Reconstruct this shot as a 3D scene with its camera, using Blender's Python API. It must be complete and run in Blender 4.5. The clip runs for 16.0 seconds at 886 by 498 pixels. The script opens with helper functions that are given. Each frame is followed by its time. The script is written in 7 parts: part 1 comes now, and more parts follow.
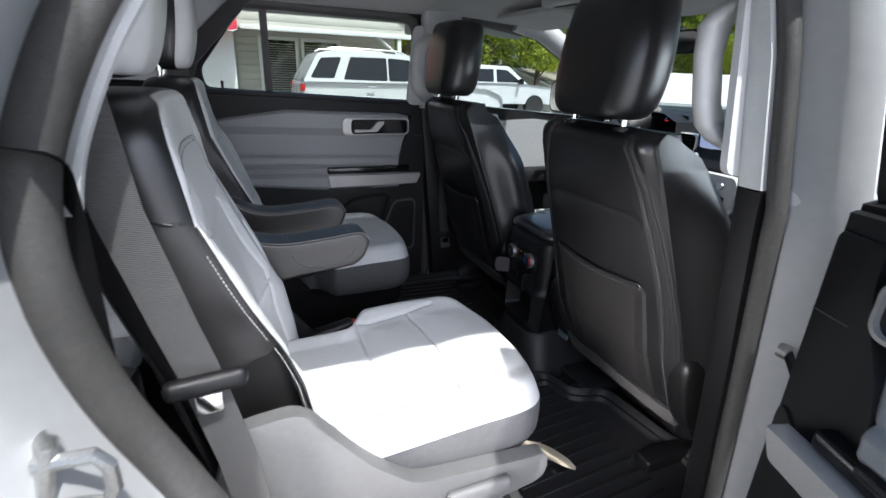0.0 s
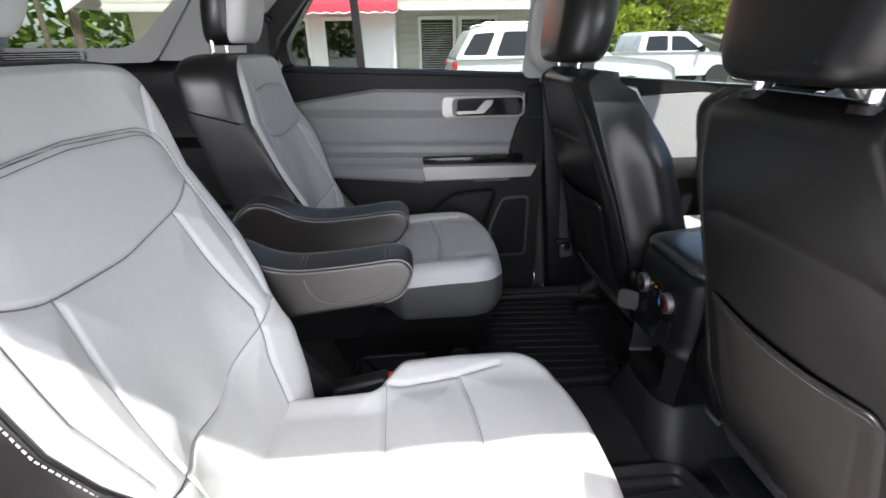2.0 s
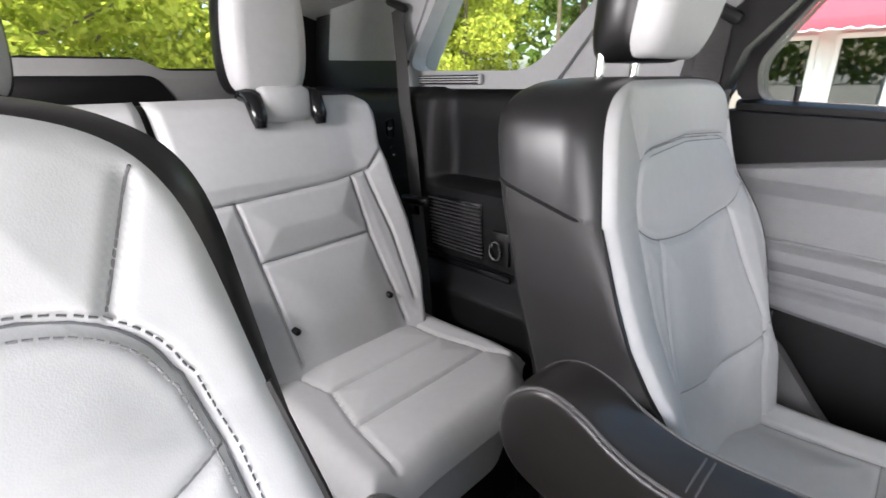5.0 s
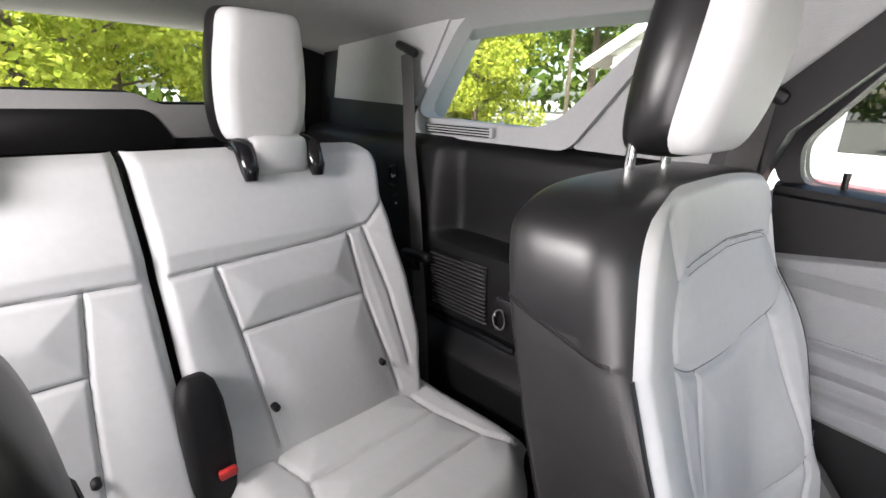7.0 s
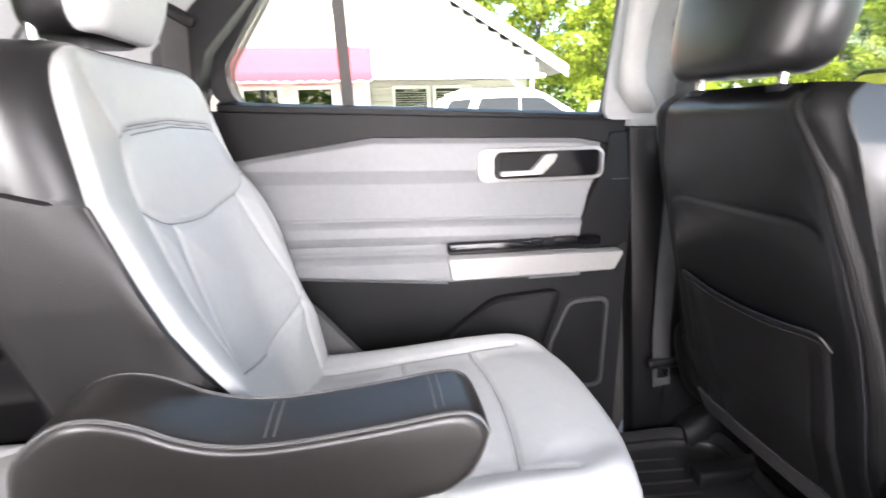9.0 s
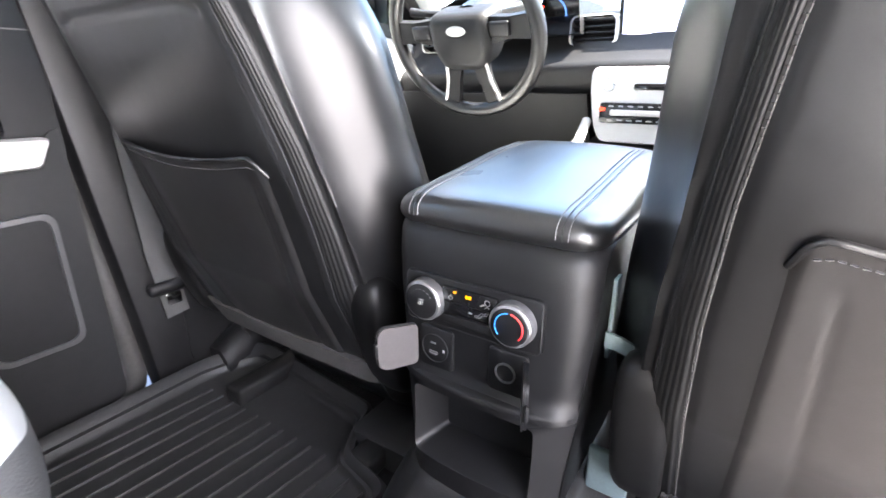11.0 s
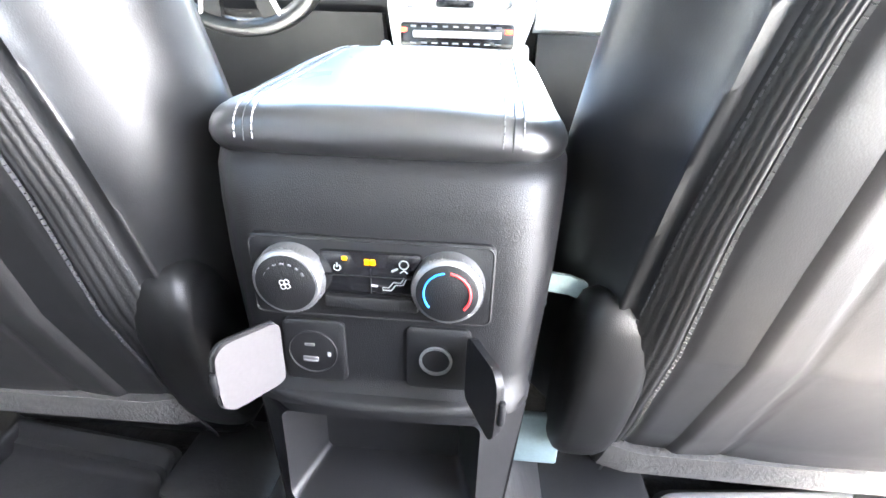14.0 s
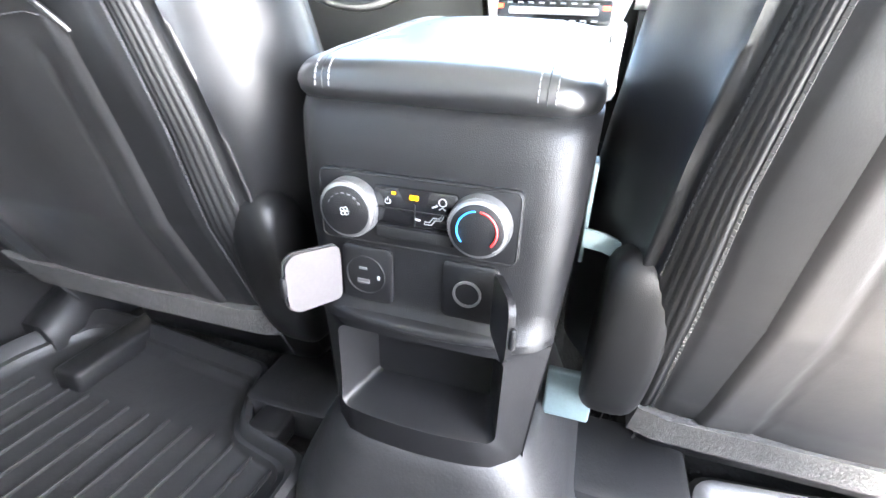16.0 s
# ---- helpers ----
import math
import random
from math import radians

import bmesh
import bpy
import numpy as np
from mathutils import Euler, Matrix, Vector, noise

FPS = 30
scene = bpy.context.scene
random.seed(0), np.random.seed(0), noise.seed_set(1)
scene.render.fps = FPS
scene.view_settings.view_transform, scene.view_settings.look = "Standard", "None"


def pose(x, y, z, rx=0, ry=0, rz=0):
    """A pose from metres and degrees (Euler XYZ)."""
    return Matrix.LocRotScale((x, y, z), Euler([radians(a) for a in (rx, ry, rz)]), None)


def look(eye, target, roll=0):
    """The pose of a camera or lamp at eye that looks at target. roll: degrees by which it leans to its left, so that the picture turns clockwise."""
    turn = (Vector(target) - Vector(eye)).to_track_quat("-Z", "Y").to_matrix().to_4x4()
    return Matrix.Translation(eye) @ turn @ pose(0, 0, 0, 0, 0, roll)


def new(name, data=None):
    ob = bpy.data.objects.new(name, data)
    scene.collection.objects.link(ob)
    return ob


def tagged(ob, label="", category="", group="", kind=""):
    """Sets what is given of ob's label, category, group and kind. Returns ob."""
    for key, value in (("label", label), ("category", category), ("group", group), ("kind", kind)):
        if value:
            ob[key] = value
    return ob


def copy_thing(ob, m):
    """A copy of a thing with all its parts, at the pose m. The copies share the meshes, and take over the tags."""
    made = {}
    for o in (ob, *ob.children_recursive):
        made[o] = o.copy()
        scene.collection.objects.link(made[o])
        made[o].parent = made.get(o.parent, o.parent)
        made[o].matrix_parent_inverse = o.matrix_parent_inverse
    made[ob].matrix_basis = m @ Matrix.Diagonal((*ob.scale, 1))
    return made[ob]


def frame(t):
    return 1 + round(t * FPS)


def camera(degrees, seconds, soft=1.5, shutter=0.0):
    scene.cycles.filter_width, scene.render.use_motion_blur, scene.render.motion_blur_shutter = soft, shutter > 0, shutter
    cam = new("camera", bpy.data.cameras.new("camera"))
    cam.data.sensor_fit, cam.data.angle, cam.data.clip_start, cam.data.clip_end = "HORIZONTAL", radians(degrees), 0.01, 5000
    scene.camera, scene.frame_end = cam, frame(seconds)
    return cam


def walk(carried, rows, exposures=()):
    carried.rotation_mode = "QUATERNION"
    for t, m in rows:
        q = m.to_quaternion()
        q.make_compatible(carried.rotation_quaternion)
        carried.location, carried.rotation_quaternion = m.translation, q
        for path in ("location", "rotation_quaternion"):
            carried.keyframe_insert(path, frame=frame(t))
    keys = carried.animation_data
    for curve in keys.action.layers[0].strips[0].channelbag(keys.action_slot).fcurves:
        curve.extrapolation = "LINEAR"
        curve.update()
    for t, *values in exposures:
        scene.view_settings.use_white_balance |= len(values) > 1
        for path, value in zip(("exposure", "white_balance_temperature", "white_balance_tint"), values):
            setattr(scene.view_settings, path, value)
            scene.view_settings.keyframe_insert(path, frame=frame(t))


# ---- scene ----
cam = camera(86.0, 16.0, shutter=0.25)
PATH = [
    (0, (-0.851, -1.249, 1.461), (-0.089, 0.464, 0.763), 2.3),
    (0.5, (-0.773, -1.113, 1.464), (-0.024, 0.598, 0.748), 1.4),
    (1, (-0.713, -1.044, 1.451), (-0.081, 0.697, 0.695), 0.4),
    (1.5, (-0.622, -0.994, 1.441), (-0.199, 0.805, 0.677), -0.3),
    (2, (-0.578, -0.923, 1.428), (-0.424, 0.91, 0.643), -0.9),
    (2.5, (-0.591, -0.791, 1.41), (-0.698, 1.051, 0.639), -1.6),
    (3, (-0.603, -0.644, 1.385), (-1.012, 1.165, 0.636), -2.1),
    (3.5, (-0.628, -0.475, 1.37), (-1.35, 1.245, 0.648), -1.9),
    (4, (-0.648, -0.364, 1.386), (-1.64, 1.226, 0.688), -1.9),
    (4.5, (-0.665, -0.309, 1.402), (-1.858, 1.144, 0.72), -1.9),
    (5, (-0.686, -0.259, 1.421), (-2.025, 1.063, 0.745), -0.8),
    (5.2, (-0.693, -0.243, 1.431), (-2.09, 1.021, 0.759), -0.4),
    (7.3, (-0.771, -0.169, 1.497), (-2.114, 1.192, 0.911), 2.8),
    (7.5, (-0.76, -0.177, 1.484), (-1.986, 1.298, 0.917), 2.4),
    (8, (-0.748, -0.211, 1.434), (-1.548, 1.548, 0.916), 1.0),
    (8.3, (-0.739, -0.237, 1.419), (-1.218, 1.636, 0.905), 0.2),
    (8.5, (-0.713, -0.243, 1.398), (-0.948, 1.679, 0.9), -0.3),
    (9, (-0.66, -0.257, 1.34), (-0.383, 1.649, 0.803), -1.3),
    (9.5, (-0.591, -0.244, 1.278), (0.131, 1.525, 0.685), -1.8),
    (10, (-0.519, -0.252, 1.222), (0.564, 1.304, 0.586), -1.0),
    (10.2, (-0.487, -0.262, 1.195), (0.722, 1.196, 0.552), -0.5),
    (12.3, (-0.322, -0.116, 1.086), (1.473, 0.355, 0.341), -0.1),
    (12.5, (-0.314, -0.11, 1.081), (1.494, 0.296, 0.328), 0.2),
    (13, (-0.296, -0.095, 1.065), (1.528, 0.177, 0.292), 1.0),
    (13.5, (-0.289, -0.078, 1.057), (1.54, 0.113, 0.273), 1.5),
    (14, (-0.281, -0.064, 1.044), (1.545, 0.064, 0.237), 1.8),
    (14.5, (-0.275, -0.052, 1.021), (1.532, 0.02, 0.167), 2.3),
    (15, (-0.272, -0.045, 1.004), (1.522, 0.01, 0.122), 2.7),
    (15.5, (-0.289, -0.059, 1.01), (1.501, 0.108, 0.134), 2.6),
    (16, (-0.324, -0.115, 1.033), (1.401, 0.396, 0.159), 2.2),
]
walk(cam, [(t, look(eye, target, roll)) for t, eye, target, roll in PATH],
     [(0, 0.54, 5900, 9), (0.5, 0.85, 6200, 10), (2.0, 1.2, 6300, 10), (3.5, 1.82, 6450, 12), (5.2, 2.25, 6550, 12), (7.3, 2.45, 6650, 12), (9.0, 3.12, 6650, 13), (10.2, 3.6, 6550, 13), (12.3, 5.0, 6350, 9), (14.0, 5.45, 6250, 8), (15.0, 5.58, 6250, 8), (16.0, 5.5, 6200, 7)])

# ---- light ----
SUN_DIR = Vector((0.12, -0.50, 0.86)).normalized()
world = bpy.data.worlds.new("sky_world")
scene.world = world
world.use_nodes = True
wn = world.node_tree
wn.nodes.clear()
sky = wn.nodes.new("ShaderNodeTexSky")
sky.sky_type = "NISHITA"
sky.sun_disc = False
sky.sun_elevation = math.asin(SUN_DIR.z)
sky.sun_rotation = math.atan2(SUN_DIR.x, SUN_DIR.y)
sky.air_density, sky.dust_density = 1.0, 3.0
bg = wn.nodes.new("ShaderNodeBackground")
bg.inputs["Strength"].default_value = 0.16
wo = wn.nodes.new("ShaderNodeOutputWorld")
wn.links.new(sky.outputs[0], bg.inputs[0])
wn.links.new(bg.outputs[0], wo.inputs[0])
sun = new("sun", bpy.data.lights.new("sun", "SUN"))
sun.data.energy, sun.data.angle, sun.data.color = 4.5, radians(0.6), (1.0, 0.95, 0.87)
sun.matrix_basis = look(SUN_DIR * 30, (0, 0, 0))


def opening_fill(name, centre, size, watts, aim, spread=180, tint=(1.0, 0.95, 0.985)):
    """An added area lamp in an opening on the shut-off side of the car."""
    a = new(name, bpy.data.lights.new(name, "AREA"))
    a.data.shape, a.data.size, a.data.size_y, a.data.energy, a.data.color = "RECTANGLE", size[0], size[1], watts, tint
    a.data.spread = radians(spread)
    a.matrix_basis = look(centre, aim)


# extra lamps that boost the skylight coming in by the right-hand openings
opening_fill("door_opening_fill", (-0.54, -0.86, 1.08), (0.80, 1.05), 2.3, (-0.55, 0.42, 0.88), 120)
opening_fill("quarter_window_fill", (-1.45, -0.80, 1.55), (0.40, 0.20), 3.5, (-1.5, 0.2, 1.2))
# added fill, narrowed and aimed at the left captain seat's face
opening_fill("front_window_fill", (0.42, -0.86, 1.46), (0.60, 0.28), 0.6, (-0.90, 0.41, 1.25), 60)
# added warm spot on the passenger seat back, imitating bounce from sunlit ground
opening_fill("seat_back_fill", (-0.80, -0.86, 1.08), (0.34, 0.60), 1.7, (0.05, -0.50, 0.90), 27, (1.0, 0.90, 0.84))

# ---- materials ----
def material(name, color, rough=0.5, metal=0.0, vary=0.12, scale=8.0, grain=0.0, grain_scale=400.0, relief=0.0, relief_scale=20.0, cells=False, coat=0.0, spec=0.5, rand=0.0):
    """Principled surface with tint variation at two scales and fine relief."""
    m = bpy.data.materials.new(name)
    m.use_nodes = True
    t = m.node_tree
    p = t.nodes["Principled BSDF"]
    p.inputs["Roughness"].default_value = rough
    p.inputs["Metallic"].default_value = metal
    p.inputs["Coat Weight"].default_value = coat
    p.inputs["Specular IOR Level"].default_value = spec
    co = t.nodes.new("ShaderNodeTexCoord")
    n1 = t.nodes.new("ShaderNodeTexNoise")
    n1.inputs["Scale"].default_value, n1.inputs["Detail"].default_value = scale, 6
    n2 = t.nodes.new("ShaderNodeTexNoise")
    n2.inputs["Scale"].default_value, n2.inputs["Detail"].default_value = scale * 14, 3
    for n in (n1, n2):
        t.links.new(co.outputs["Object"], n.inputs["Vector"])
    add = t.nodes.new("ShaderNodeMath")
    add.operation = "ADD"
    t.links.new(n1.outputs["Fac"], add.inputs[0])
    t.links.new(n2.outputs["Fac"], add.inputs[1])
    ramp = t.nodes.new("ShaderNodeMapRange")
    ramp.inputs["From Min"].default_value, ramp.inputs["From Max"].default_value = 0.65, 1.35
    ramp.inputs["To Min"].default_value, ramp.inputs["To Max"].default_value = 1 - vary, 1 + vary
    t.links.new(add.outputs[0], ramp.inputs["Value"])
    last = ramp.outputs[0]
    if rand:
        oi = t.nodes.new("ShaderNodeObjectInfo")
        rr_ = t.nodes.new("ShaderNodeMapRange")
        rr_.inputs["To Min"].default_value, rr_.inputs["To Max"].default_value = 1 - rand, 1 + rand
        t.links.new(oi.outputs["Random"], rr_.inputs["Value"])
        mu = t.nodes.new("ShaderNodeMath")
        mu.operation = "MULTIPLY"
        t.links.new(last, mu.inputs[0])
        t.links.new(rr_.outputs[0], mu.inputs[1])
        last = mu.outputs[0]
    mul = t.nodes.new("ShaderNodeVectorMath")
    mul.operation = "SCALE"
    mul.inputs[0].default_value = color
    t.links.new(last, mul.inputs["Scale"])
    t.links.new(mul.outputs[0], p.inputs["Base Color"])
    rv = t.nodes.new("ShaderNodeMapRange")
    rv.inputs["To Min"].default_value, rv.inputs["To Max"].default_value = max(0.02, rough - 0.08), min(1, rough + 0.08)
    t.links.new(n1.outputs["Fac"], rv.inputs["Value"])
    t.links.new(rv.outputs[0], p.inputs["Roughness"])
    prev = None
    if relief:
        n3 = t.nodes.new("ShaderNodeTexNoise")
        n3.inputs["Scale"].default_value, n3.inputs["Detail"].default_value = relief_scale, 4
        t.links.new(co.outputs["Object"], n3.inputs["Vector"])
        b = t.nodes.new("ShaderNodeBump")
        b.inputs["Strength"].default_value, b.inputs["Distance"].default_value = relief, 0.01
        t.links.new(n3.outputs["Fac"], b.inputs["Height"])
        prev = b
    if grain:
        if cells:
            n4 = t.nodes.new("ShaderNodeTexVoronoi")
            n4.inputs["Scale"].default_value = grain_scale
            src = n4.outputs["Distance"]
        else:
            n4 = t.nodes.new("ShaderNodeTexNoise")
            n4.inputs["Scale"].default_value, n4.inputs["Detail"].default_value = grain_scale, 3
            src = n4.outputs["Fac"]
        t.links.new(co.outputs["Object"], n4.inputs["Vector"])
        b2 = t.nodes.new("ShaderNodeBump")
        b2.inputs["Strength"].default_value, b2.inputs["Distance"].default_value = grain, 0.0015
        t.links.new(src, b2.inputs["Height"])
        if prev:
            t.links.new(prev.outputs[0], b2.inputs["Normal"])
        prev = b2
    if prev:
        t.links.new(prev.outputs[0], p.inputs["Normal"])
    return m


def glowing(name, color, strength):
    m = bpy.data.materials.new(name)
    m.use_nodes = True
    p = m.node_tree.nodes["Principled BSDF"]
    p.inputs["Base Color"].default_value = (*color, 1)
    p.inputs["Emission Color"].default_value = (*color, 1)
    p.inputs["Emission Strength"].default_value = strength
    p.inputs["Roughness"].default_value = 0.3
    return m


def glass(name, tint, gloss=1.0, least=0.0):
    """A thin pane: clear, with the gloss of its Fresnel reflection."""
    m = bpy.data.materials.new(name)
    m.use_nodes = True
    t = m.node_tree
    t.nodes.clear()
    out = t.nodes.new("ShaderNodeOutputMaterial")
    tr = t.nodes.new("ShaderNodeBsdfTransparent")
    tr.inputs[0].default_value = (*tint, 1)
    gl = t.nodes.new("ShaderNodeBsdfGlossy")
    gl.inputs["Roughness"].default_value = 0.02
    fr = t.nodes.new("ShaderNodeLayerWeight")
    fr.inputs["Blend"].default_value = 0.25
    mu = t.nodes.new("ShaderNodeMath")
    mu.operation = "MULTIPLY"
    mu.inputs[1].default_value = 0.22 * gloss
    base = t.nodes.new("ShaderNodeMath")
    base.operation = "ADD"
    base.inputs[1].default_value = least
    mix = t.nodes.new("ShaderNodeMixShader")
    t.links.new(fr.outputs["Facing"], mu.inputs[0])
    t.links.new(mu.outputs[0], base.inputs[0])
    t.links.new(base.outputs[0], mix.inputs[0])
    t.links.new(tr.outputs[0], mix.inputs[1])
    t.links.new(gl.outputs[0], mix.inputs[2])
    t.links.new(mix.outputs[0], out.inputs[0])
    return m


LEATHER_GREY = material("grey_leather", (0.60, 0.61, 0.605), 0.44, vary=0.035, scale=5, grain=0.05, grain_scale=1000, cells=True, relief=0.035, relief_scale=16)
SIDE_VINYL = material("black_side_vinyl", (0.015, 0.0146, 0.0142), 0.44, spec=0.5, vary=0.12, scale=5, grain=0.12, grain_scale=900, cells=True, relief=0.10, relief_scale=7)
LEATHER_BLACK = material("black_leather", (0.008, 0.008, 0.0083), 0.32, spec=0.6, vary=0.2, scale=6, grain=0.045, grain_scale=900, cells=True, relief=0.10, relief_scale=9)
VINYL_DARK = material("dark_grey_vinyl", (0.095, 0.096, 0.097), 0.6, vary=0.1, scale=5, grain=0.3, grain_scale=420, cells=True, relief=0.12, relief_scale=9, spec=0.35)
VINYL_BLACK = material("black_vinyl", (0.010, 0.010, 0.0106), 0.52, spec=0.28, vary=0.15, scale=5, grain=0.15, grain_scale=900, cells=True, relief=0.08, relief_scale=9)
LID_LEATHER = material("black_lid_leather", (0.008, 0.008, 0.0085), 0.30, spec=0.75, coat=1.0, vary=0.15, scale=6, grain=0.05, grain_scale=900, cells=True)
PLASTIC_BLACK = material("black_plastic", (0.0075, 0.0075, 0.0082), 0.38, spec=0.38, vary=0.18, scale=7, grain=0.2, grain_scale=1100, cells=True)
PLASTIC_DARK = material("dark_plastic_trim", (0.009, 0.009, 0.0095), 0.45, spec=0.25, vary=0.12, scale=6, grain=0.2, grain_scale=1000, cells=True)
GLOSS_BLACK = material("gloss_black", (0.008, 0.008, 0.009), 0.12, vary=0.1, scale=4)
RUBBER = material("rubber_mat", (0.022, 0.022, 0.0228), 0.46, spec=0.36, vary=0.10, scale=5, grain=0.2, grain_scale=300, relief=0.1, relief_scale=30)
SEAL = material("rubber_seal", (0.055, 0.053, 0.050), 0.6, vary=0.2, scale=10, grain=0.4, grain_scale=300)
CARPET = material("carpet", (0.016, 0.016, 0.016), 0.95, vary=0.4, scale=30, grain=1.0, grain_scale=260, relief=0.8, relief_scale=90)
CARPET_GREY = material("carpet_edge", (0.060, 0.057, 0.055), 0.95, vary=0.4, scale=60, grain=0.8, grain_scale=700, relief=0.4, relief_scale=260)
HINGE_VINYL = material("black_hinge_vinyl", (0.005, 0.005, 0.0052), 0.45, spec=0.28, vary=0.2, scale=6, grain=0.1, grain_scale=900, cells=True)
RIB_VINYL = material("ribbed_black_vinyl", (0.007, 0.007, 0.0072), 0.45, spec=0.35, vary=0.25, scale=30, grain=0.3, grain_scale=500)
BRACKET = material("pale_blue_metal", (0.15, 0.20, 0.215), 0.45, metal=0.2, vary=0.1, scale=20)
HEADLINER = material("headliner_cloth", (0.42, 0.42, 0.41), 0.9, vary=0.06, scale=8, grain=0.35, grain_scale=320)
TRIM_GREY = material("grey_pillar_trim", (0.42, 0.43, 0.43), 0.6, vary=0.05, scale=6, grain=0.3, grain_scale=500, cells=True)
TRIM_PALE = material("pale_handle_plastic", (0.50, 0.50, 0.49), 0.5, vary=0.04, scale=8, grain=0.06, grain_scale=900, cells=True)
DOOR_LOWER = material("door_lower_plastic", (0.015, 0.0153, 0.016), 0.48, spec=0.28, vary=0.12, scale=6, grain=0.2, grain_scale=1000, cells=True)
SPEAKER_RIM = material("speaker_rim_plastic", (0.07, 0.07, 0.072), 0.45, vary=0.1, scale=6)
DOOR_GREY = material("door_vinyl_grey", (0.29, 0.295, 0.30), 0.52, vary=0.05, scale=5, grain=0.3, grain_scale=420, cells=True, relief=0.08, relief_scale=9)
SATIN = material("satin_silver", (0.50, 0.49, 0.475), 0.36, metal=0.35, vary=0.04, scale=12, grain=0.1, grain_scale=900)
CHROME = material("chrome", (0.8, 0.8, 0.8), 0.12, metal=1.0, vary=0.04, scale=20)
STEEL = material("zinc_steel", (0.5, 0.5, 0.49), 0.35, metal=0.9, vary=0.2, scale=30, grain=0.3, grain_scale=300)
SIDE_COVER = material("grey_seat_plastic", (0.13, 0.13, 0.128), 0.45, vary=0.08, scale=6, grain=0.15, grain_scale=900, cells=True)
PAINT_WHITE = material("white_car_paint", (0.58, 0.585, 0.59), 0.28, vary=0.03, scale=3, coat=0.6)
# the same white car paint, with shade put into a darker base colour
PAINT_WHITE_SHADED = material("white_jamb_shade_toned", (0.44, 0.445, 0.45), 0.32, vary=0.05, scale=4, coat=0.5)
WEBBING = material("belt_webbing", (0.07, 0.069, 0.068), 0.75, vary=0.15, scale=30, grain=0.8, grain_scale=700)
SEAM_DARK = material("seam_shadow_thread", (0.20, 0.20, 0.205), 0.8, vary=0.15, scale=60)
POCKET = material("pocket_leather", (0.014, 0.0135, 0.0135), 0.34, spec=0.7, vary=0.2, scale=6, grain=0.045, grain_scale=900, cells=True, relief=0.12, relief_scale=8)
KNOB_SILVER = material("brushed_knob_metal", (0.36, 0.36, 0.365), 0.34, metal=0.9, vary=0.08, scale=30, grain=0.1, grain_scale=900)
THREAD_SOFT = material("grey_panel_thread", (0.20, 0.20, 0.205), 0.8, vary=0.15, scale=60)
THREAD = material("dark_thread", (0.20, 0.20, 0.205), 0.8, vary=0.2, scale=60)
# lighter than the panel's plastic: the light caught by the slats is in the colour
LOUVRE = material("light_catching_louvre_plastic", (0.05, 0.05, 0.05), 0.35, vary=0.1, scale=8)
ARM_LEATHER = material("armrest_leather", (0.020, 0.018, 0.0168), 0.32, spec=0.75, vary=0.15, scale=6, grain=0.12, grain_scale=900, cells=True, relief=0.06, relief_scale=8)
PIPING = material("grey_piping", (0.13, 0.13, 0.13), 0.35, vary=0.1, scale=20)
THREAD_PALE = material("pale_thread", (0.42, 0.41, 0.39), 0.8, vary=0.15, scale=60)
# woven ribs across the belts
wt = WEBBING.node_tree
wave = wt.nodes.new("ShaderNodeTexWave")
wave.wave_type, wave.bands_direction = "BANDS", "Z"
wave.inputs["Scale"].default_value, wave.inputs["Distortion"].default_value, wave.inputs["Detail"].default_value = 150.0, 1.0, 2.0
wb = wt.nodes.new("ShaderNodeBump")
wb.inputs["Strength"].default_value, wb.inputs["Distance"].default_value = 0.5, 0.001
wco = wt.nodes.new("ShaderNodeTexCoord")
wt.links.new(wco.outputs["Object"], wave.inputs["Vector"])
wt.links.new(wave.outputs["Fac"], wb.inputs["Height"])
wt.links.new(wb.outputs[0], wt.nodes["Principled BSDF"].inputs["Normal"])
THREAD_BLACK = material("black_thread", (0.03, 0.03, 0.032), 0.8, vary=0.2, scale=60)
THREAD_LIGHT = material("grey_thread", (0.05, 0.05, 0.05), 0.8, vary=0.2, scale=60)
RED_PLASTIC = material("red_plastic", (0.55, 0.03, 0.03), 0.4, vary=0.1, scale=20)
BLUE_PRINT = material("blue_print", (0.03, 0.25, 0.75), 0.5, vary=0.05, scale=20)
RED_PRINT = material("red_print", (0.75, 0.03, 0.03), 0.5, vary=0.05, scale=20)
FLAP_GREY = material("flap_inner_plastic", (0.065, 0.060, 0.060), 0.6, spec=0.2, vary=0.08, scale=25, grain=0.05, grain_scale=900)
LID_LEATHER.node_tree.nodes["Principled BSDF"].inputs["Coat Roughness"].default_value = 0.36
PRINT_DIM = material("dim_print", (0.10, 0.10, 0.105), 0.5, vary=0.05, scale=20)
WHITE_PRINT = material("white_print", (0.26, 0.26, 0.26), 0.5, vary=0.05, scale=20)
AMBER = glowing("amber_indicator", (1.0, 0.33, 0.0), 0.02)
RED_GLOW = glowing("red_indicator", (1.0, 0.05, 0.02), 0.25)
SCREEN_WHITE = glowing("screen_panel_light", (0.55, 0.62, 0.92), 0.22)
SCREEN_BLUE = glowing("screen_panel_blue", (0.08, 0.13, 0.60), 0.35)
SCREEN_TEXT = glowing("screen_marks", (0.35, 0.37, 0.45), 0.6)
GAUGE_BLUE = glowing("gauge_blue", (0.05, 0.12, 0.35), 0.35)
GLASS = glass("window_glass", (0.86, 0.90, 0.88))
GLASS_TINT = glass("tinted_window_glass", (0.80, 0.84, 0.81))
GLASS_DARK = glass("dark_vehicle_glass", (0.25, 0.28, 0.30), 2.0, 0.16)
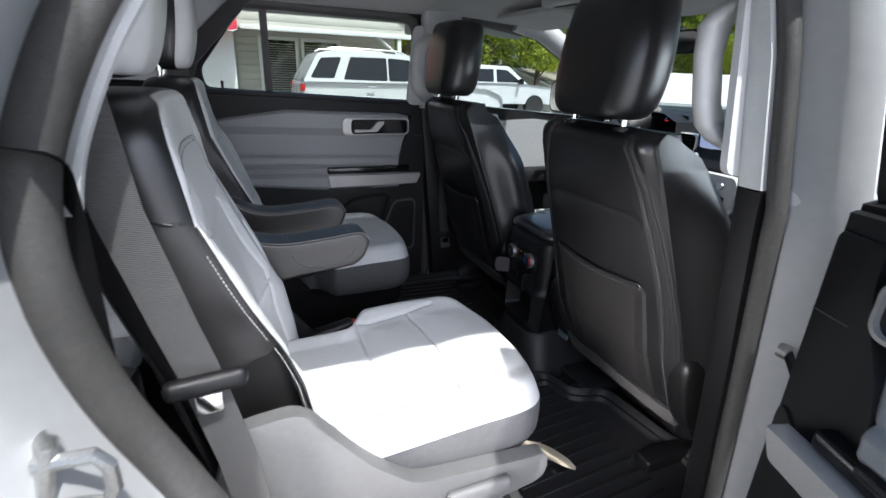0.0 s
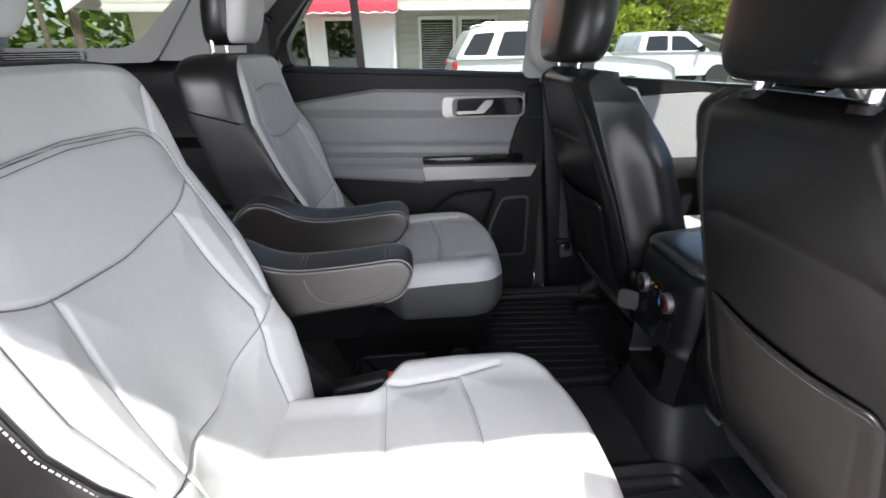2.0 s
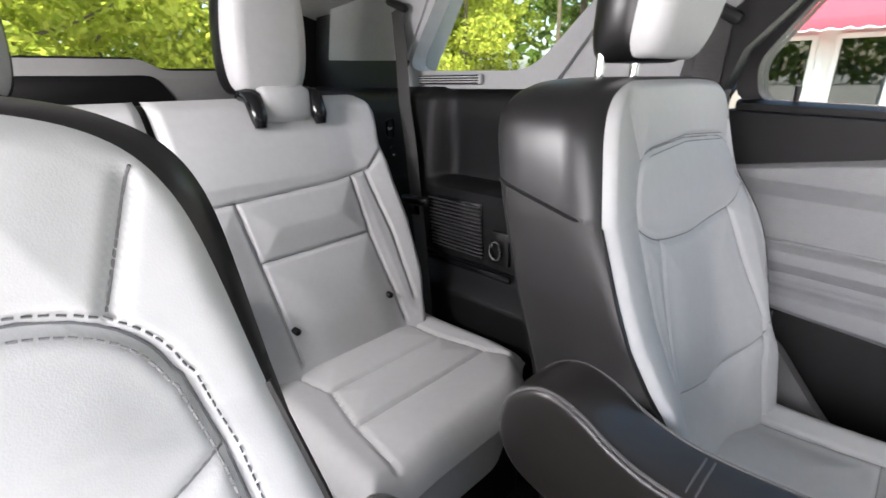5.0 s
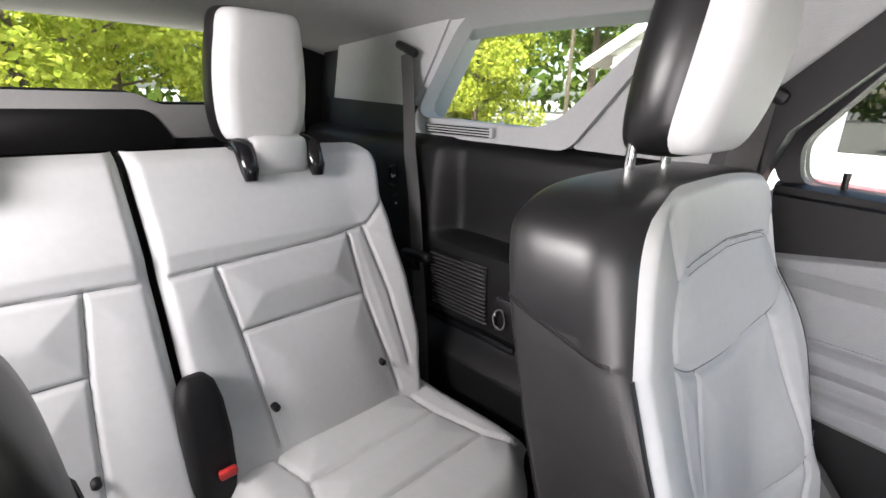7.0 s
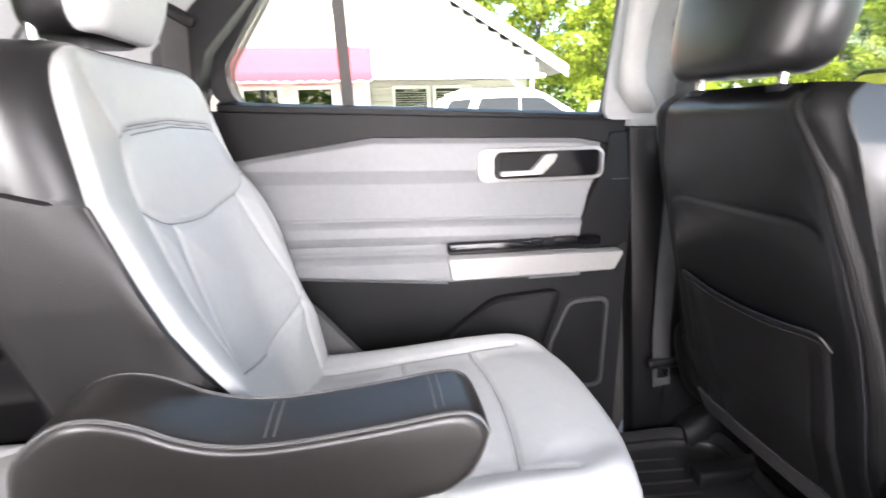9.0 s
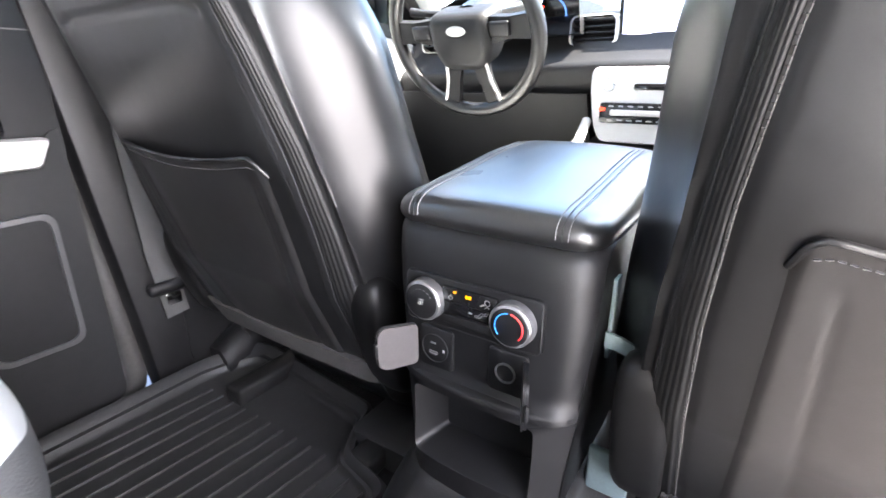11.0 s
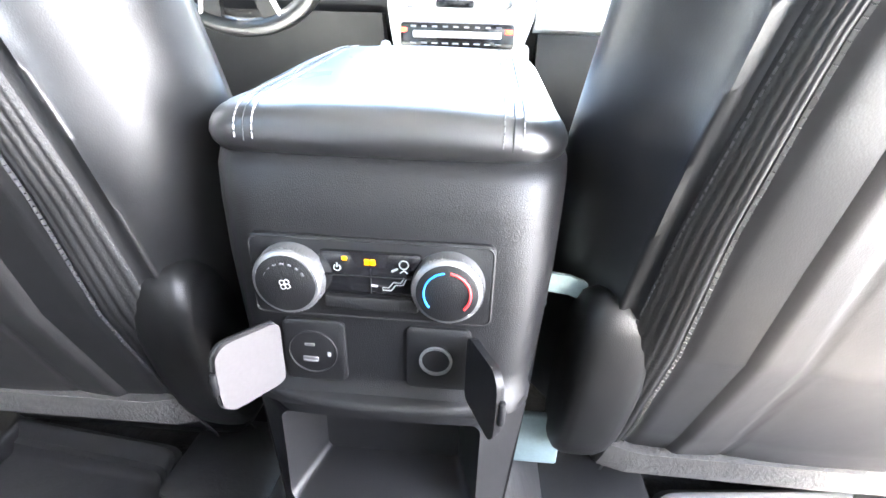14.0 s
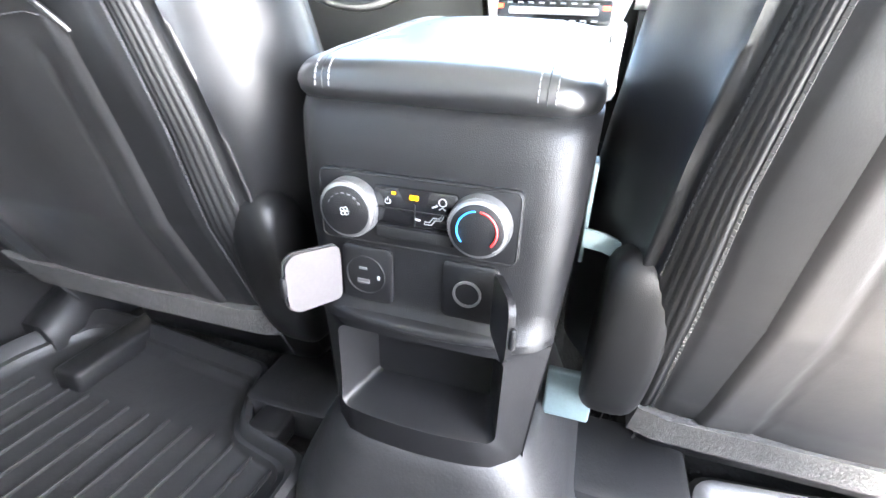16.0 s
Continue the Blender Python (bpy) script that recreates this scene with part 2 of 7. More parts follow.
MIRROR = material("mirror_silver", (0.85, 0.85, 0.85), 0.03, metal=1.0, vary=0.01, scale=5)

# ---- mesh helpers ----
class Geo:
    """Collects points and faces for one mesh."""

    def __init__(self):
        self.v, self.f = [], []

    def add(self, v, f):
        k = len(self.v)
        self.v += [tuple(p) for p in v]
        self.f += [tuple(i + k for i in q) for q in f]
        return self

    def box(self, c, s, r=0.0, m=None, seg=2):
        """A box of size s about c, with edges rounded by r; m turns it about c."""
        bm = bmesh.new()
        bmesh.ops.create_cube(bm, size=1)
        for p in bm.verts:
            p.co = Vector((p.co.x * s[0], p.co.y * s[1], p.co.z * s[2]))
        if r > 0:
            bmesh.ops.bevel(bm, geom=bm.edges[:], offset=min(r, min(s) * 0.49), segments=seg, profile=0.5, affect="EDGES")
        bm.verts.index_update()
        q = [(m @ p.co if m else p.co) + Vector(c) for p in bm.verts]
        self.add(q, [[p.index for p in f.verts] for f in bm.faces])
        bm.free()
        return self

    def loft(self, rings, cap=True, loop=False):
        n, k = len(rings[0]), len(rings)
        f = [(i * n + j, i * n + (j + 1) % n, (i + 1) % k * n + (j + 1) % n, (i + 1) % k * n + j) for i in range(k if loop else k - 1) for j in range(n)]
        if cap and not loop:
            f += [tuple(range((k - 1) * n, k * n))]
            if cap != "end":
                f += [tuple(range(n))]
        return self.add([p for r in rings for p in r], f)

    def grid(self, x, y, z):
        """A sheet from three arrays of one shape."""
        a, b = x.shape
        f = [(i * b + j, i * b + j + 1, (i + 1) * b + j + 1, (i + 1) * b + j) for i in range(a - 1) for j in range(b - 1)]
        return self.add(np.stack([x.ravel(), y.ravel(), z.ravel()], 1).tolist(), f)

    def tube(self, pts, r, n=8, flat=1.0, closed=False):
        """A round (or flattened) rod along points."""
        pts = [Vector(p) for p in pts]
        rings, side = [], None
        for i, p in enumerate(pts):
            a, b = pts[max(i - 1, 0)], pts[min(i + 1, len(pts) - 1)]
            if closed:
                a, b = pts[i - 1], pts[(i + 1) % len(pts)]
            d = (b - a).normalized()
            if side is None:
                side = d.cross(Vector((0, 0, 1)) if abs(d.z) < 0.9 else Vector((0, 1, 0))).normalized()
            side = (side - d * side.dot(d)).normalized()
            up = side.cross(d)
            rad = r[i] if isinstance(r, (list, tuple)) else r
            rings.append([p + side * math.cos(q) * rad + up * math.sin(q) * rad * flat for q in np.linspace(0, 2 * math.pi, n, endpoint=False)])
        return self.loft(rings, loop=closed)

    def prism(self, poly, a, b, axis="y"):
        """A flat shape with thickness: poly in the plane across the axis, from a to b along it."""
        put = {"y": lambda p, t: (p[0], t, p[1]), "x": lambda p, t: (t, p[0], p[1]), "z": lambda p, t: (p[0], p[1], t)}[axis]
        return self.loft([[put(p, a) for p in poly], [put(p, b) for p in poly]])

    def revolve(self, prof, c, axis="x", n=28):
        """A turned shape: prof rows of (along, radius)."""
        rings = []
        for h, r in prof:
            ring = []
            for q in np.linspace(0, 2 * math.pi, n, endpoint=False):
                u, w = r * math.cos(q), r * math.sin(q)
                ring.append({"x": (c[0] + h, c[1] + u, c[2] + w), "y": (c[0] + u, c[1] + h, c[2] + w), "z": (c[0] + u, c[1] + w, c[2] + h)}[axis])
            rings.append(ring)
        return self.loft(rings)


def part(name, geo, mat, parent=None, label="", sharp=38, kind="", mirror=1, turn=None):
    """Links a Geo as one mesh object, under a thing or a part if one is given."""
    me = bpy.data.meshes.new(name)
    v = [(p[0], p[1] * mirror, p[2]) for p in geo.v]
    if turn is not None:
        v = [tuple(turn @ Vector(p)) for p in v]
    me.from_pydata(v, [], geo.f)
    bm = bmesh.new()
    bm.from_mesh(me)
    bmesh.ops.recalc_face_normals(bm, faces=bm.faces[:])
    bm.to_mesh(me)
    bm.free()
    me.polygons.foreach_set("use_smooth", [True] * len(me.polygons))
    me.set_sharp_from_angle(angle=radians(sharp))
    me.materials.append(mat)
    ob = new(name, me)
    if parent is not None:
        ob.parent = parent
    if label:
        ob["label"] = label
    if kind:
        ob["kind"] = kind
    return ob


def thing(name, label, category, group="", kind=""):
    return tagged(new(name), label, category, group, kind)


def rr(hx, hy, r, n=5, cx=0.0, cy=0.0):
    """A rounded rectangle as a list of 2D points, counter-clockwise."""
    r = min(r, hx * 0.999, hy * 0.999)
    out = []
    for sx, sy, a0 in ((1, 1, 0), (-1, 1, 90), (-1, -1, 180), (1, -1, 270)):
        for i in range(n + 1):
            a = radians(a0 + 90 * i / n)
            out.append((cx + sx * (hx - r) + r * math.cos(a), cy + sy * (hy - r) + r * math.sin(a)))
    return out


def rounded(poly, r, n=4):
    """Rounds the corners of a 2D polygon."""
    out = []
    for i, p in enumerate(poly):
        p, a, b = Vector(p), Vector(poly[i - 1]), Vector(poly[(i + 1) % len(poly)])
        ra = min(r, (a - p).length * 0.45, (b - p).length * 0.45)
        s, e = p + (a - p).normalized() * ra, p + (b - p).normalized() * ra
        for k in range(n + 1):
            t = k / n
            out.append(tuple((1 - t) ** 2 * s + 2 * t * (1 - t) * p + t * t * e))
    return out


def lerp_rows(rows, z):
    """Smooth values at z from rows of (z, value)."""
    zs, vs = [a for a, _ in rows], [b for _, b in rows]
    return np.interp(z, zs, vs)


def smooth(x, a, b):
    t = np.clip((x - a) / (b - a), 0, 1)
    return t * t * (3 - 2 * t)


def seam_distance(a, b, lines):
    """The distance of points (a, b) from the nearest of some polylines."""
    best = np.full(np.shape(a), 9.0)
    for line in lines:
        for (x0, y0), (x1, y1) in zip(line, line[1:]):
            dx, dy = x1 - x0, y1 - y0
            t = np.clip(((a - x0) * dx + (b - y0) * dy) / (dx * dx + dy * dy + 1e-12), 0, 1)
            best = np.minimum(best, np.hypot(a - x0 - t * dx, b - y0 - t * dy))
    return best


def quilt(a, b, lines, depth=0.006, width=0.0045, puff=0.008, reach=0.045):
    d = seam_distance(a, b, lines)
    return puff * (1 - np.exp(-(d / reach) ** 2)) - depth * np.exp(-(d / width) ** 2)


def arc(p0, p1, p2, n=10):
    """Points on a bent line from p0 by p1 to p2."""
    return [tuple((1 - t) ** 2 * np.array(p0) + 2 * t * (1 - t) * np.array(p1) + t * t * np.array(p2)) for t in np.linspace(0, 1, n)]


def flowing(pts, n=5, closed=False):
    """A smooth line through 2D points, n steps between each two."""
    out, m = [], len(pts)
    pick = (lambda i: pts[i % m]) if closed else (lambda i: pts[min(max(i, 0), m - 1)])
    for i in range(m if closed else m - 1):
        a, b, c, d = (np.array(pick(i + k), float) for k in (-1, 0, 1, 2))
        for t in np.linspace(0, 1, n, endpoint=False):
            out.append(tuple(0.5 * (2 * b + (c - a) * t + (2 * a - 5 * b + 4 * c - d) * t * t + (3 * b - a - 3 * c + d) * t ** 3)))
    return out if closed else out + [tuple(pts[-1])]


def stitches(geo, surf, lines, offset=0.0045, step=0.0075, length=0.005, lift=0.0008, thick=0.0012):
    """Thread stitches beside seams on a surface surf(a, b) -> place."""
    for line in lines:
        pts = [Vector(p) for p in line]
        cum = [0.0]
        for p, q in zip(pts, pts[1:]):
            cum.append(cum[-1] + (q - p).length)
        s = step / 2
        while s < cum[-1]:
            k = max(i for i in range(len(cum) - 1) if cum[i] <= s)
            d = (pts[k + 1] - pts[k]).normalized()
            p = pts[k] + d * (s - cum[k]) + Vector((-d.y, d.x)) * offset
            e = [Vector(surf(*(p + d * w))) for w in (-length / 2, length / 2)]
            q = Vector(surf(*(p + Vector((-d.y, d.x)) * 0.003)))
            ax = (e[1] - e[0]).normalized()
            nr = ax.cross(q - e[0]).normalized()
            sd = ax.cross(nr)
            ring = [[c + nr * (lift * w1) + sd * (thick * w2) for w1, w2 in ((-1, -1), (-1, 1), (1, 0.6), (1, -0.6))] for c in e]
            geo.loft(ring)
            s += step
    return geo

# ---- the car's shell ----
FLOOR = 0.50
ROOF = 1.70


def structure(name, geo, mat, label, category, sharp=38, mirror=1):
    return tagged(part(name, geo, mat, None, sharp=sharp, mirror=mirror), label, category, kind="structure")


def ground_at(x):
    """The lot falls away ahead of the car."""
    return -1.5 * smooth(x, 9, 18)


# ground: one sheet to the horizon
g = Geo()
xs = np.concatenate([np.linspace(-900, -40, 8), np.linspace(-36, 46, 42), np.linspace(60, 900, 8)])
X, Y = np.meshgrid(xs, xs, indexing="ij")
Z = 0.02 * np.sin(X * 0.31) * np.cos(Y * 0.27) * (np.hypot(X, Y) > 6) + ground_at(X)
g.grid(X, Y, Z)
GRAVEL = material("pale_parking_lot", (0.30, 0.285, 0.26), 0.95, vary=0.25, scale=0.6, grain=0.8, grain_scale=60, relief=0.5, relief_scale=8)
structure("ground", g, GRAVEL, "pale worn gravel and asphalt parking lot", "ground")

# floor pan and carpet
g = Geo()
g.box((-0.55, 0, 0.455), (3.7, 1.56, 0.07), 0.01)
structure("floor", g, CARPET, "dark carpeted car floor under the mats", "floor")
g = Geo()
g.loft([[(x, y * 1.0, z) for y, z in ((-0.16, 0.49), (-0.13, 0.53), (-0.07, 0.545), (0.07, 0.545), (0.13, 0.53), (0.16, 0.49))] for x in (-0.35, 0.0, 0.4, 1.2)])
structure("floor_tunnel", g, CARPET, "dark carpeted hump along the middle of the floor", "floor tunnel")

# headliner
g = Geo()
u = np.linspace(-2.40, 0.40, 30)
v = np.linspace(-0.80, 0.80, 33)
X, Y = np.meshgrid(u, v, indexing="ij")
Z = ROOF + 0.012 - 0.07 * np.abs(Y / 0.8) ** 5 - 0.05 * smooth(-X, 1.5, 2.4) - 0.03 * smooth(X, 0.0, 0.4)
g.grid(X, Y, Z)
structure("ceiling", g, HEADLINER, "light grey woven cloth headliner", "headliner")
g = Geo()
g.grid(X, Y * 1.07, Z + 0.045)
structure("roof", g, PAINT_WHITE, "white painted car roof skin", "car roof")


def rail(y, name):
    g = Geo()
    g.loft([[(x, y + dy * math.copysign(1, y), z + dz) for dy, dz in ((-0.06, 0.03), (-0.02, 0.0), (0.025, 0.0), (0.06, 0.03), (0.06, 0.07), (-0.04, 0.07))] for x, z in ((-2.35, 1.60), (-1.6, 1.655), (-0.6, 1.665), (0.0, 1.66), (0.35, 1.63))])
    structure(name, g, TRIM_GREY, "light grey trim along the roof edge", "roof trim")


rail(0.79, "trim_roof_left")
rail(-0.77, "trim_roof_right")

# outer skin: sill, quarter and wings close the place round
for s, nm in ((1, "left"), (-1, "right")):
    g = Geo()
    g.box((-0.45, s * 0.86, 0.40), (3.9, 0.17, 0.17), 0.03)
    structure("wall_sill_" + nm, g, PAINT_WHITE, "white painted sill below the doors", "car sill")
    g = Geo()
    poly = [(-2.45, 0.35), (-1.02, 0.35), (-0.90, 0.70), (-1.04, 1.05), (-1.06, 1.40), (-2.42, 1.42)]
    g.prism([(a, b) for a, b in rounded(poly, 0.05)], s * 0.885, s * 0.955)
    structure("wall_quarter_" + nm, g, PAINT_WHITE, "white painted rear quarter panel", "car panel")
    g = Geo()
    g.box((1.55, s * 0.86, 0.80), (0.95, 0.16, 0.7), 0.06)
    structure("wall_wing_" + nm, g, PAINT_WHITE, "white painted front wing", "car panel")

# bonnet and firewall
g = Geo()
g.box((1.85, 0, 1.10), (1.3, 1.7, 0.12), 0.05)
structure("bonnet", g, PAINT_WHITE, "white painted bonnet ahead of the windscreen", "bonnet")
g = Geo()
g.box((1.30, 0, 0.75), (0.08, 1.62, 0.66), 0.02)
structure("wall_front", g, PLASTIC_BLACK, "black bulkhead under the dashboard", "bulkhead")


# ---- pillars ----
def vertical(name, rings_at, mat, label, category, mirror=1):
    g = Geo()
    g.loft(rings_at)
    return structure(name, g, mat, label, category, mirror=mirror)


def pillar_line(z):
    """The outer rear corner of the middle pillar's trim: x, y at height z."""
    rows = ((0.47, -0.045, 0.80), (0.65, -0.060, 0.80), (1.00, -0.095, 0.80), (1.30, -0.130, 0.797), (1.50, -0.135, 0.762), (1.72, -0.150, 0.705))
    zs = [r[0] for r in rows]
    return float(np.interp(z, zs, [r[1] for r in rows])), float(np.interp(z, zs, [r[2] for r in rows]))


def b_pillar(s, nm, dx):
    def ring(pts, z):
        px, py = pillar_line(z)
        return [(px + dx + a, py + b, z) for a, b in pts]
    trim = [(0.0, 0.0), (0.0, -0.032), (0.006, -0.042), (0.022, -0.048), (0.13, -0.055), (0.16, -0.04), (0.16, 0.0)]
    body = [(0.034, 0.014), (0.040, 0.040), (0.052, 0.062), (0.075, 0.078), (0.20, 0.085), (0.20, 0.0)]
    vertical("pillar_b_lower_" + nm, [ring(trim, z) for z in (0.47, 0.65, 1.0, 1.308)], PLASTIC_BLACK, "black plastic lower trim of the middle pillar", "pillar trim", s)
    vertical("pillar_b_upper_" + nm, [ring(trim, z) for z in (1.311, 1.40, 1.50, 1.60, 1.72)], TRIM_GREY, "light grey upper trim of the middle pillar", "pillar trim", s)
    vertical("pillar_b_body_" + nm, [ring(body, z) for z in (0.42, 0.65, 1.0, 1.3, 1.5, 1.72)], PAINT_WHITE, "white painted metal of the middle pillar", "pillar", s)


b_pillar(1, "left", 0.035)
b_pillar(-1, "right", 0.0)

# right door opening: seal round it
OPENING = rounded([(-0.025, 0.47), (-0.038, 0.65), (-0.073, 1.0), (-0.108, 1.30), (-0.113, 1.50), (-0.125, 1.66), (-0.83, 1.668), (-0.955, 1.49), (-1.008, 1.36), (-0.99, 1.20), (-0.925, 1.04), (-0.80, 0.70), (-0.70, 0.47)], 0.11, 10)


def door_seal(s, nm, out):
    lean = lambda z: out + 0.012 - float(np.interp(z, [1.28, 1.5, 1.72], [0.0, 0.038, 0.095]))
    g = Geo()
    g.tube([(x, lean(z), z) for x, z in OPENING], [0.021 - (0.006 if s < 0 else 0.0) * float(smooth(x, -0.7, -0.3)) for x, z in OPENING], 16, closed=True)
    if s < 0:
        lace = [(x + 0.018, lean(z) - 0.030, z - 0.012) for x, z in OPENING if x < -0.60 and z > 1.345]
        structure("trim_door_lace", Geo().tube(lace, 0.0085, 8), TRIM_GREY, "pale edge trim inside the rear door seal", "door trim", mirror=s)
    structure("door_seal_" + nm, g, SEAL, "black rubber seal round the rear door opening", "door seal", mirror=s)
    cx, cz = -0.50, 1.05
    wide = lambda k: [(cx + (x - cx) * k, cz + (z - cz) * k) for x, z in OPENING]
    # the lip takes the darker, shade-toned copy of the white paint
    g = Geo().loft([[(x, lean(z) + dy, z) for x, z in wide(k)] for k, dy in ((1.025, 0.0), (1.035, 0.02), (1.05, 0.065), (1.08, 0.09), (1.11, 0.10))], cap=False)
    structure("door_flange_" + nm, g, PAINT_WHITE_SHADED, "white metal lip of the door opening, darkened for shade", "door frame", mirror=s)


door_seal(1, "left", 0.80)
door_seal(-1, "right", 0.80)


def c_pillar(s, nm):
    """Trim between the rear door and the side rear window, and the black rear side panel below."""
    inner = 0.70
    g = Geo()
    poly = [(-0.97, 1.395), (-1.30, 1.40), (-1.33, 1.44), (-1.08, 1.69)] + ([(-0.72, 1.69), (-0.76, 1.66), (-0.945, 1.46)] if s > 0 else [(-0.87, 1.69), (-0.90, 1.65), (-0.985, 1.46)])
    g.loft([[(x, y, z) for x, z in poly] for y in (0.80 if s > 0 else 0.752, inner + 0.03, inner + 0.015)])
    structure("pillar_c_" + nm, g, TRIM_GREY, "light grey trim of the rear pillar beside the seats", "pillar trim", mirror=s)
    g = Geo()
    poly = [(-1.045, 1.38), (-0.965, 1.38), (-0.94, 1.46), (-0.755, 1.66), (-0.725, 1.688), (-0.785, 1.688), (-0.825, 1.66), (-1.03, 1.46)] if s > 0 else [(-1.10, 1.38), (-1.03, 1.38), (-1.02, 1.42), (-1.06, 1.44)]
    g.loft([[(x, y, z) for x, z in poly] for y in (0.76, inner + 0.012, inner + 0.006)])
    structure("pillar_c_strip_" + nm, g, PLASTIC_BLACK, "black strip of the rear pillar trim along the door", "pillar trim", mirror=s)
    # frame round the side rear window
    hole = rounded([(-1.80, 1.443), (-1.365, 1.435), (-1.105, 1.672), (-1.62, 1.690)], 0.065, 6)
    outer = rounded([(-1.88, 1.395), (-1.31, 1.395), (-1.06, 1.71), (-1.68, 1.722)], 0.03, 6)
    g = Geo()
    g.loft([[(x, inner + 0.06, z) for x, z in hole], [(x, inner + 0.005, z) for x, z in hole], [(x, inner, z) for x, z in outer], [(x, inner + 0.10, z) for x, z in outer]], cap=False)
    structure("window_frame_quarter_" + nm, g, TRIM_GREY, "light grey trim round the fixed side rear window", "window frame", mirror=s)
    w = structure("window_quarter_" + nm, Geo().prism(hole, inner + 0.055, inner + 0.06), GLASS_TINT, "fixed tinted side rear window", "window", mirror=s)
    w.visible_shadow = False
    ext = lambda z: 0.935 - 0.10 * float(smooth(z, 1.38, 1.74))
    skin = rounded([(-2.38, 1.38), (-1.03, 1.38), (-0.98, 1.50), (-0.80 if s > 0 else -0.88, 1.74), (-2.20, 1.74)], 0.03, 5)
    hole2 = rounded([(-2.02, 1.405), (-1.34, 1.395), (-1.02, 1.685), (-1.30, 1.71), (-1.72, 1.715)], 0.04, 5)
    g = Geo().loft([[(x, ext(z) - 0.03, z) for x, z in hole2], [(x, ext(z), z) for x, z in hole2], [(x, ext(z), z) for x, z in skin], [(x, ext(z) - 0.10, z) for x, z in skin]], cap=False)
    structure("wall_pillar_skin_" + nm, g, PAINT_WHITE_SHADED, "white skin round the side rear window, darkened for shade", "car panel", mirror=s)
    # rear pillar beside the tailgate
    g = Geo()
    poly = [(-2.215, 1.395), (-1.84, 1.395), (-1.64, 1.71), (-2.14, 1.71)]
    g.loft([[(x, y, z) for x, z in poly] for y in (0.83, 0.71, 0.695)])
    structure("pillar_d_" + nm, g, TRIM_GREY, "light grey trim of the rearmost pillar", "pillar trim", mirror=s)
    g = Geo()
    poly = [(-2.33, 1.395), (-2.218, 1.395), (-2.143, 1.71), (-2.26, 1.71)]
    g.loft([[(x, y, z) for x, z in poly] for y in (0.83, 0.73, 0.715)])
    structure("pillar_tail_" + nm, g, PLASTIC_BLACK, "black trim beside the tailgate window", "pillar trim", mirror=s)
    g = Geo()
    poly = [(-2.216, 1.392), (-1.83, 1.392), (-1.785, 1.470), (-1.99, 1.476), (-2.197, 1.484)]
    g.loft([[(x, y, z) for x, z in poly] for y in (0.75, 0.692, 0.688)])
    structure("pillar_d_foot_" + nm, g, PLASTIC_BLACK, "black foot of the rearmost pillar trim", "pillar trim", mirror=s)
    # black side panel: a hollow above an arm ledge, a proud block behind it
    rows = [(0.48, 0.58), (0.70, 0.585), (0.87, 0.592), (0.895, 0.612), (0.925, 0.640), (0.948, 0.640), (0.960, 0.624), (1.10, 0.624), (1.15, 0.626), (1.165, 0.630), (1.33, 0.640), (1.372, 0.648), (1.388, 0.662), (1.40, 0.70)]
    U, V = np.meshgrid(np.linspace(-2.30, -0.97, 110), np.linspace(0.48, 1.40, 110), indexing="ij")
    hollow = 0.060 * smooth(U, -1.650, -1.585) * smooth(V, 1.150, 1.175) * (1 - 0.3 * smooth(V, 1.20, 1.40))
    g = Geo().grid(U, lerp_rows(rows, V) + hollow + 0.10 * np.clip((U + 1.10) / 0.13, 0, 1), V)
    wall = structure("wall_side_" + nm, g, PLASTIC_DARK, "black plastic side panel beside the third row", "side panel", mirror=s)
    # defroster slot under the window
    g = Geo()
    g.box((-1.62, 0.692, 1.418), (0.235, 0.012, 0.026), 0.01)
    part("defroster_slot", g, TRIM_GREY, wall, "grey slotted outlet", mirror=s)
    for k in range(4):
        part("slot", Geo().box((-1.62, 0.6862, 1.4085 + 0.0062 * k), (0.222 - 0.004 * abs(k - 1.5), 0.003, 0.0032), 0.001), GLOSS_BLACK, wall, mirror=s)
    # louvred grille
    part("grille_recess", Geo().box((-1.533, 0.626, 1.050), (0.195, 0.012, 0.148), 0.004), GLOSS_BLACK, wall, "dark recess behind the louvres", mirror=s)
    # slats drawn as bright lines by their lightened colour
    for k in range(14):
        g = Geo().box((-1.533 + 0.001 * k, 0.616, 1.115 - 0.0100 * k), (0.186, 0.008, 0.0032), 0.001)
        part("louvre", g, LOUVRE, wall, mirror=s)
    part("shelf_slot", Geo().box((-1.50, 0.632, 0.937), (0.30, 0.012, 0.018), 0.004), GLOSS_BLACK, wall, "dark slot below the louvres", mirror=s)
    g = Geo().box((-1.372, 0.620, 1.022), (0.058, 0.014, 0.088), 0.006)
    plate = part("hook_plate", g, PLASTIC_BLACK, wall, mirror=s)
    g = Geo().tube([(-1.378 + 0.017 * math.cos(a), 0.605, 1.018 + 0.024 * math.sin(a)) for a in np.linspace(0, 2 * math.pi, 16, endpoint=False)], 0.0032, 6, closed=True)
    part("cargo_hook", g, CHROME, plate, "bright metal cargo ring", mirror=s)
    for x, z, h in ((-1.806, 1.286, 0.030), (-1.790, 1.214, 0.024)):
        g = Geo().loft([[(x + a * k, y, z + b * k) for a, b in rr(0.017, h, 0.016, 5)] for y, k in ((0.652, 1.0), (0.634, 1.0), (0.632, 0.86), (0.645, 0.78))], cap=False)
        cup = part("switch_cup", g, PLASTIC_BLACK, wall, mirror=s)
        part("cup_floor", Geo().prism([(x + a * 0.8, z + b * 0.8) for a, b in rr(0.017, h, 0.016, 5)], 0.646, 0.648), GLOSS_BLACK, cup, mirror=s)
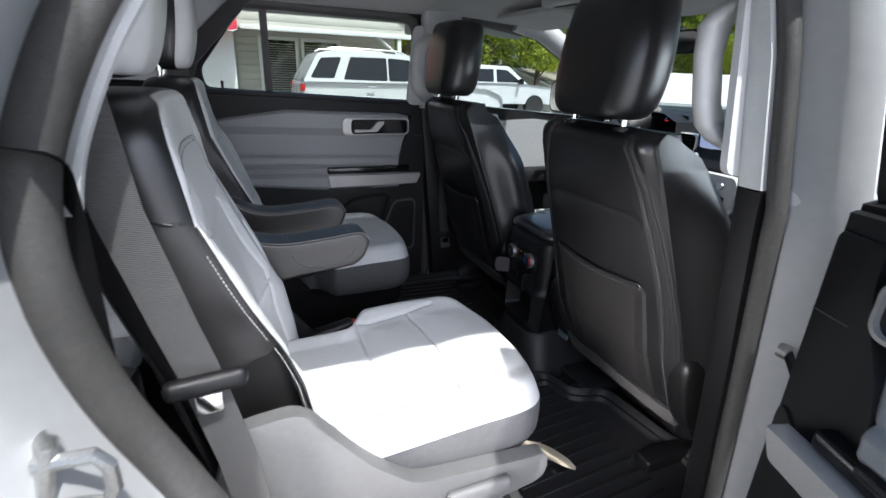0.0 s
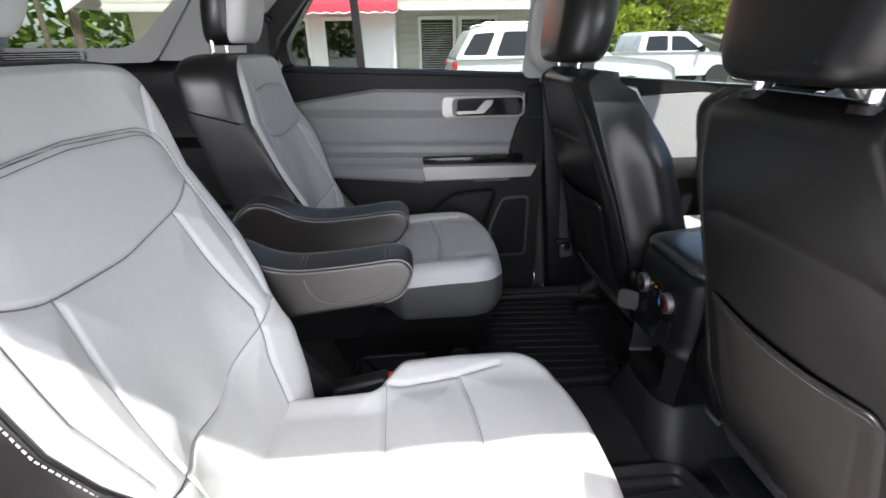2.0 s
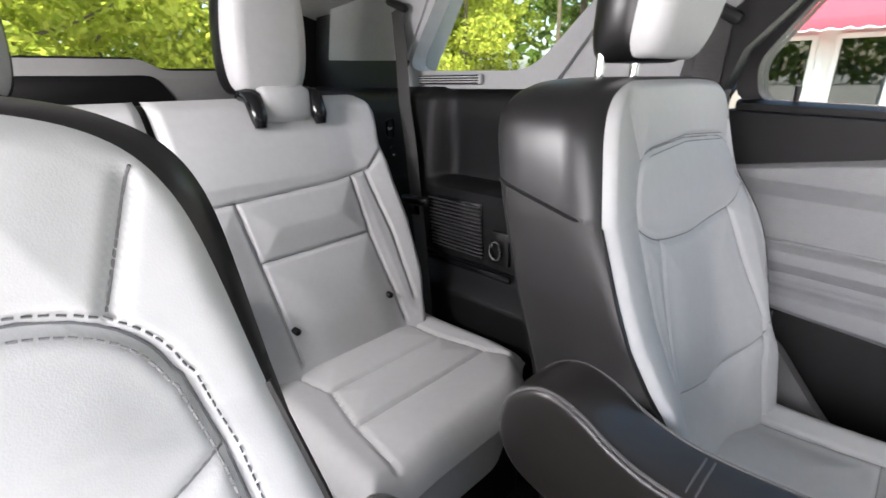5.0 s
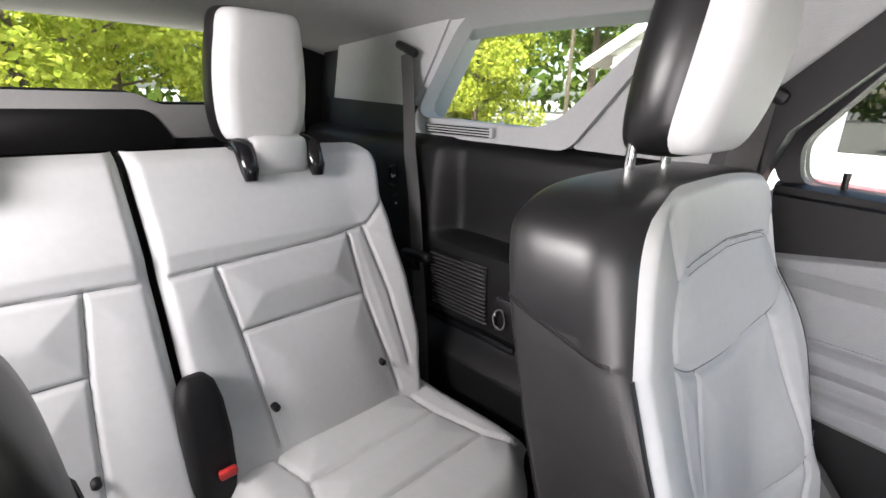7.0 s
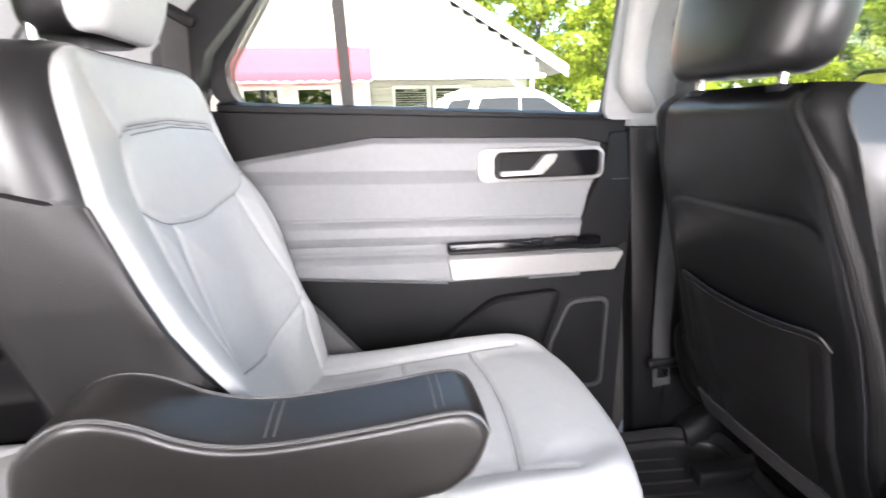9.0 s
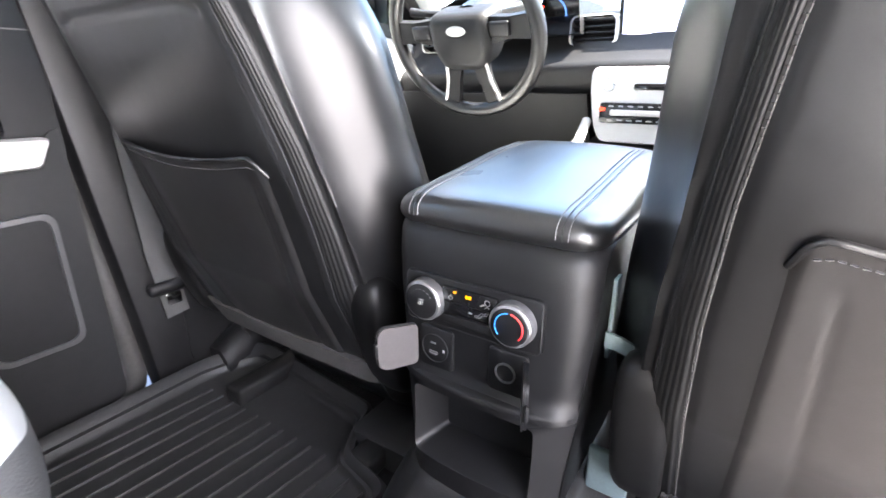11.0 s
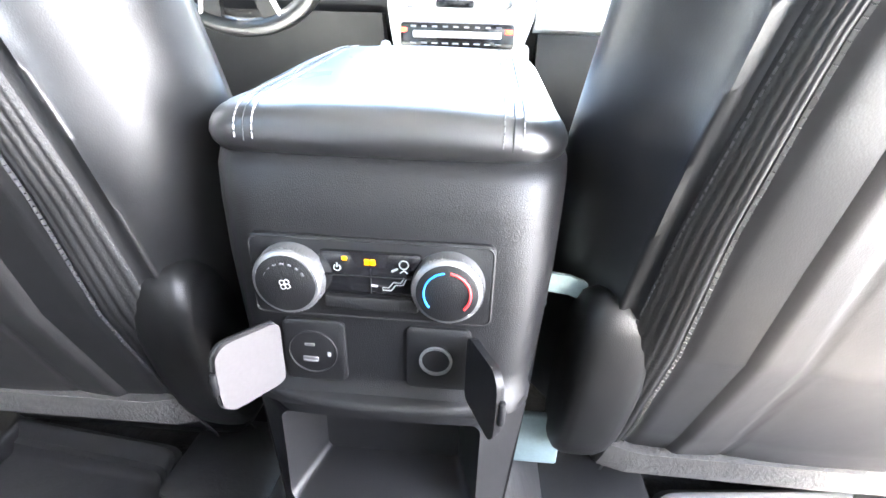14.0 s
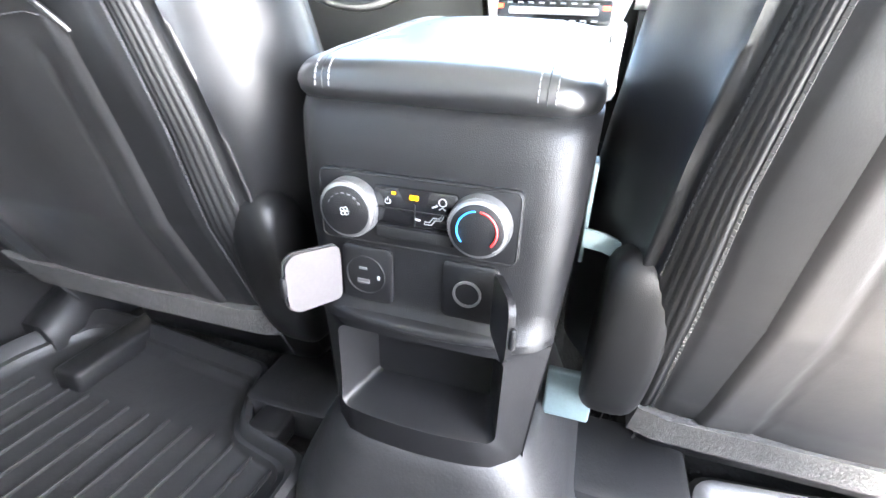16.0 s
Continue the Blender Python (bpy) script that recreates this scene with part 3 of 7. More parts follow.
        part("cup_hook", Geo().tube([(x - 0.012, 0.640, z + 0.002), (x, 0.632, z - 0.004), (x + 0.012, 0.640, z + 0.004)], 0.0028, 6), STEEL, cup, mirror=s)


c_pillar(1, "left")
c_pillar(-1, "right")

# tailgate
g = Geo()
hole = rounded([(-0.66, 1.50), (-0.40, 1.46), (-0.20, 1.458), (-0.14, 1.488), (0.14, 1.488), (0.20, 1.458), (0.40, 1.46), (0.66, 1.50), (0.60, 1.70), (-0.60, 1.70)], 0.03, 4)
outer = rounded([(-0.80, 0.45), (-0.40, 0.45), (-0.20, 0.45), (-0.14, 0.45), (0.14, 0.45), (0.20, 0.45), (0.40, 0.45), (0.80, 0.45), (0.74, 1.74), (-0.74, 1.74)], 0.03, 4)
g.loft([[(-2.40, y, z) for y, z in hole], [(-2.32, y, z) for y, z in hole], [(-2.31, y, z) for y, z in outer], [(-2.42, y, z) for y, z in outer]], cap=False)
structure("wall_tailgate", g, PLASTIC_DARK, "dark plastic inner lining of the tailgate", "tailgate")
g = Geo().box((-2.33, 0, 1.40), (0.06, 1.3, 0.09), 0.02)
g.loft([[(x, y, z) for y, z in rounded([(-0.62, 1.43), (-0.62, 1.462), (-0.40, 1.452), (-0.21, 1.452), (-0.15, 1.482), (0.15, 1.482), (0.21, 1.452), (0.40, 1.452), (0.62, 1.462), (0.62, 1.43)], 0.015)] for x in (-2.335, -2.300)])
structure("tailgate_ledge", g, TRIM_PALE, "pale ledge below the tailgate window", "tailgate")
g = Geo().loft([[(x, y * k, 1.385 + (z - 1.385) * k) for y, z in rounded([(-0.245, 1.335), (-0.18, 1.440), (0.18, 1.440), (0.245, 1.335)], 0.03)] for x, k in ((-2.32, 1.0), (-2.293, 1.0), (-2.290, 0.97))])
structure("tailgate_pocket", g, VINYL_BLACK, "black moulded pull recess in the tailgate lining", "tailgate")
w = structure("window_tailgate", Geo().prism(hole, -2.385, -2.38, "x"), GLASS_TINT, "tinted tailgate window", "window")
w.visible_shadow = False

# windscreen and front pillars
w = structure("windscreen", Geo().loft([[(1.12, -0.66, 1.24), (1.12, 0.66, 1.24), (0.40, 0.56, 1.67), (0.40, -0.56, 1.67)], [(1.126, -0.66, 1.244), (1.126, 0.66, 1.244), (0.406, 0.56, 1.674), (0.406, -0.56, 1.674)]]), GLASS, "clear sloping windscreen", "windscreen")
w.visible_shadow = False
for s, nm in ((1, "left"), (-1, "right")):
    g = Geo()
    g.tube([(1.12, 0.71, 1.22), (0.95, 0.70, 1.34), (0.70, 0.67, 1.50), (0.42, 0.63, 1.64), (0.30, 0.66, 1.68)], [0.05, 0.045, 0.042, 0.045, 0.05], 10)
    structure("pillar_a_" + nm, g, TRIM_GREY, "light grey windscreen pillar trim", "pillar trim", mirror=s)
    g = Geo()
    g.tube([(1.10, 0.78, 1.24), (0.90, 0.77, 1.38), (0.66, 0.74, 1.53), (0.42, 0.70, 1.64), (0.05, 0.72, 1.69)], 0.03, 8)
    structure("door_frame_front_" + nm, g, SEAL, "black frame and seal of the front door window", "door frame", mirror=s)

# door striker on the right rear jamb
t = thing("door_striker", "zinc plated door striker loop on the white jamb", "striker")
part("striker_plate", Geo().box((-1.012, -0.882, 1.165), (0.012, 0.045, 0.07), 0.005, Euler((0, 0.25, 0.5)).to_matrix().to_4x4()), STEEL, t)
part("striker_loop", Geo().tube([(-1.005, -0.895, 1.145), (-0.97, -0.900, 1.142), (-0.962, -0.900, 1.155), (-0.962, -0.900, 1.175), (-0.97, -0.898, 1.186), (-1.008, -0.893, 1.185)], 0.006, 8), STEEL, t)
for z in (1.14, 1.19):
    part("striker_screw", Geo().revolve([(0, 0.008), (-0.006, 0.007), (-0.006, 0.0)], (-1.003, -0.876, z), "y", 10), STEEL, t)


# ---- doors ----
def rear_door(m, name, label):
    """A rear door as it hangs closed on the left side; m = (mirror, turn) puts it in its place."""
    mirror, turn = m
    d = tagged(new(name), label, "car door", kind="structure")
    put = lambda nm, g, mat, parent=d, lab="", sharp=38: part(nm, g, mat, parent, lab, sharp, mirror=mirror, turn=turn)
    # outer shell with the window opening
    shell = rounded([(-0.06, 0.50), (-0.06, 1.33), (-0.97, 1.375), (-1.00, 1.25), (-0.97, 0.98), (-0.80, 0.60), (-0.72, 0.50)], 0.05)
    put("door_shell", Geo().prism(shell, 0.80, 0.93), PAINT_WHITE)
    frame_out = [(-0.065, 1.33), (-0.955, 1.37), (-0.975, 1.45), (-0.80, 1.685), (-0.065, 1.695)]
    frame_in = [(-0.105, 1.334), (-0.925, 1.374), (-0.935, 1.44), (-0.775, 1.648), (-0.105, 1.655)]
    fo, fi = rounded(frame_out, 0.03), rounded(frame_in, 0.025)
    lean = lambda z: -0.085 * float(smooth(z, 1.33, 1.72))
    put("window_frame", Geo().loft([[(x, 0.875 + lean(z), z) for x, z in fi], [(x, 0.80 + lean(z), z) for x, z in fi], [(x, 0.79 + lean(z), z) for x, z in fo], [(x, 0.885 + lean(z), z) for x, z in fo]], cap=False), PLASTIC_DARK, d, "black window frame and seals")
    pane = Geo().loft([[(x, 0.835 + lean(z), z) for x, z in fi], [(x, 0.840 + lean(z), z) for x, z in fi]])
    put("pane", pane, GLASS_TINT, d, "lightly tinted window glass").visible_shadow = False
    put("division_bar", Geo().loft([[(x + dx, 0.82 + lean(z) + dy, z) for dx, dy in ((-0.012, 0), (0.012, 0), (0.012, 0.04), (-0.012, 0.04))] for x, z in ((-0.70, 1.35), (-0.708, 1.66))]), SEAL)
    put("belt_strip", Geo().loft([[(x, 0.775 + a, z + b) for a, b in ((0.0, -0.012), (0.0, 0.0), (0.018, 0.006), (0.045, 0.002), (0.045, -0.02))] for x, z in ((-0.955, 1.372), (-0.5, 1.352), (-0.07, 1.333))]), PLASTIC_DARK)
    put("lock_pin", Geo().tube([(-0.868, 0.80, 1.365), (-0.868, 0.80, 1.400)], [0.004, 0.0055], 8), PLASTIC_BLACK)
    # upper black band
    top = [(-0.965, 1.36), (-0.07, 1.325), (-0.07, 1.05), (-0.12, 1.20), (-0.135, 1.275), (-0.20, 1.288), (-0.655, 1.300), (-0.95, 1.258)]
    put("upper_band", Geo().loft([[(x, 0.80, z) for x, z in top], [(x, 0.770, z) for x, z in top], [(x * 0.996, 0.7635, z - 0.003 if z > 1.3 else z + 0.002) for x, z in top]]), VINYL_BLACK)
    end = rounded([(-0.068, 1.30), (-0.068, 1.00), (-0.185, 1.00), (-0.188, 1.10), (-0.172, 1.155), (-0.148, 1.205), (-0.134, 1.255), (-0.134, 1.30)], 0.012)
    put("end_panel", Geo().loft([[(x, 0.80, z) for x, z in end], [(x, 0.7605, z) for x, z in end], [(-0.125 + (x + 0.125) * 0.97, 0.7585, 1.15 + (z - 1.15) * 0.985) for x, z in end]]), PLASTIC_DARK, d, "black end panel of the lining")
    put("end_panel_joint", Geo().box((-0.095, 0.7582, 1.195), (0.052, 0.0012, 0.0022)), SEAL)
    # grey padded panel with creases
    u = np.linspace(0, 1, 90)
    v = np.linspace(0, 1, 150)
    U, V = np.meshgrid(u, v, indexing="ij")
    X = -0.975 + U * (0.975 - 0.145)
    topz = np.interp(X, [-0.975, -0.95, -0.655, -0.20, -0.145], [1.25, 1.258, 1.300, 1.288, 1.275])
    botz = np.interp(X, [-0.975, -0.83, -0.50, -0.20, -0.145], [1.022, 1.010, 0.976, 0.976, 0.976])
    Z = botz + V * (topz - botz)
    Xe = X - 0.05 * U ** 12 * smooth(-Z, -1.20, -1.07)
    edge = np.minimum(np.minimum(V, 1 - V) * 0.28, np.minimum(U, 1 - U) * 0.83)
    slope = -0.030 * (X + 0.6)
    Zs = Z - slope
    knots = [(0.96, 0.742), (1.00, 0.737), (1.035, 0.738), (1.046, 0.744), (1.052, 0.750), (1.058, 0.754), (1.068, 0.757), (1.076, 0.752), (1.090, 0.747), (1.110, 0.749), (1.120, 0.755), (1.124, 0.758), (1.140, 0.761), (1.185, 0.769), (1.200, 0.771), (1.212, 0.768), (1.230, 0.763), (1.30, 0.766)]
    Yp = 0.757 + 1.7 * (lerp_rows(knots, Zs) - 0.757) + 0.012 * (1 - smooth(edge, 0.0, 0.012))
    for zc in (1.122, 1.049):
        Yp = Yp + 0.004 * np.exp(-((Zs - zc) / 0.0028) ** 2)
    put("padded_panel", Geo().grid(Xe, Yp, Z), DOOR_GREY, d, "grey soft vinyl panel with horizontal creases", 60)
    g = Geo()
    surf = lambda a, b: (a, 0.7555, b)
    stitches(g, surf, [[(-0.95, 1.1395), (-0.21, 1.1173)]], 0.0, 0.0056, 0.0040, 0.0007, 0.0005)
    put("panel_stitching", g, THREAD_SOFT)
    g = Geo()
    surf = lambda a, b: (a, 0.7325, b)
    stitches(g, surf, [[(-0.93, 1.0515), (-0.53, 1.0395)]], 0.0, 0.0056, 0.0040, 0.0007, 0.0005)
    put("panel_stitching", g, THREAD_SOFT)
    # lower black panel
    low = rounded([(-0.07, 0.52), (-0.07, 1.06), (-0.14, 0.99), (-0.50, 0.985), (-0.84, 1.018), (-0.975, 1.03), (-0.955, 0.98), (-0.79, 0.62), (-0.72, 0.52)], 0.03)
    put("lower_panel", Geo().loft([[(x, 0.80, z) for x, z in low], [(x, 0.762, z) for x, z in low], [(x * 0.994 - 0.002, 0.754, z * 0.996 + 0.003) for x, z in low]]), DOOR_LOWER)
    # pull handle strip with its dark pocket
    g = Geo().box((-0.325, 0.752, 1.055), (0.36, 0.03, 0.03), 0.008)
    put("pull_pocket", g, GLOSS_BLACK, d, "gloss black pull recess")
    g = Geo().loft([[(x, y, z) for x, z in rounded([(-0.512, 0.992), (-0.30, 0.992), (-0.335, 0.974), (-0.36, 0.958), (-0.495, 0.958)], 0.010)] for y in (0.757, 0.733, 0.729)])
    put("pull_underside", g, PLASTIC_BLACK)
    strip = [(-0.508, 1.043), (-0.098, 1.036), (-0.118, 0.990), (-0.50, 0.988)]
    st = rounded(strip, 0.008)
    put("pull_strip", Geo().loft([[(x, 0.748, z) for x, z in st], [(x, 0.722, z) for x, z in st], [(x * 0.99 - 0.003, 0.717, (z - 1.015) * 0.86 + 1.015) for x, z in st]]), SATIN, d, "satin silver pull strip")
    g = Geo().box((-0.235, 0.742, 1.066), (0.055, 0.022, 0.012), 0.004).box((-0.30, 0.742, 1.066), (0.03, 0.022, 0.010), 0.004)
    put("window_switch", g, PLASTIC_BLACK)
    # handle in its bezel
    bo, bi = rr(0.144, 0.0355, 0.020, 5, -0.288, 1.234), rr(0.124, 0.0290, 0.016, 5, -0.274, 1.234)
    bez = put("handle_bezel", Geo().loft([[(x, 0.770, z) for x, z in bo], [(x, 0.755, z) for x, z in bo], [(x, 0.753, z) for x, z in bi], [(x, 0.766, z) for x, z in bi]], cap=False), SATIN, d, "satin silver handle surround")
    put("bezel_plate", Geo().prism(bi, 0.762, 0.768), GLOSS_BLACK, bez, "gloss black plate")
    put("handle_recess", Geo().prism(rr(0.050, 0.022, 0.012, 4, -0.330, 1.236), 0.760, 0.7625), VINYL_BLACK, bez)
    lever = rounded([(-0.383, 1.222), (-0.315, 1.222), (-0.285, 1.255), (-0.255, 1.257), (-0.262, 1.240), (-0.290, 1.213), (-0.383, 1.211)], 0.006)
    put("door_lever", Geo().loft([[(x, 0.760, z) for x, z in lever], [(x, 0.750, z) for x, z in lever], [(x * 0.995 - 0.0015, 0.747, z) for x, z in lever]]), SATIN, bez, "satin silver door lever")
    # loudspeaker and map pocket
    sp = rounded([(-0.115, 0.672), (-0.112, 0.915), (-0.215, 0.912), (-0.262, 0.80), (-0.262, 0.70), (-0.235, 0.672)], 0.025, 5)
    spi = [(-0.185 + (x + 0.185) * 0.88, 0.795 + (z - 0.795) * 0.93) for x, z in sp]
    spk = put("speaker_rim", Geo().loft([[(x, 0.757, z) for x, z in sp], [(x, 0.744, z) for x, z in sp], [(x, 0.743, z) for x, z in spi], [(x, 0.752, z) for x, z in spi]], cap=False), SPEAKER_RIM)
    g = Geo().prism(spi, 0.749, 0.752)
    put("speaker_grille", g, VINYL_BLACK, spk)
    pk = rounded([(-0.50, 0.86), (-0.40, 0.935), (-0.235, 0.945), (-0.28, 0.80), (-0.50, 0.70), (-0.62, 0.72)], 0.03)
    put("map_pocket", Geo().loft([[(x, 0.756, z) for x, z in pk], [(x, 0.735, z) for x, z in pk], [(-0.42 + (x + 0.42) * 0.93, 0.728, 0.82 + (z - 0.82) * 0.93) for x, z in pk]]), VINYL_BLACK)
    return d


rear_door((1, None), "door_1", "closed white rear door, grey padded black lining, satin handle")
HINGE = Vector((0.0, -0.93, 0))
OPEN = Matrix.Translation(HINGE) @ Matrix.Rotation(radians(70), 4, "Z") @ Matrix.Translation(-HINGE)
rear_door((-1, OPEN), "door_2", "wide open white rear door, grey padded black lining")


def front_door(s, name, label):
    d = tagged(new(name), label, "car door", kind="structure")
    put = lambda nm, g, mat, lab="": part(nm, g, mat, d, lab, mirror=s)
    shell = rounded([(0.06, 0.48), (0.06, 1.33), (1.12, 1.25), (1.15, 0.48)], 0.05)
    put("door_shell", Geo().prism(shell, 0.80, 0.93), PAINT_WHITE)
    put("upper_band", Geo().prism(rounded([(0.06, 1.33), (1.12, 1.25), (1.12, 1.17), (0.9, 1.23), (0.5, 1.27), (0.06, 1.255)], 0.02), 0.765, 0.81), VINYL_BLACK)
    put("padded_panel", Geo().prism(rounded([(0.08, 1.25), (0.5, 1.265), (0.9, 1.225), (1.1, 1.165), (1.1, 1.0), (0.08, 1.0)], 0.02), 0.752, 0.80), DOOR_GREY, "grey soft vinyl panel")
    put("lower_panel", Geo().prism(rounded([(0.06, 0.52), (0.06, 1.0), (1.12, 1.0), (1.12, 0.52)], 0.03), 0.745, 0.80), PLASTIC_DARK)
    put("arm_rest", Geo().box((0.45, 0.735, 1.0), (0.55, 0.09, 0.07), 0.025), VINYL_BLACK)
    bo, bi = rr(0.105, 0.026, 0.016, 5, 0.66, 1.195), rr(0.096, 0.020, 0.013, 5, 0.664, 1.195)
    put("handle_bezel", Geo().loft([[(x, 0.757, z) for x, z in bo], [(x, 0.744, z) for x, z in bo], [(x, 0.743, z) for x, z in bi], [(x, 0.752, z) for x, z in bi]], cap=False), SATIN, "satin silver handle surround")
    put("bezel_plate", Geo().prism(bi, 0.749, 0.753), GLOSS_BLACK)
    put("door_lever", Geo().box((0.62, 0.744, 1.192), (0.09, 0.012, 0.016), 0.005), SATIN)
    win = rounded([(0.09, 1.325), (0.88, 1.265), (0.80, 1.36), (0.48, 1.60), (0.36, 1.645), (0.09, 1.655)], 0.03)
    lean = lambda z: -0.09 * float(smooth(z, 1.3, 1.72))
    p = put("pane", Geo().loft([[(x, 0.83 + lean(z), z) for x, z in win], [(x, 0.835 + lean(z), z) for x, z in win]]), GLASS, "clear window glass")
    p.visible_shadow = False
    put("mirror_sail", Geo().prism([(0.84, 1.27), (1.08, 1.25), (0.84, 1.40)], 0.80, 0.85), PLASTIC_BLACK)
    return d


front_door(1, "door_3", "closed white front door with grey padded lining")
front_door(-1, "door_4", "closed white front door, black and grey lining")


def wing_mirror(s):
    t = thing("wing_mirror", "black-backed door mirror outside the front window", "wing mirror")
    g = Geo()
    g.loft([[(x, 0.96 + a * k, 1.36 + b * k) for a, b in rr(0.115, 0.085, 0.05, 5)] for x, k in ((0.80, 1.0), (0.84, 1.02), (0.90, 0.9), (0.94, 0.55))])
    part("mirror_housing", g, GLOSS_BLACK, t, mirror=s)
    part("mirror_glass", Geo().prism(rr(0.10, 0.072, 0.04, 5, 0.96, 1.36), 0.792, 0.799, "x"), MIRROR, t, "mirror glass", mirror=s)
    part("mirror_arm", Geo().tube([(0.88, 0.80, 1.30), (0.87, 0.90, 1.31)], 0.03, 8), PLASTIC_BLACK, t, mirror=s)


wing_mirror(1)
wing_mirror(-1)

# door check link between the middle pillar and the open door
t = thing("door_check", "black steel door check link at the open door", "door check")
part("link", Geo().tube([(-0.06, -0.865, 1.055), (-0.10, -0.905, 1.045), (-0.135, -0.94, 1.035)], 0.008, 6), PLASTIC_BLACK, t)
part("link_head", Geo().revolve([(-0.008, 0.013), (0.008, 0.013), (0.01, 0.0)], (-0.062, -0.862, 1.056), "y", 12), STEEL, t)


# ---- seats ----
def back_front(z):
    return lerp_rows([(0.80, -0.785), (0.86, -0.800), (1.00, -0.836), (1.20, -0.886), (1.34, -0.921), (1.42, -0.945)], z)


def back_rear(z):
    return lerp_rows([(0.80, -0.93), (0.90, -0.945), (1.09, -0.985), (1.30, -1.044), (1.38, -1.060), (1.42, -1.05)], z)


def back_edge(z):
    return lerp_rows([(0.80, -0.76), (0.90, -0.772), (1.00, -0.790), (1.09, -0.824), (1.18, -0.866), (1.27, -0.905), (1.40, -0.928)], z)


def sheet_border(x, y, z):
    """The rim of a sheet as one closed row of points."""
    n, m = x.shape
    ids = [(i, 0) for i in range(n)] + [(n - 1, j) for j in range(1, m)] + [(i, m - 1) for i in range(n - 2, -1, -1)] + [(0, j) for j in range(m - 2, 0, -1)]
    return [(float(x[i]), float(y[i]), float(z[i])) for i in ids]


BACK_HALF = [(0.80, 0.185), (0.90, 0.205), (0.98, 0.214), (1.02, 0.206), (1.055, 0.206), (1.10, 0.226), (1.15, 0.236), (1.20, 0.232), (1.26, 0.222), (1.32, 0.212), (1.38, 0.202), (1.42, 0.198)]
SHELL_HALF = [(0.80, 0.205), (0.90, 0.216), (1.00, 0.224), (1.10, 0.230), (1.18, 0.232), (1.27, 0.227), (1.33, 0.221), (1.42, 0.212)]


def seams(put, parent, at, lines, radius=0.0008, step=0.006):
    """A sunk dark seam along each line of a surface at(a, b)."""
    for line in lines:
        pts = []
        for (a0, b0), (a1, b1) in zip(line, line[1:]):
            n = max(1, int(math.hypot(a1 - a0, b1 - b0) / step))
            pts += [(a0 + (a1 - a0) * i / n, b0 + (b1 - b0) * i / n) for i in range(n)]
        pts.append(line[-1])
        put("seam", Geo().tube([tuple(float(q) for q in at(u, w)) for u, w in pts], radius, 5), SEAM_DARK, parent)


def captain_seat(s, yc, label, sew):
    """A second-row armchair; built for the left side, its armrest towards the middle."""
    seat = thing("captain_seat", label, "car seat", "second-row seats")
    put = lambda nm, g, mat, parent=seat, lab="", sharp=50: part(nm, g, mat, parent, lab, sharp, mirror=s)
    # backrest face
    arch = [(-0.190, 1.06), (-0.203, 1.15), (-0.193, 1.25), (-0.184, 1.29)] + arc((-0.181, 1.295), (-0.170, 1.329), (-0.125, 1.333), 10) + [(0, 1.339)]
    arch = arch + [(-a, b) for a, b in reversed(arch[:-1])]
    smile = arc((-0.193, 1.252), (-0.155, 1.229), (-0.122, 1.223), 8) + arc((-0.122, 1.223), (-0.06, 1.213), (0, 1.211), 6)[1:]
    smile = smile + [(-a, b) for a, b in reversed(smile[:-1])]
    lines = [arch, smile]
    lines += [[(k * 0.124, 1.225), (k * 0.136, 1.14), (k * 0.152, 1.05)] for k in (-1, 1)]
    lines += [[(k * 0.163, 1.328), (k * 0.185, 1.388)] for k in (-1, 1)]
    lines += [arc((-0.20, 1.045), (-0.1, 1.00), (0, 0.985), 10) + arc((0, 0.985), (0.1, 1.00), (0.20, 1.045), 10)[1:]]
    lines += [[(k * 0.150, 1.05), (k * 0.135, 0.96), (k * 0.13, 0.86)] for k in (-1, 1)]
    lines = [[(a * sew[0] + sew[1], b) for a, b in ln] for ln in lines]
    arch = lines[0]
    ztop, zround, n = 1.416, 1.290, 5.4

    def surf(a, b, deep=True):
        a, b = np.asarray(a, float), np.asarray(b, float)
        r = np.abs(a) / lerp_rows(BACK_HALF, b)
        f = np.clip((b - zround) / (ztop - zround), 0, 1)
        e = 0.21 * (1 - np.minimum((r ** n + f ** n) ** (1 / n), 1))
        mid, edge = back_front(b), back_edge(b)
        x = mid + (edge - mid + 0.006) * smooth(r, 0.20, 0.95) ** 1.2 - 0.007 * (1 - np.clip(e / 0.016, 0, 1)) ** 2
        if deep:
            x = x + (quilt(a, b, lines, 0.006, 0.0038, 0.007, 0.035) - 0.004) * smooth(e, 0.001, 0.014)
        wing = np.exp(-((b - 1.19) / 0.085) ** 2) * smooth(a / lerp_rows(BACK_HALF, b), 0.45, 1.0) * (s > 0)
        return x + 0.010 * wing, yc + a + 0.028 * wing, b

    U, V = np.meshgrid(np.linspace(-1, 1, 170), np.linspace(0, 1, 210), indexing="ij")
    B = np.where(V < 0.78, 0.815 + V / 0.78 * (zround - 0.815), zround + (ztop - zround) * np.sin(np.clip((V - 0.78) / 0.22, 0, 1) * math.pi / 2))
    A = U * lerp_rows(BACK_HALF, B) * np.maximum(1 - np.clip((B - zround) / (ztop - zround), 0, 1) ** n, 1e-6) ** (1 / n)
    face = put("backrest_face", Geo().grid(*surf(A, B)), LEATHER_GREY, seat, "light grey leather backrest face", 80)
    seams(put, face, lambda u, w: np.add(surf(u, w), (0.0008, 0, 0)), lines)
    g = Geo()
    lift = lambda a, b: tuple(np.add([float(q) for q in surf(a, b)], (0.0013, 0, 0)))
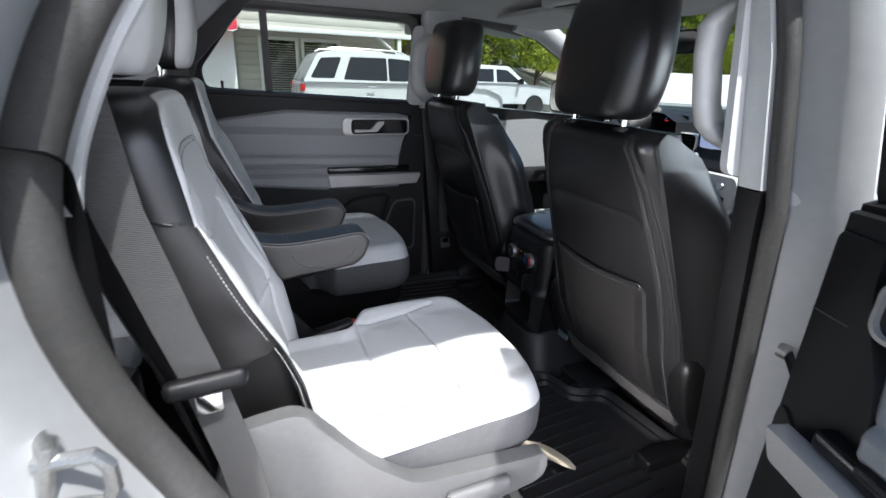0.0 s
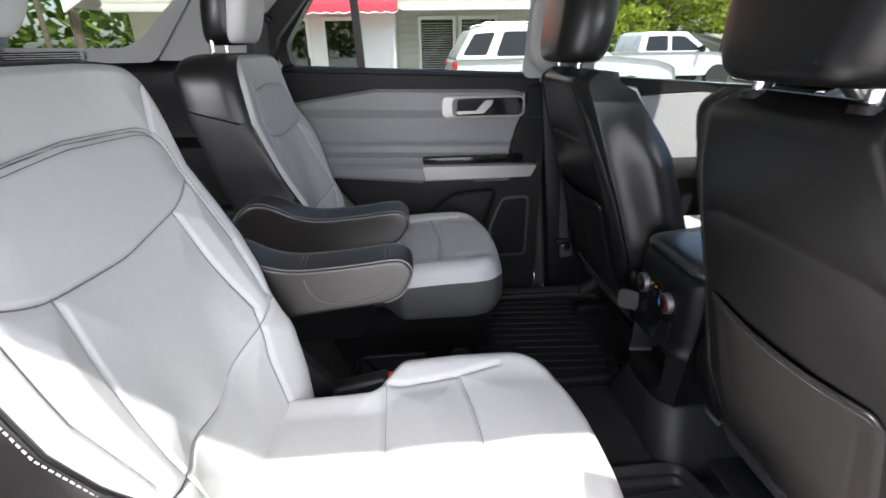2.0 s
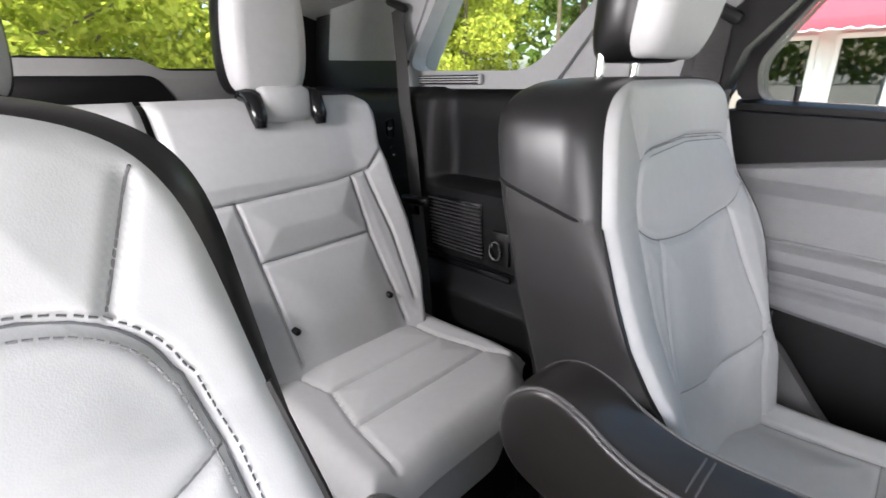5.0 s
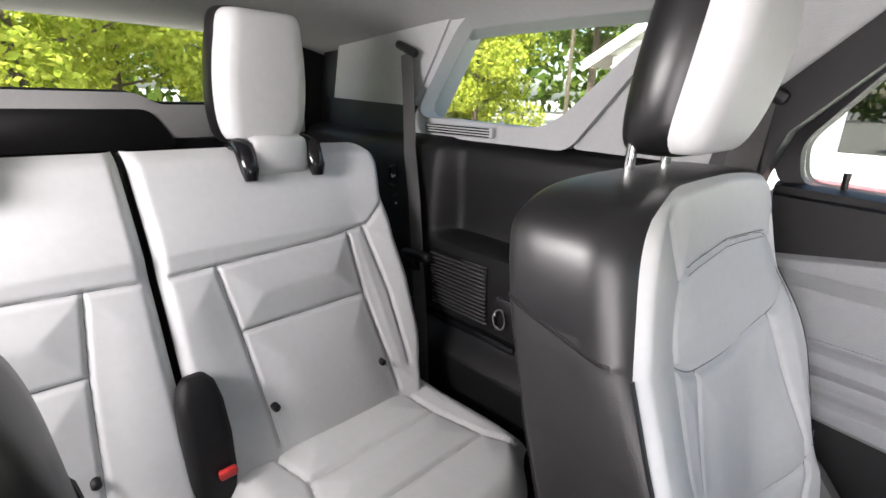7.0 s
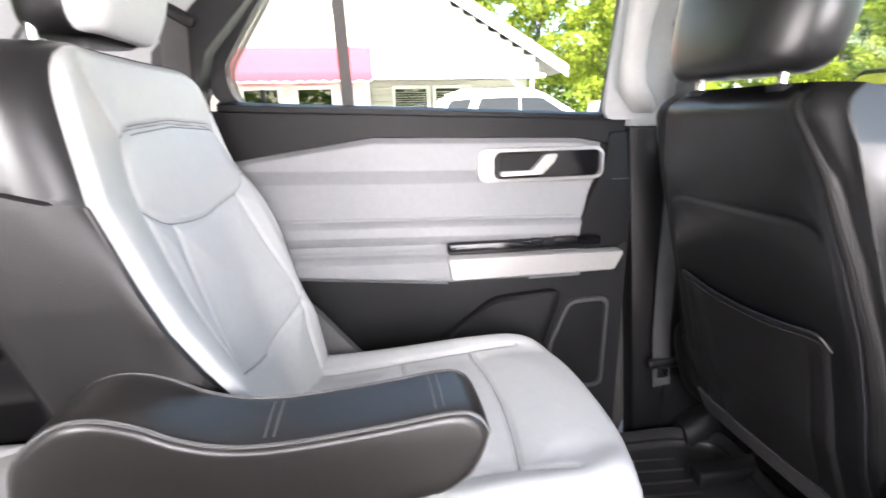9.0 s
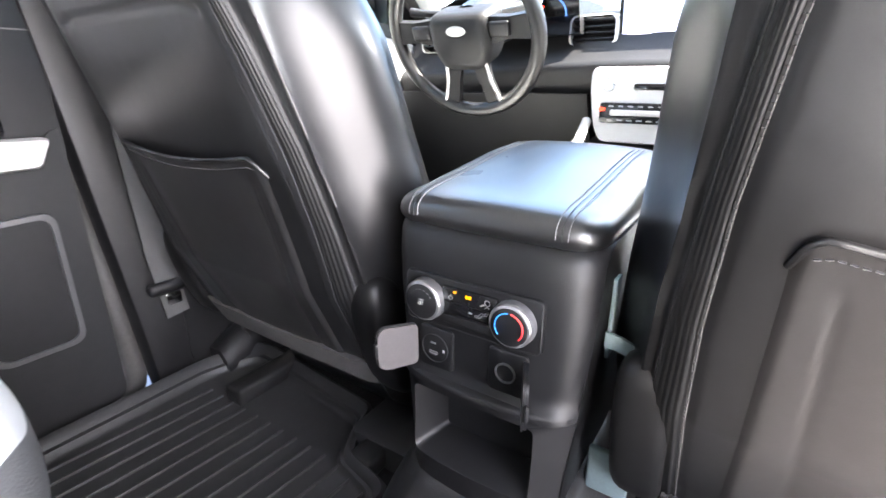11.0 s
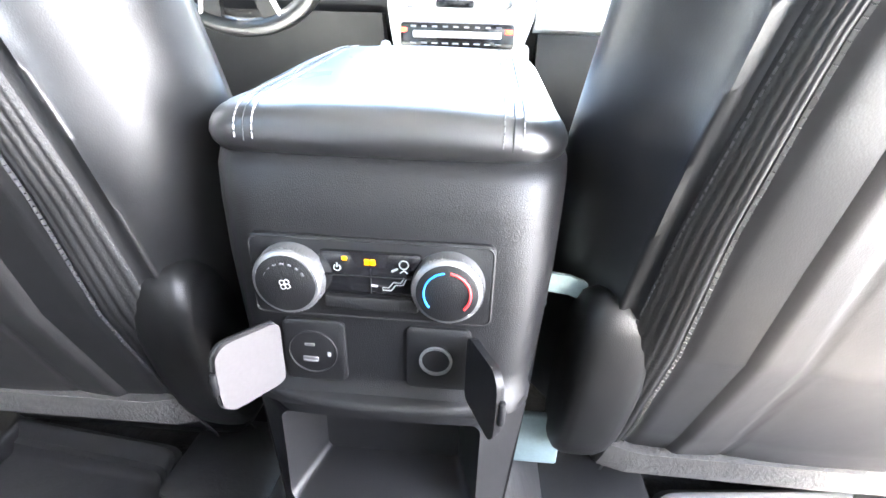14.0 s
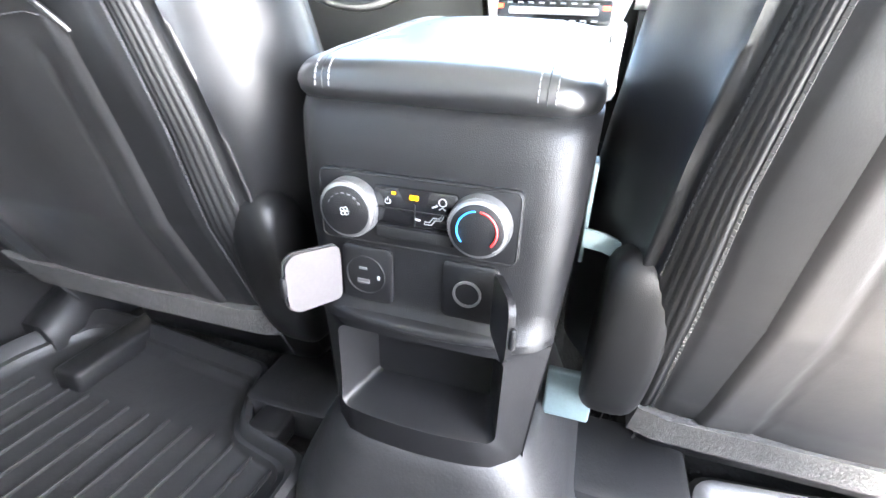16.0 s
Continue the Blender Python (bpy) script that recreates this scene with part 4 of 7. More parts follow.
    crown = [q for q in arch if q[1] > (1.331 if s > 0 else 1.12 if q[0] < 0 else 1.30)]
    stitches(g, lift, [crown], 0.0045, 0.0050, 0.0034, 0.0006, 0.0004)
    stitches(g, lift, [crown], -0.0045, 0.0050, 0.0034, 0.0006, 0.0004)
    put("stitching", g, THREAD, face, "dark thread in a double row")
    # black shell carried back from the edge of the face: glossy shoulders above, vinyl sides below a seam
    border = sheet_border(*surf(A, B, False))
    ts = [(0, 1.0), (0.025, 1.010), (0.12, 1.014), (0.35, 1.018), (0.70, 1.018), (0.88, 1.012), (0.95, 1.0), (0.985, 0.975), (1.0, 0.93)]
    wide = lambda z, t: 1 + (float(lerp_rows(SHELL_HALF, z) / lerp_rows(BACK_HALF, z)) - 1) * float(smooth(t, 0, 0.12))

    def trimmed(p, t):
        """The outer side of the sunlit seat ends above its base in a slanting edge."""
        low = 1.085 - 0.060 * t
        if s > 0 or p[1] - yc < 0.12 or p[2] > low:
            return p
        half = float(lerp_rows(BACK_HALF, low))
        return (float(surf(half, low, False)[0]), yc + half - 0.012 * float(smooth(low - p[2], 0.0, 0.05)), low)
    rings = [[(x + (float(back_rear(z)) - x) * t, yc + (y - yc) * wide(z, t) * k, 1.10 + (z - 1.10) * (1 + (k - 1) * 0.7)) for x, y, z in (trimmed(p, t) for p in border)] for t, k in ts]
    upper, lower = Geo(), Geo()
    nb = len(border)
    for g in (upper, lower):
        g.v = [p for r in rings for p in r]
    for i in range(len(ts) - 1):
        for j in range(nb):
            j2 = (j + 1) % nb
            zc = (rings[i][j][2] + rings[i + 1][j2][2]) / 2
            (lower if zc < 1.272 + 0.018 * (ts[i][0] + ts[i + 1][0]) else upper).f.append((i * nb + j, i * nb + j2, (i + 1) * nb + j2, (i + 1) * nb + j))
    upper.f.append(tuple(range((len(ts) - 1) * nb, len(ts) * nb)))
    shell = put("backrest_shell", upper, LEATHER_BLACK, seat, "black leather shoulders", 60)
    side = put("side_panel", lower, SIDE_VINYL, seat, "black vinyl backrest sides", 60)
    for k in (-1, 1):
        pts = []
        for t in np.linspace(0.0, 0.97, 14):
            z = 1.272 + 0.036 * t
            xe = float(back_edge(z)) - 0.010 + (float(back_rear(z)) - float(back_edge(z)) + 0.010) * t
            kk = float(np.interp(t, [q[0] for q in ts], [q[1] for q in ts]))
            pts.append((xe, yc + k * float(lerp_rows(BACK_HALF, z)) * wide(z, t) * kk, z))
        put("side_seam", Geo().tube(pts, 0.0024, 6), PLASTIC_BLACK, shell)
        ed = [(float(surf(k * float(lerp_rows(BACK_HALF, b)), b, False)[0]), float(surf(k * float(lerp_rows(BACK_HALF, b)), b, False)[1]) + k * 0.001, b) for b in np.linspace(0.84, 1.27, 30)]
        put("piping", Geo().tube(ed, 0.0024, 6), LEATHER_BLACK, face)
        if k > 0:
            g = Geo()
            for b0 in np.arange(0.95, 1.33, 0.0056):
                q = []
                for b in (b0, b0 + 0.0034):
                    w = float(lerp_rows(BACK_HALF, b)) * (1 - max(0.0, (b - zround) / (ztop - zround)) ** n) ** (1 / n)
                    q.append((float(surf(w, b, False)[0]) - 0.0070, float(surf(w, b, False)[1]) + 0.0030, b))
                g.tube(q, 0.0009, 5)
            put("edge_stitching", g, THREAD_PALE, face, "pale thread along the outer edge")
        rear = [(float(back_rear(z)) + 0.010, yc + k * float(lerp_rows(SHELL_HALF, z)) * 0.985, z) for z in np.linspace(0.86, 1.30, 12)]
        put("rear_welt", Geo().tube(rear, 0.005, 6), PLASTIC_DARK, side)
    # headrest on two posts
    hr = put("headrest", headrest_geo(yc + 0.040, -1.004, 1.438, 1.655, 0.098, 0.046, False), LEATHER_BLACK, seat, "black leather headrest with light grey face", 70)
    put("headrest_face", headrest_geo(yc + 0.040, -0.976, 1.442, 1.651, 0.096, 0.031, True), LEATHER_GREY, hr, "light grey leather face", 70)
    for k in (-1, 1):
        g = Geo().tube([(-1.025, yc + 0.018 + k * 0.052, 1.39), (-1.022, yc + 0.018 + k * 0.052, 1.46)], 0.0065, 10)
        put("headrest_post", g, CHROME)
        g = Geo().revolve([(0, 0.020), (0.008, 0.018), (0.010, 0.008)], (-1.025, yc + 0.018 + k * 0.052, 1.402), "z", 14)
        put("post_guide", g, PLASTIC_BLACK)
    # cushion
    inner = lambda x: 0.168 + 0.078 * smooth(x, -0.655, -0.585)
    rise, nose = (0.014, 0.130) if s > 0 else (0.0, 0.147)
    def cush(a, b, deep=True):
        """a across (minus towards the middle), b along."""
        a, b = np.asarray(a, float), np.asarray(b, float)
        w = np.where(a < 0, inner(b), 0.232 + 0 * b)
        r = np.abs(a) / w
        e = (1 - (r ** 2.7 + np.clip((b + 0.43) / nose, 0, 1) ** 2.7) ** (1 / 2.7)) * 0.22
        z = 0.862 + rise + 0.016 * smooth(b, -0.75, -0.42) + 0.016 * smooth(r, 0.55, 0.85) - 0.045 * (1 - np.clip(e / 0.05, 0, 1)) ** 2.2
        z = z - 0.012 * smooth(b, -0.40, -0.29)
        if deep:
            z = z + quilt(a, b, clines, 0.0065, 0.0042, 0.010, 0.045) * smooth(e, 0.0, 0.02)
        return b, yc + a, z
    clines = [[(-0.150, -0.80), (-0.160, -0.62), (-0.168, -0.50), (-0.185, -0.42)], [(0.150, -0.80), (0.158, -0.62), (0.160, -0.50), (0.165, -0.40)],
              arc((-0.168, -0.492), (0, -0.458), (0.160, -0.492), 10), [(-0.16, -0.625), (0.158, -0.625)]]
    U, V = np.meshgrid(np.linspace(-1, 1, 140), np.linspace(0, 1, 150), indexing="ij")
    B0 = -0.81 + np.where(V < 0.8, V / 0.8 * 0.42, 0.42 + (nose - 0.04) * np.sin((V - 0.8) / 0.2 * math.pi / 2))
    w0 = np.where(U < 0, inner(B0), 0.232)
    B = B0
    A = U * w0 * np.maximum(1 - np.clip((B + 0.43) / nose, 0, 1) ** 2.7, 1e-6) ** (1 / 2.7)
    put("cushion", Geo().grid(*cush(A, B)), LEATHER_GREY, seat, "light grey leather seat cushion", 80)
    seams(put, seat, lambda u, w: np.add(cush(u, w), (0, 0, 0.0006)), clines)
    # dark cushion sides
    rim_ = sheet_border(*cush(A, B, False))
    ring = lambda k, dz, flat: [(-0.55 + (x + 0.55) * k, yc + (y - yc) * k, (z + dz) * (1 - flat) + 0.755 * flat) for x, y, z in rim_]
    g = Geo().loft([ring(1.0, 0.0, 0), ring(1.008, -0.010, 0.05), ring(1.012, -0.02, 0.3), ring(1.008, -0.02, 0.7), ring(0.985, -0.02, 0.93), ring(0.95, 0, 1)], cap="end")
    put("cushion_side", g, VINYL_DARK, seat, "dark grey vinyl cushion sides", 60)
    # base, hinge covers and armrest
    g = Geo()
    g.loft([[(x, yc + y, z) for x, y in rr(hx, hy, 0.04, 4, cx, 0)] for z, hx, hy, cx in ((FLOOR, 0.17, 0.17, -0.58), (0.56, 0.19, 0.18, -0.58), (0.66, 0.22, 0.20, -0.58), (0.76, 0.235, 0.205, -0.57))])
    put("base", g, PLASTIC_BLACK)
    g = Geo()
    sh = rounded([(-0.34, 0.765), (-0.34, 0.70), (-0.60, 0.66), (-0.92, 0.66), (-0.96, 0.78), (-0.90, 0.98), (-0.80, 0.99), (-0.70, 0.86), (-0.62, 0.79)], 0.03)
    g.loft([[(x, yc + 0.235, z) for x, z in sh], [(x, yc + 0.262, z) for x, z in sh], [(-0.65 + (x + 0.65) * 0.96, yc + 0.268, 0.78 + (z - 0.78) * 0.94) for x, z in sh]])
    put("side_cover", g, SIDE_COVER, seat, "grey plastic side cover with lever")
    put("recline_lever", Geo().box((-0.50, yc + 0.275, 0.735), (0.13, 0.02, 0.035), 0.008), SIDE_COVER)
    core = [[(x, yc + y, z) for x, y in rr(0.045, 0.190, 0.03, 4, cx, 0)] for z, cx in ((0.78, -0.885), (0.95, -0.920), (1.12, -0.955))]
    if s < 0:
        put("inner_frame", Geo().loft(core), PLASTIC_BLACK, seat, "dark inner frame below the backrest side")
    put("seat_slide", Geo().box((-0.56, yc + 0.15, 0.515), (0.5, 0.04, 0.03), 0.006), STEEL)
    g = Geo()
    sh = rounded([(-0.66, 0.77), (-0.70, 0.70), (-0.92, 0.70), (-0.96, 0.80), (-0.95, 0.98), (-0.82, 1.0), (-0.76, 0.90)], 0.03)
    g.prism([(x, z) for x, z in sh], yc - 0.222, yc - 0.198)
    put("hinge_cover", g, PLASTIC_BLACK)
    armrest(put, seat, yc - 0.412)
    # buckle by the inner rear corner
    g = Geo().box((-0.672, yc - 0.205, 0.846), (0.105, 0.036, 0.030), 0.010, Euler((0, -0.20, 0)).to_matrix().to_4x4())
    b = put("buckle", g, PLASTIC_BLACK)
    put("buckle_button", Geo().box((-0.619, yc - 0.205, 0.856), (0.010, 0.024, 0.017), 0.003), RED_PLASTIC, b, "red release button")
    g = Geo().tube([(-0.80, yc - 0.20, 0.74), (-0.77, yc - 0.205, 0.79), (-0.715, yc - 0.205, 0.836)], 0.014, 8, 0.5)
    put("buckle_strap", g, WEBBING, b)
    return seat


def headrest_geo(yc, xc, z0, z1, hw, hd, face):
    """A padded headrest lofted from bottom to top, leaning a little forward."""
    g = Geo()
    rings = []
    for t in 0.5 - 0.5 * np.cos(np.linspace(0, math.pi, 23)):
        z = z0 + (z1 - z0) * t
        k = max(1 - abs(2 * t - 1) ** 7, 0.0) ** 0.5
        w = hw * (0.90 + 0.10 * math.sin(math.pi * min(1, t * 1.2))) * (0.76 + 0.24 * k)
        d = hd * (0.58 + 0.42 * k)
        x = xc + 0.028 * t + (0.012 * math.sin(math.pi * t) if face else 0)
        rings.append([(p, q, z) for p, q in rr(d, w, min(d, w) * 0.9, 6, x, yc)])
    return g.loft(rings)


def armrest(put, seat, dy):
    """The folding armrest on the inner side."""
    top = [(-0.965, 1.045), (-0.955, 1.085), (-0.925, 1.112), (-0.895, 1.118), (-0.862, 1.108), (-0.83, 1.090), (-0.79, 1.078), (-0.74, 1.076), (-0.66, 1.082), (-0.60, 1.088), (-0.578, 1.082), (-0.567, 1.065)]
    bot = [(-0.572, 1.045), (-0.585, 1.020), (-0.61, 1.004), (-0.66, 0.996), (-0.72, 0.990), (-0.80, 0.980), (-0.87, 0.972), (-0.93, 0.985), (-0.958, 1.010)]
    prof = flowing(top + bot, 5, True)
    top, bot = flowing(top, 5), flowing(bot, 5)
    c = (-0.77, 1.04)
    rings = []
    for y, k in ((0.1005, 0.50), (0.1000, 0.80), (0.1006, 0.88), (0.103, 0.94), (0.107, 0.972), (0.113, 0.992), (0.122, 1.0), (0.142, 1.004), (0.162, 1.0), (0.171, 0.992), (0.177, 0.972), (0.181, 0.94), (0.1833, 0.88), (0.1838, 0.80), (0.1833, 0.50)):
        rings.append([(c[0] + (x - c[0]) * (1 - (1 - k) * 0.25), y + dy, c[1] + (z - c[1]) * k) for x, z in prof])
    arm = put("armrest", Geo().loft(rings), ARM_LEATHER, seat, "black leather folding armrest with piped edge", 80)
    g = Geo()
    edge = [(-0.77 + (x + 0.77) * 0.992, 0.1055 + dy, 1.04 + (z - 1.04) * 0.965) for x, z in top + bot[:12]]
    g.tube(edge, 0.0020, 6)
    g.tube([(-0.77 + (x + 0.77) * 0.992, 0.1785 + dy, 1.04 + (z - 1.04) * 0.968) for x, z in top + bot[:12]], 0.0020, 6)
    put("piping", g, PIPING, arm)
    g = Geo()
    for x in (-0.762, -0.612):
        zt = float(np.interp(x, [p[0] for p in top], [p[1] for p in top]))
        for dx in (-0.004, 0.004):
            g.tube([(x + dx, 0.104 + dy, zt - 0.008), (x + dx, 0.116 + dy, zt - 0.0005), (x + dx, 0.143 + dy, zt + 0.0008), (x + dx, 0.170 + dy, zt - 0.0005), (x + dx, 0.180 + dy, zt - 0.008)], 0.0011, 5)
    g.tube([(x, 0.1842 + dy, z) for x, z in arc((-0.758, 1.060), (-0.752, 1.012), (-0.70, 1.008), 8) + arc((-0.70, 1.008), (-0.615, 1.012), (-0.605, 1.045), 8)], 0.0011, 5)
    put("stitching", g, PIPING, arm)


captain_seat(1, 0.412, "light grey leather captain seat, black sides, folding armrest, in shade", (0.915, 0.040))
captain_seat(-1, 0.396, "light grey leather captain seat in sun by the open door", (1.0, 0.0))


# ---- third row ----
def third_back(z):
    return lerp_rows([(0.80, -1.50), (0.92, -1.540), (1.06, -1.60), (1.22, -1.655), (1.372, -1.755), (1.40, -1.77)], z)


def third_row_seat(s, label, boot):
    seat = thing("third_row_seat", label, "car seat", "third-row seats")
    put = lambda nm, g, mat, parent=seat, lab="", sharp=60: part(nm, g, mat, parent, lab, sharp, mirror=s)
    lines = [[(0.025, 1.183), (0.20, 1.190), (0.34, 1.197), (0.435, 1.212), (0.492, 1.258)], [(0.10, 1.188), (0.118, 1.06), (0.138, 0.85)], [(0.385, 1.20), (0.395, 1.06), (0.425, 0.85)],
             [(0.118, 1.062), (0.395, 1.068)], [(0.425, 1.208), (0.455, 1.06), (0.462, 0.90)]]

    def surf(a, b):
        w0 = 0.006 + 0 * b
        w1 = np.interp(b, [0.80, 0.87, 0.96, 1.08, 1.18, 1.27, 1.34, 1.40], [0.475, 0.492, 0.512, 0.516, 0.500, 0.502, 0.518, 0.508])
        e = np.minimum(a - w0, w1 - a)
        x = third_back(b) - 0.022 * (1 - np.clip(e / 0.022, 0, 1)) ** 2 + 0.018 * smooth(a, 0.40, 0.50) - 0.03 * smooth(b, 1.355, 1.39) ** 2
        return x + quilt(a, b, lines, 0.007, 0.0042, 0.010, 0.045), a, b

    U, V = np.meshgrid(np.linspace(0, 1, 150), np.linspace(0, 1, 150), indexing="ij")
    B = 0.815 + V * (1.385 - 0.03 * smooth(U, 0.9, 1.0) ** 2 - 0.815)
    A = 0.006 + U * (np.interp(B, [0.80, 0.87, 0.96, 1.08, 1.18, 1.27, 1.34, 1.40], [0.475, 0.492, 0.512, 0.516, 0.500, 0.502, 0.518, 0.508]) - 0.006)
    face = put("backrest_face", Geo().grid(*surf(A, B)), LEATHER_GREY, seat, "light grey leather backrest", 80)
    seams(put, face, lambda u, w: np.add(surf(np.float64(u), np.float64(w)), (0.0006, 0, 0)), lines)
    g = Geo()
    g.loft([[(x, y, z) for x, y in rr(0.055, 0.240, 0.03, 4, float(third_back(z)) - 0.068, 0.250)] for z in (0.80, 0.95, 1.1, 1.25, 1.36, 1.375)])
    put("backrest_shell", g, VINYL_BLACK)
    for y in (0.142, 0.392):
        g = Geo().revolve([(-0.01, 0.0075), (0.006, 0.0075), (0.008, 0.0045), (0.004, 0.002)], (float(third_back(0.922)) + 0.006, y, 0.922), "x", 12)
        put("button", g, PLASTIC_BLACK, seat)
    # headrest between two black brackets
    hr = put("headrest", headrest_geo(0.262, -1.772, 1.398, 1.640, 0.092, 0.040, False), LEATHER_GREY, seat, "light grey leather headrest", 80)
    put("headrest_back", headrest_geo(0.262, -1.806, 1.393, 1.645, 0.097, 0.046, False), LEATHER_BLACK, hr, "black leather back", 80)
    put("headrest_neck", Geo().box((-1.735, 0.275, 1.370), (0.05, 0.125, 0.080), 0.018), LEATHER_GREY, hr)
    for y in (0.204, 0.350):
        g = Geo().tube([(-1.80, y, 1.375), (-1.765, y, 1.395), (-1.728, y, 1.385), (-1.708, y, 1.345), (-1.705, y, 1.325)], [0.014, 0.018, 0.020, 0.018, 0.012], 10)
        put("headrest_bracket", g, GLOSS_BLACK)
    # cushion
    clines = [[(0.12, -1.52), (0.14, -1.414), (0.112, -1.29), (0.10, -1.16)], [(0.44, -1.56), (0.443, -1.414)], [(0.144, -1.414), (0.443, -1.414)], [(0.112, -1.287), (0.461, -1.287)],
              [(0.443, -1.414), (0.461, -1.287), (0.50, -1.20)]]
    U, V = np.meshgrid(np.linspace(0, 1, 100), np.linspace(0, 1, 100), indexing="ij")
    A = 0.020 + U * (0.505 + 0.03 * smooth(V, 0.2, 0.5) - 0.02)
    front = -1.125 - 0.10 * smooth(A, 0.33, 0.54) ** 2
    B = -1.60 + V * (front + 1.60)
    e = np.minimum(np.minimum(A - 0.02, 0.535 - A), front - B)
    Z = 0.832 + 0.012 * smooth(B, -1.5, -1.25) - 0.05 * (1 - np.clip(e / 0.055, 0, 1)) ** 2.2 + quilt(A, B, clines, 0.008, 0.0045, 0.010, 0.045)
    put("cushion", Geo().grid(B, A, Z), LEATHER_GREY, seat, "light grey leather cushion", 80)
    g = Geo()
    pts = rounded([(-1.60, 0.022), (-1.13, 0.022), (-1.128, 0.33), (-1.21, 0.51), (-1.30, 0.53), (-1.60, 0.51)], 0.03)
    g.loft([[(-1.36 + (x + 1.36) * k, 0.27 + (y - 0.27) * k, z) for x, y in pts] for z, k in ((0.80, 0.995), (0.76, 0.99), (0.70, 0.95))])
    put("cushion_side", g, LEATHER_GREY)
    g = Geo().box((-1.36, 0.27, 0.60), (0.36, 0.42, 0.22), 0.03)
    put("base", g, PLASTIC_BLACK)
    if boot:
        sec = [(0.80, -1.515, 0.022, 0.034), (0.86, -1.520, 0.026, 0.038), (0.93, -1.530, 0.028, 0.039), (0.99, -1.542, 0.026, 0.036), (1.020, -1.550, 0.020, 0.030), (1.035, -1.553, 0.010, 0.018)]
        g = Geo().loft([[(x, y, z) for x, y in rr(hx, hy, 0.018, 5, cx, 0.014)] for z, cx, hx, hy in sec])
        b = put("buckle_boot", g, VINYL_BLACK, seat, "black padded buckle boot")
        put("buckle_button", Geo().box((-1.486, 0.030, 0.872), (0.014, 0.030, 0.016), 0.004), RED_PLASTIC, b, "red release button")


third_row_seat(1, "light grey leather third-row seat, upright, in shade", True)
third_row_seat(-1, "light grey leather third-row seat, upright", False)


# ---- front seats ----
def front_rear(z):
    return lerp_rows([(0.55, 0.14), (0.61, 0.112), (0.74, 0.045), (0.85, -0.003), (0.93, -0.024), (1.02, -0.05), (1.25, -0.125), (1.33, -0.150), (1.40, -0.155)], z)


FRONT_HALF = [(0.55, 0.228), (0.70, 0.238), (0.85, 0.240), (0.95, 0.232), (1.05, 0.220), (1.20, 0.206), (1.30, 0.195), (1.37, 0.175)]


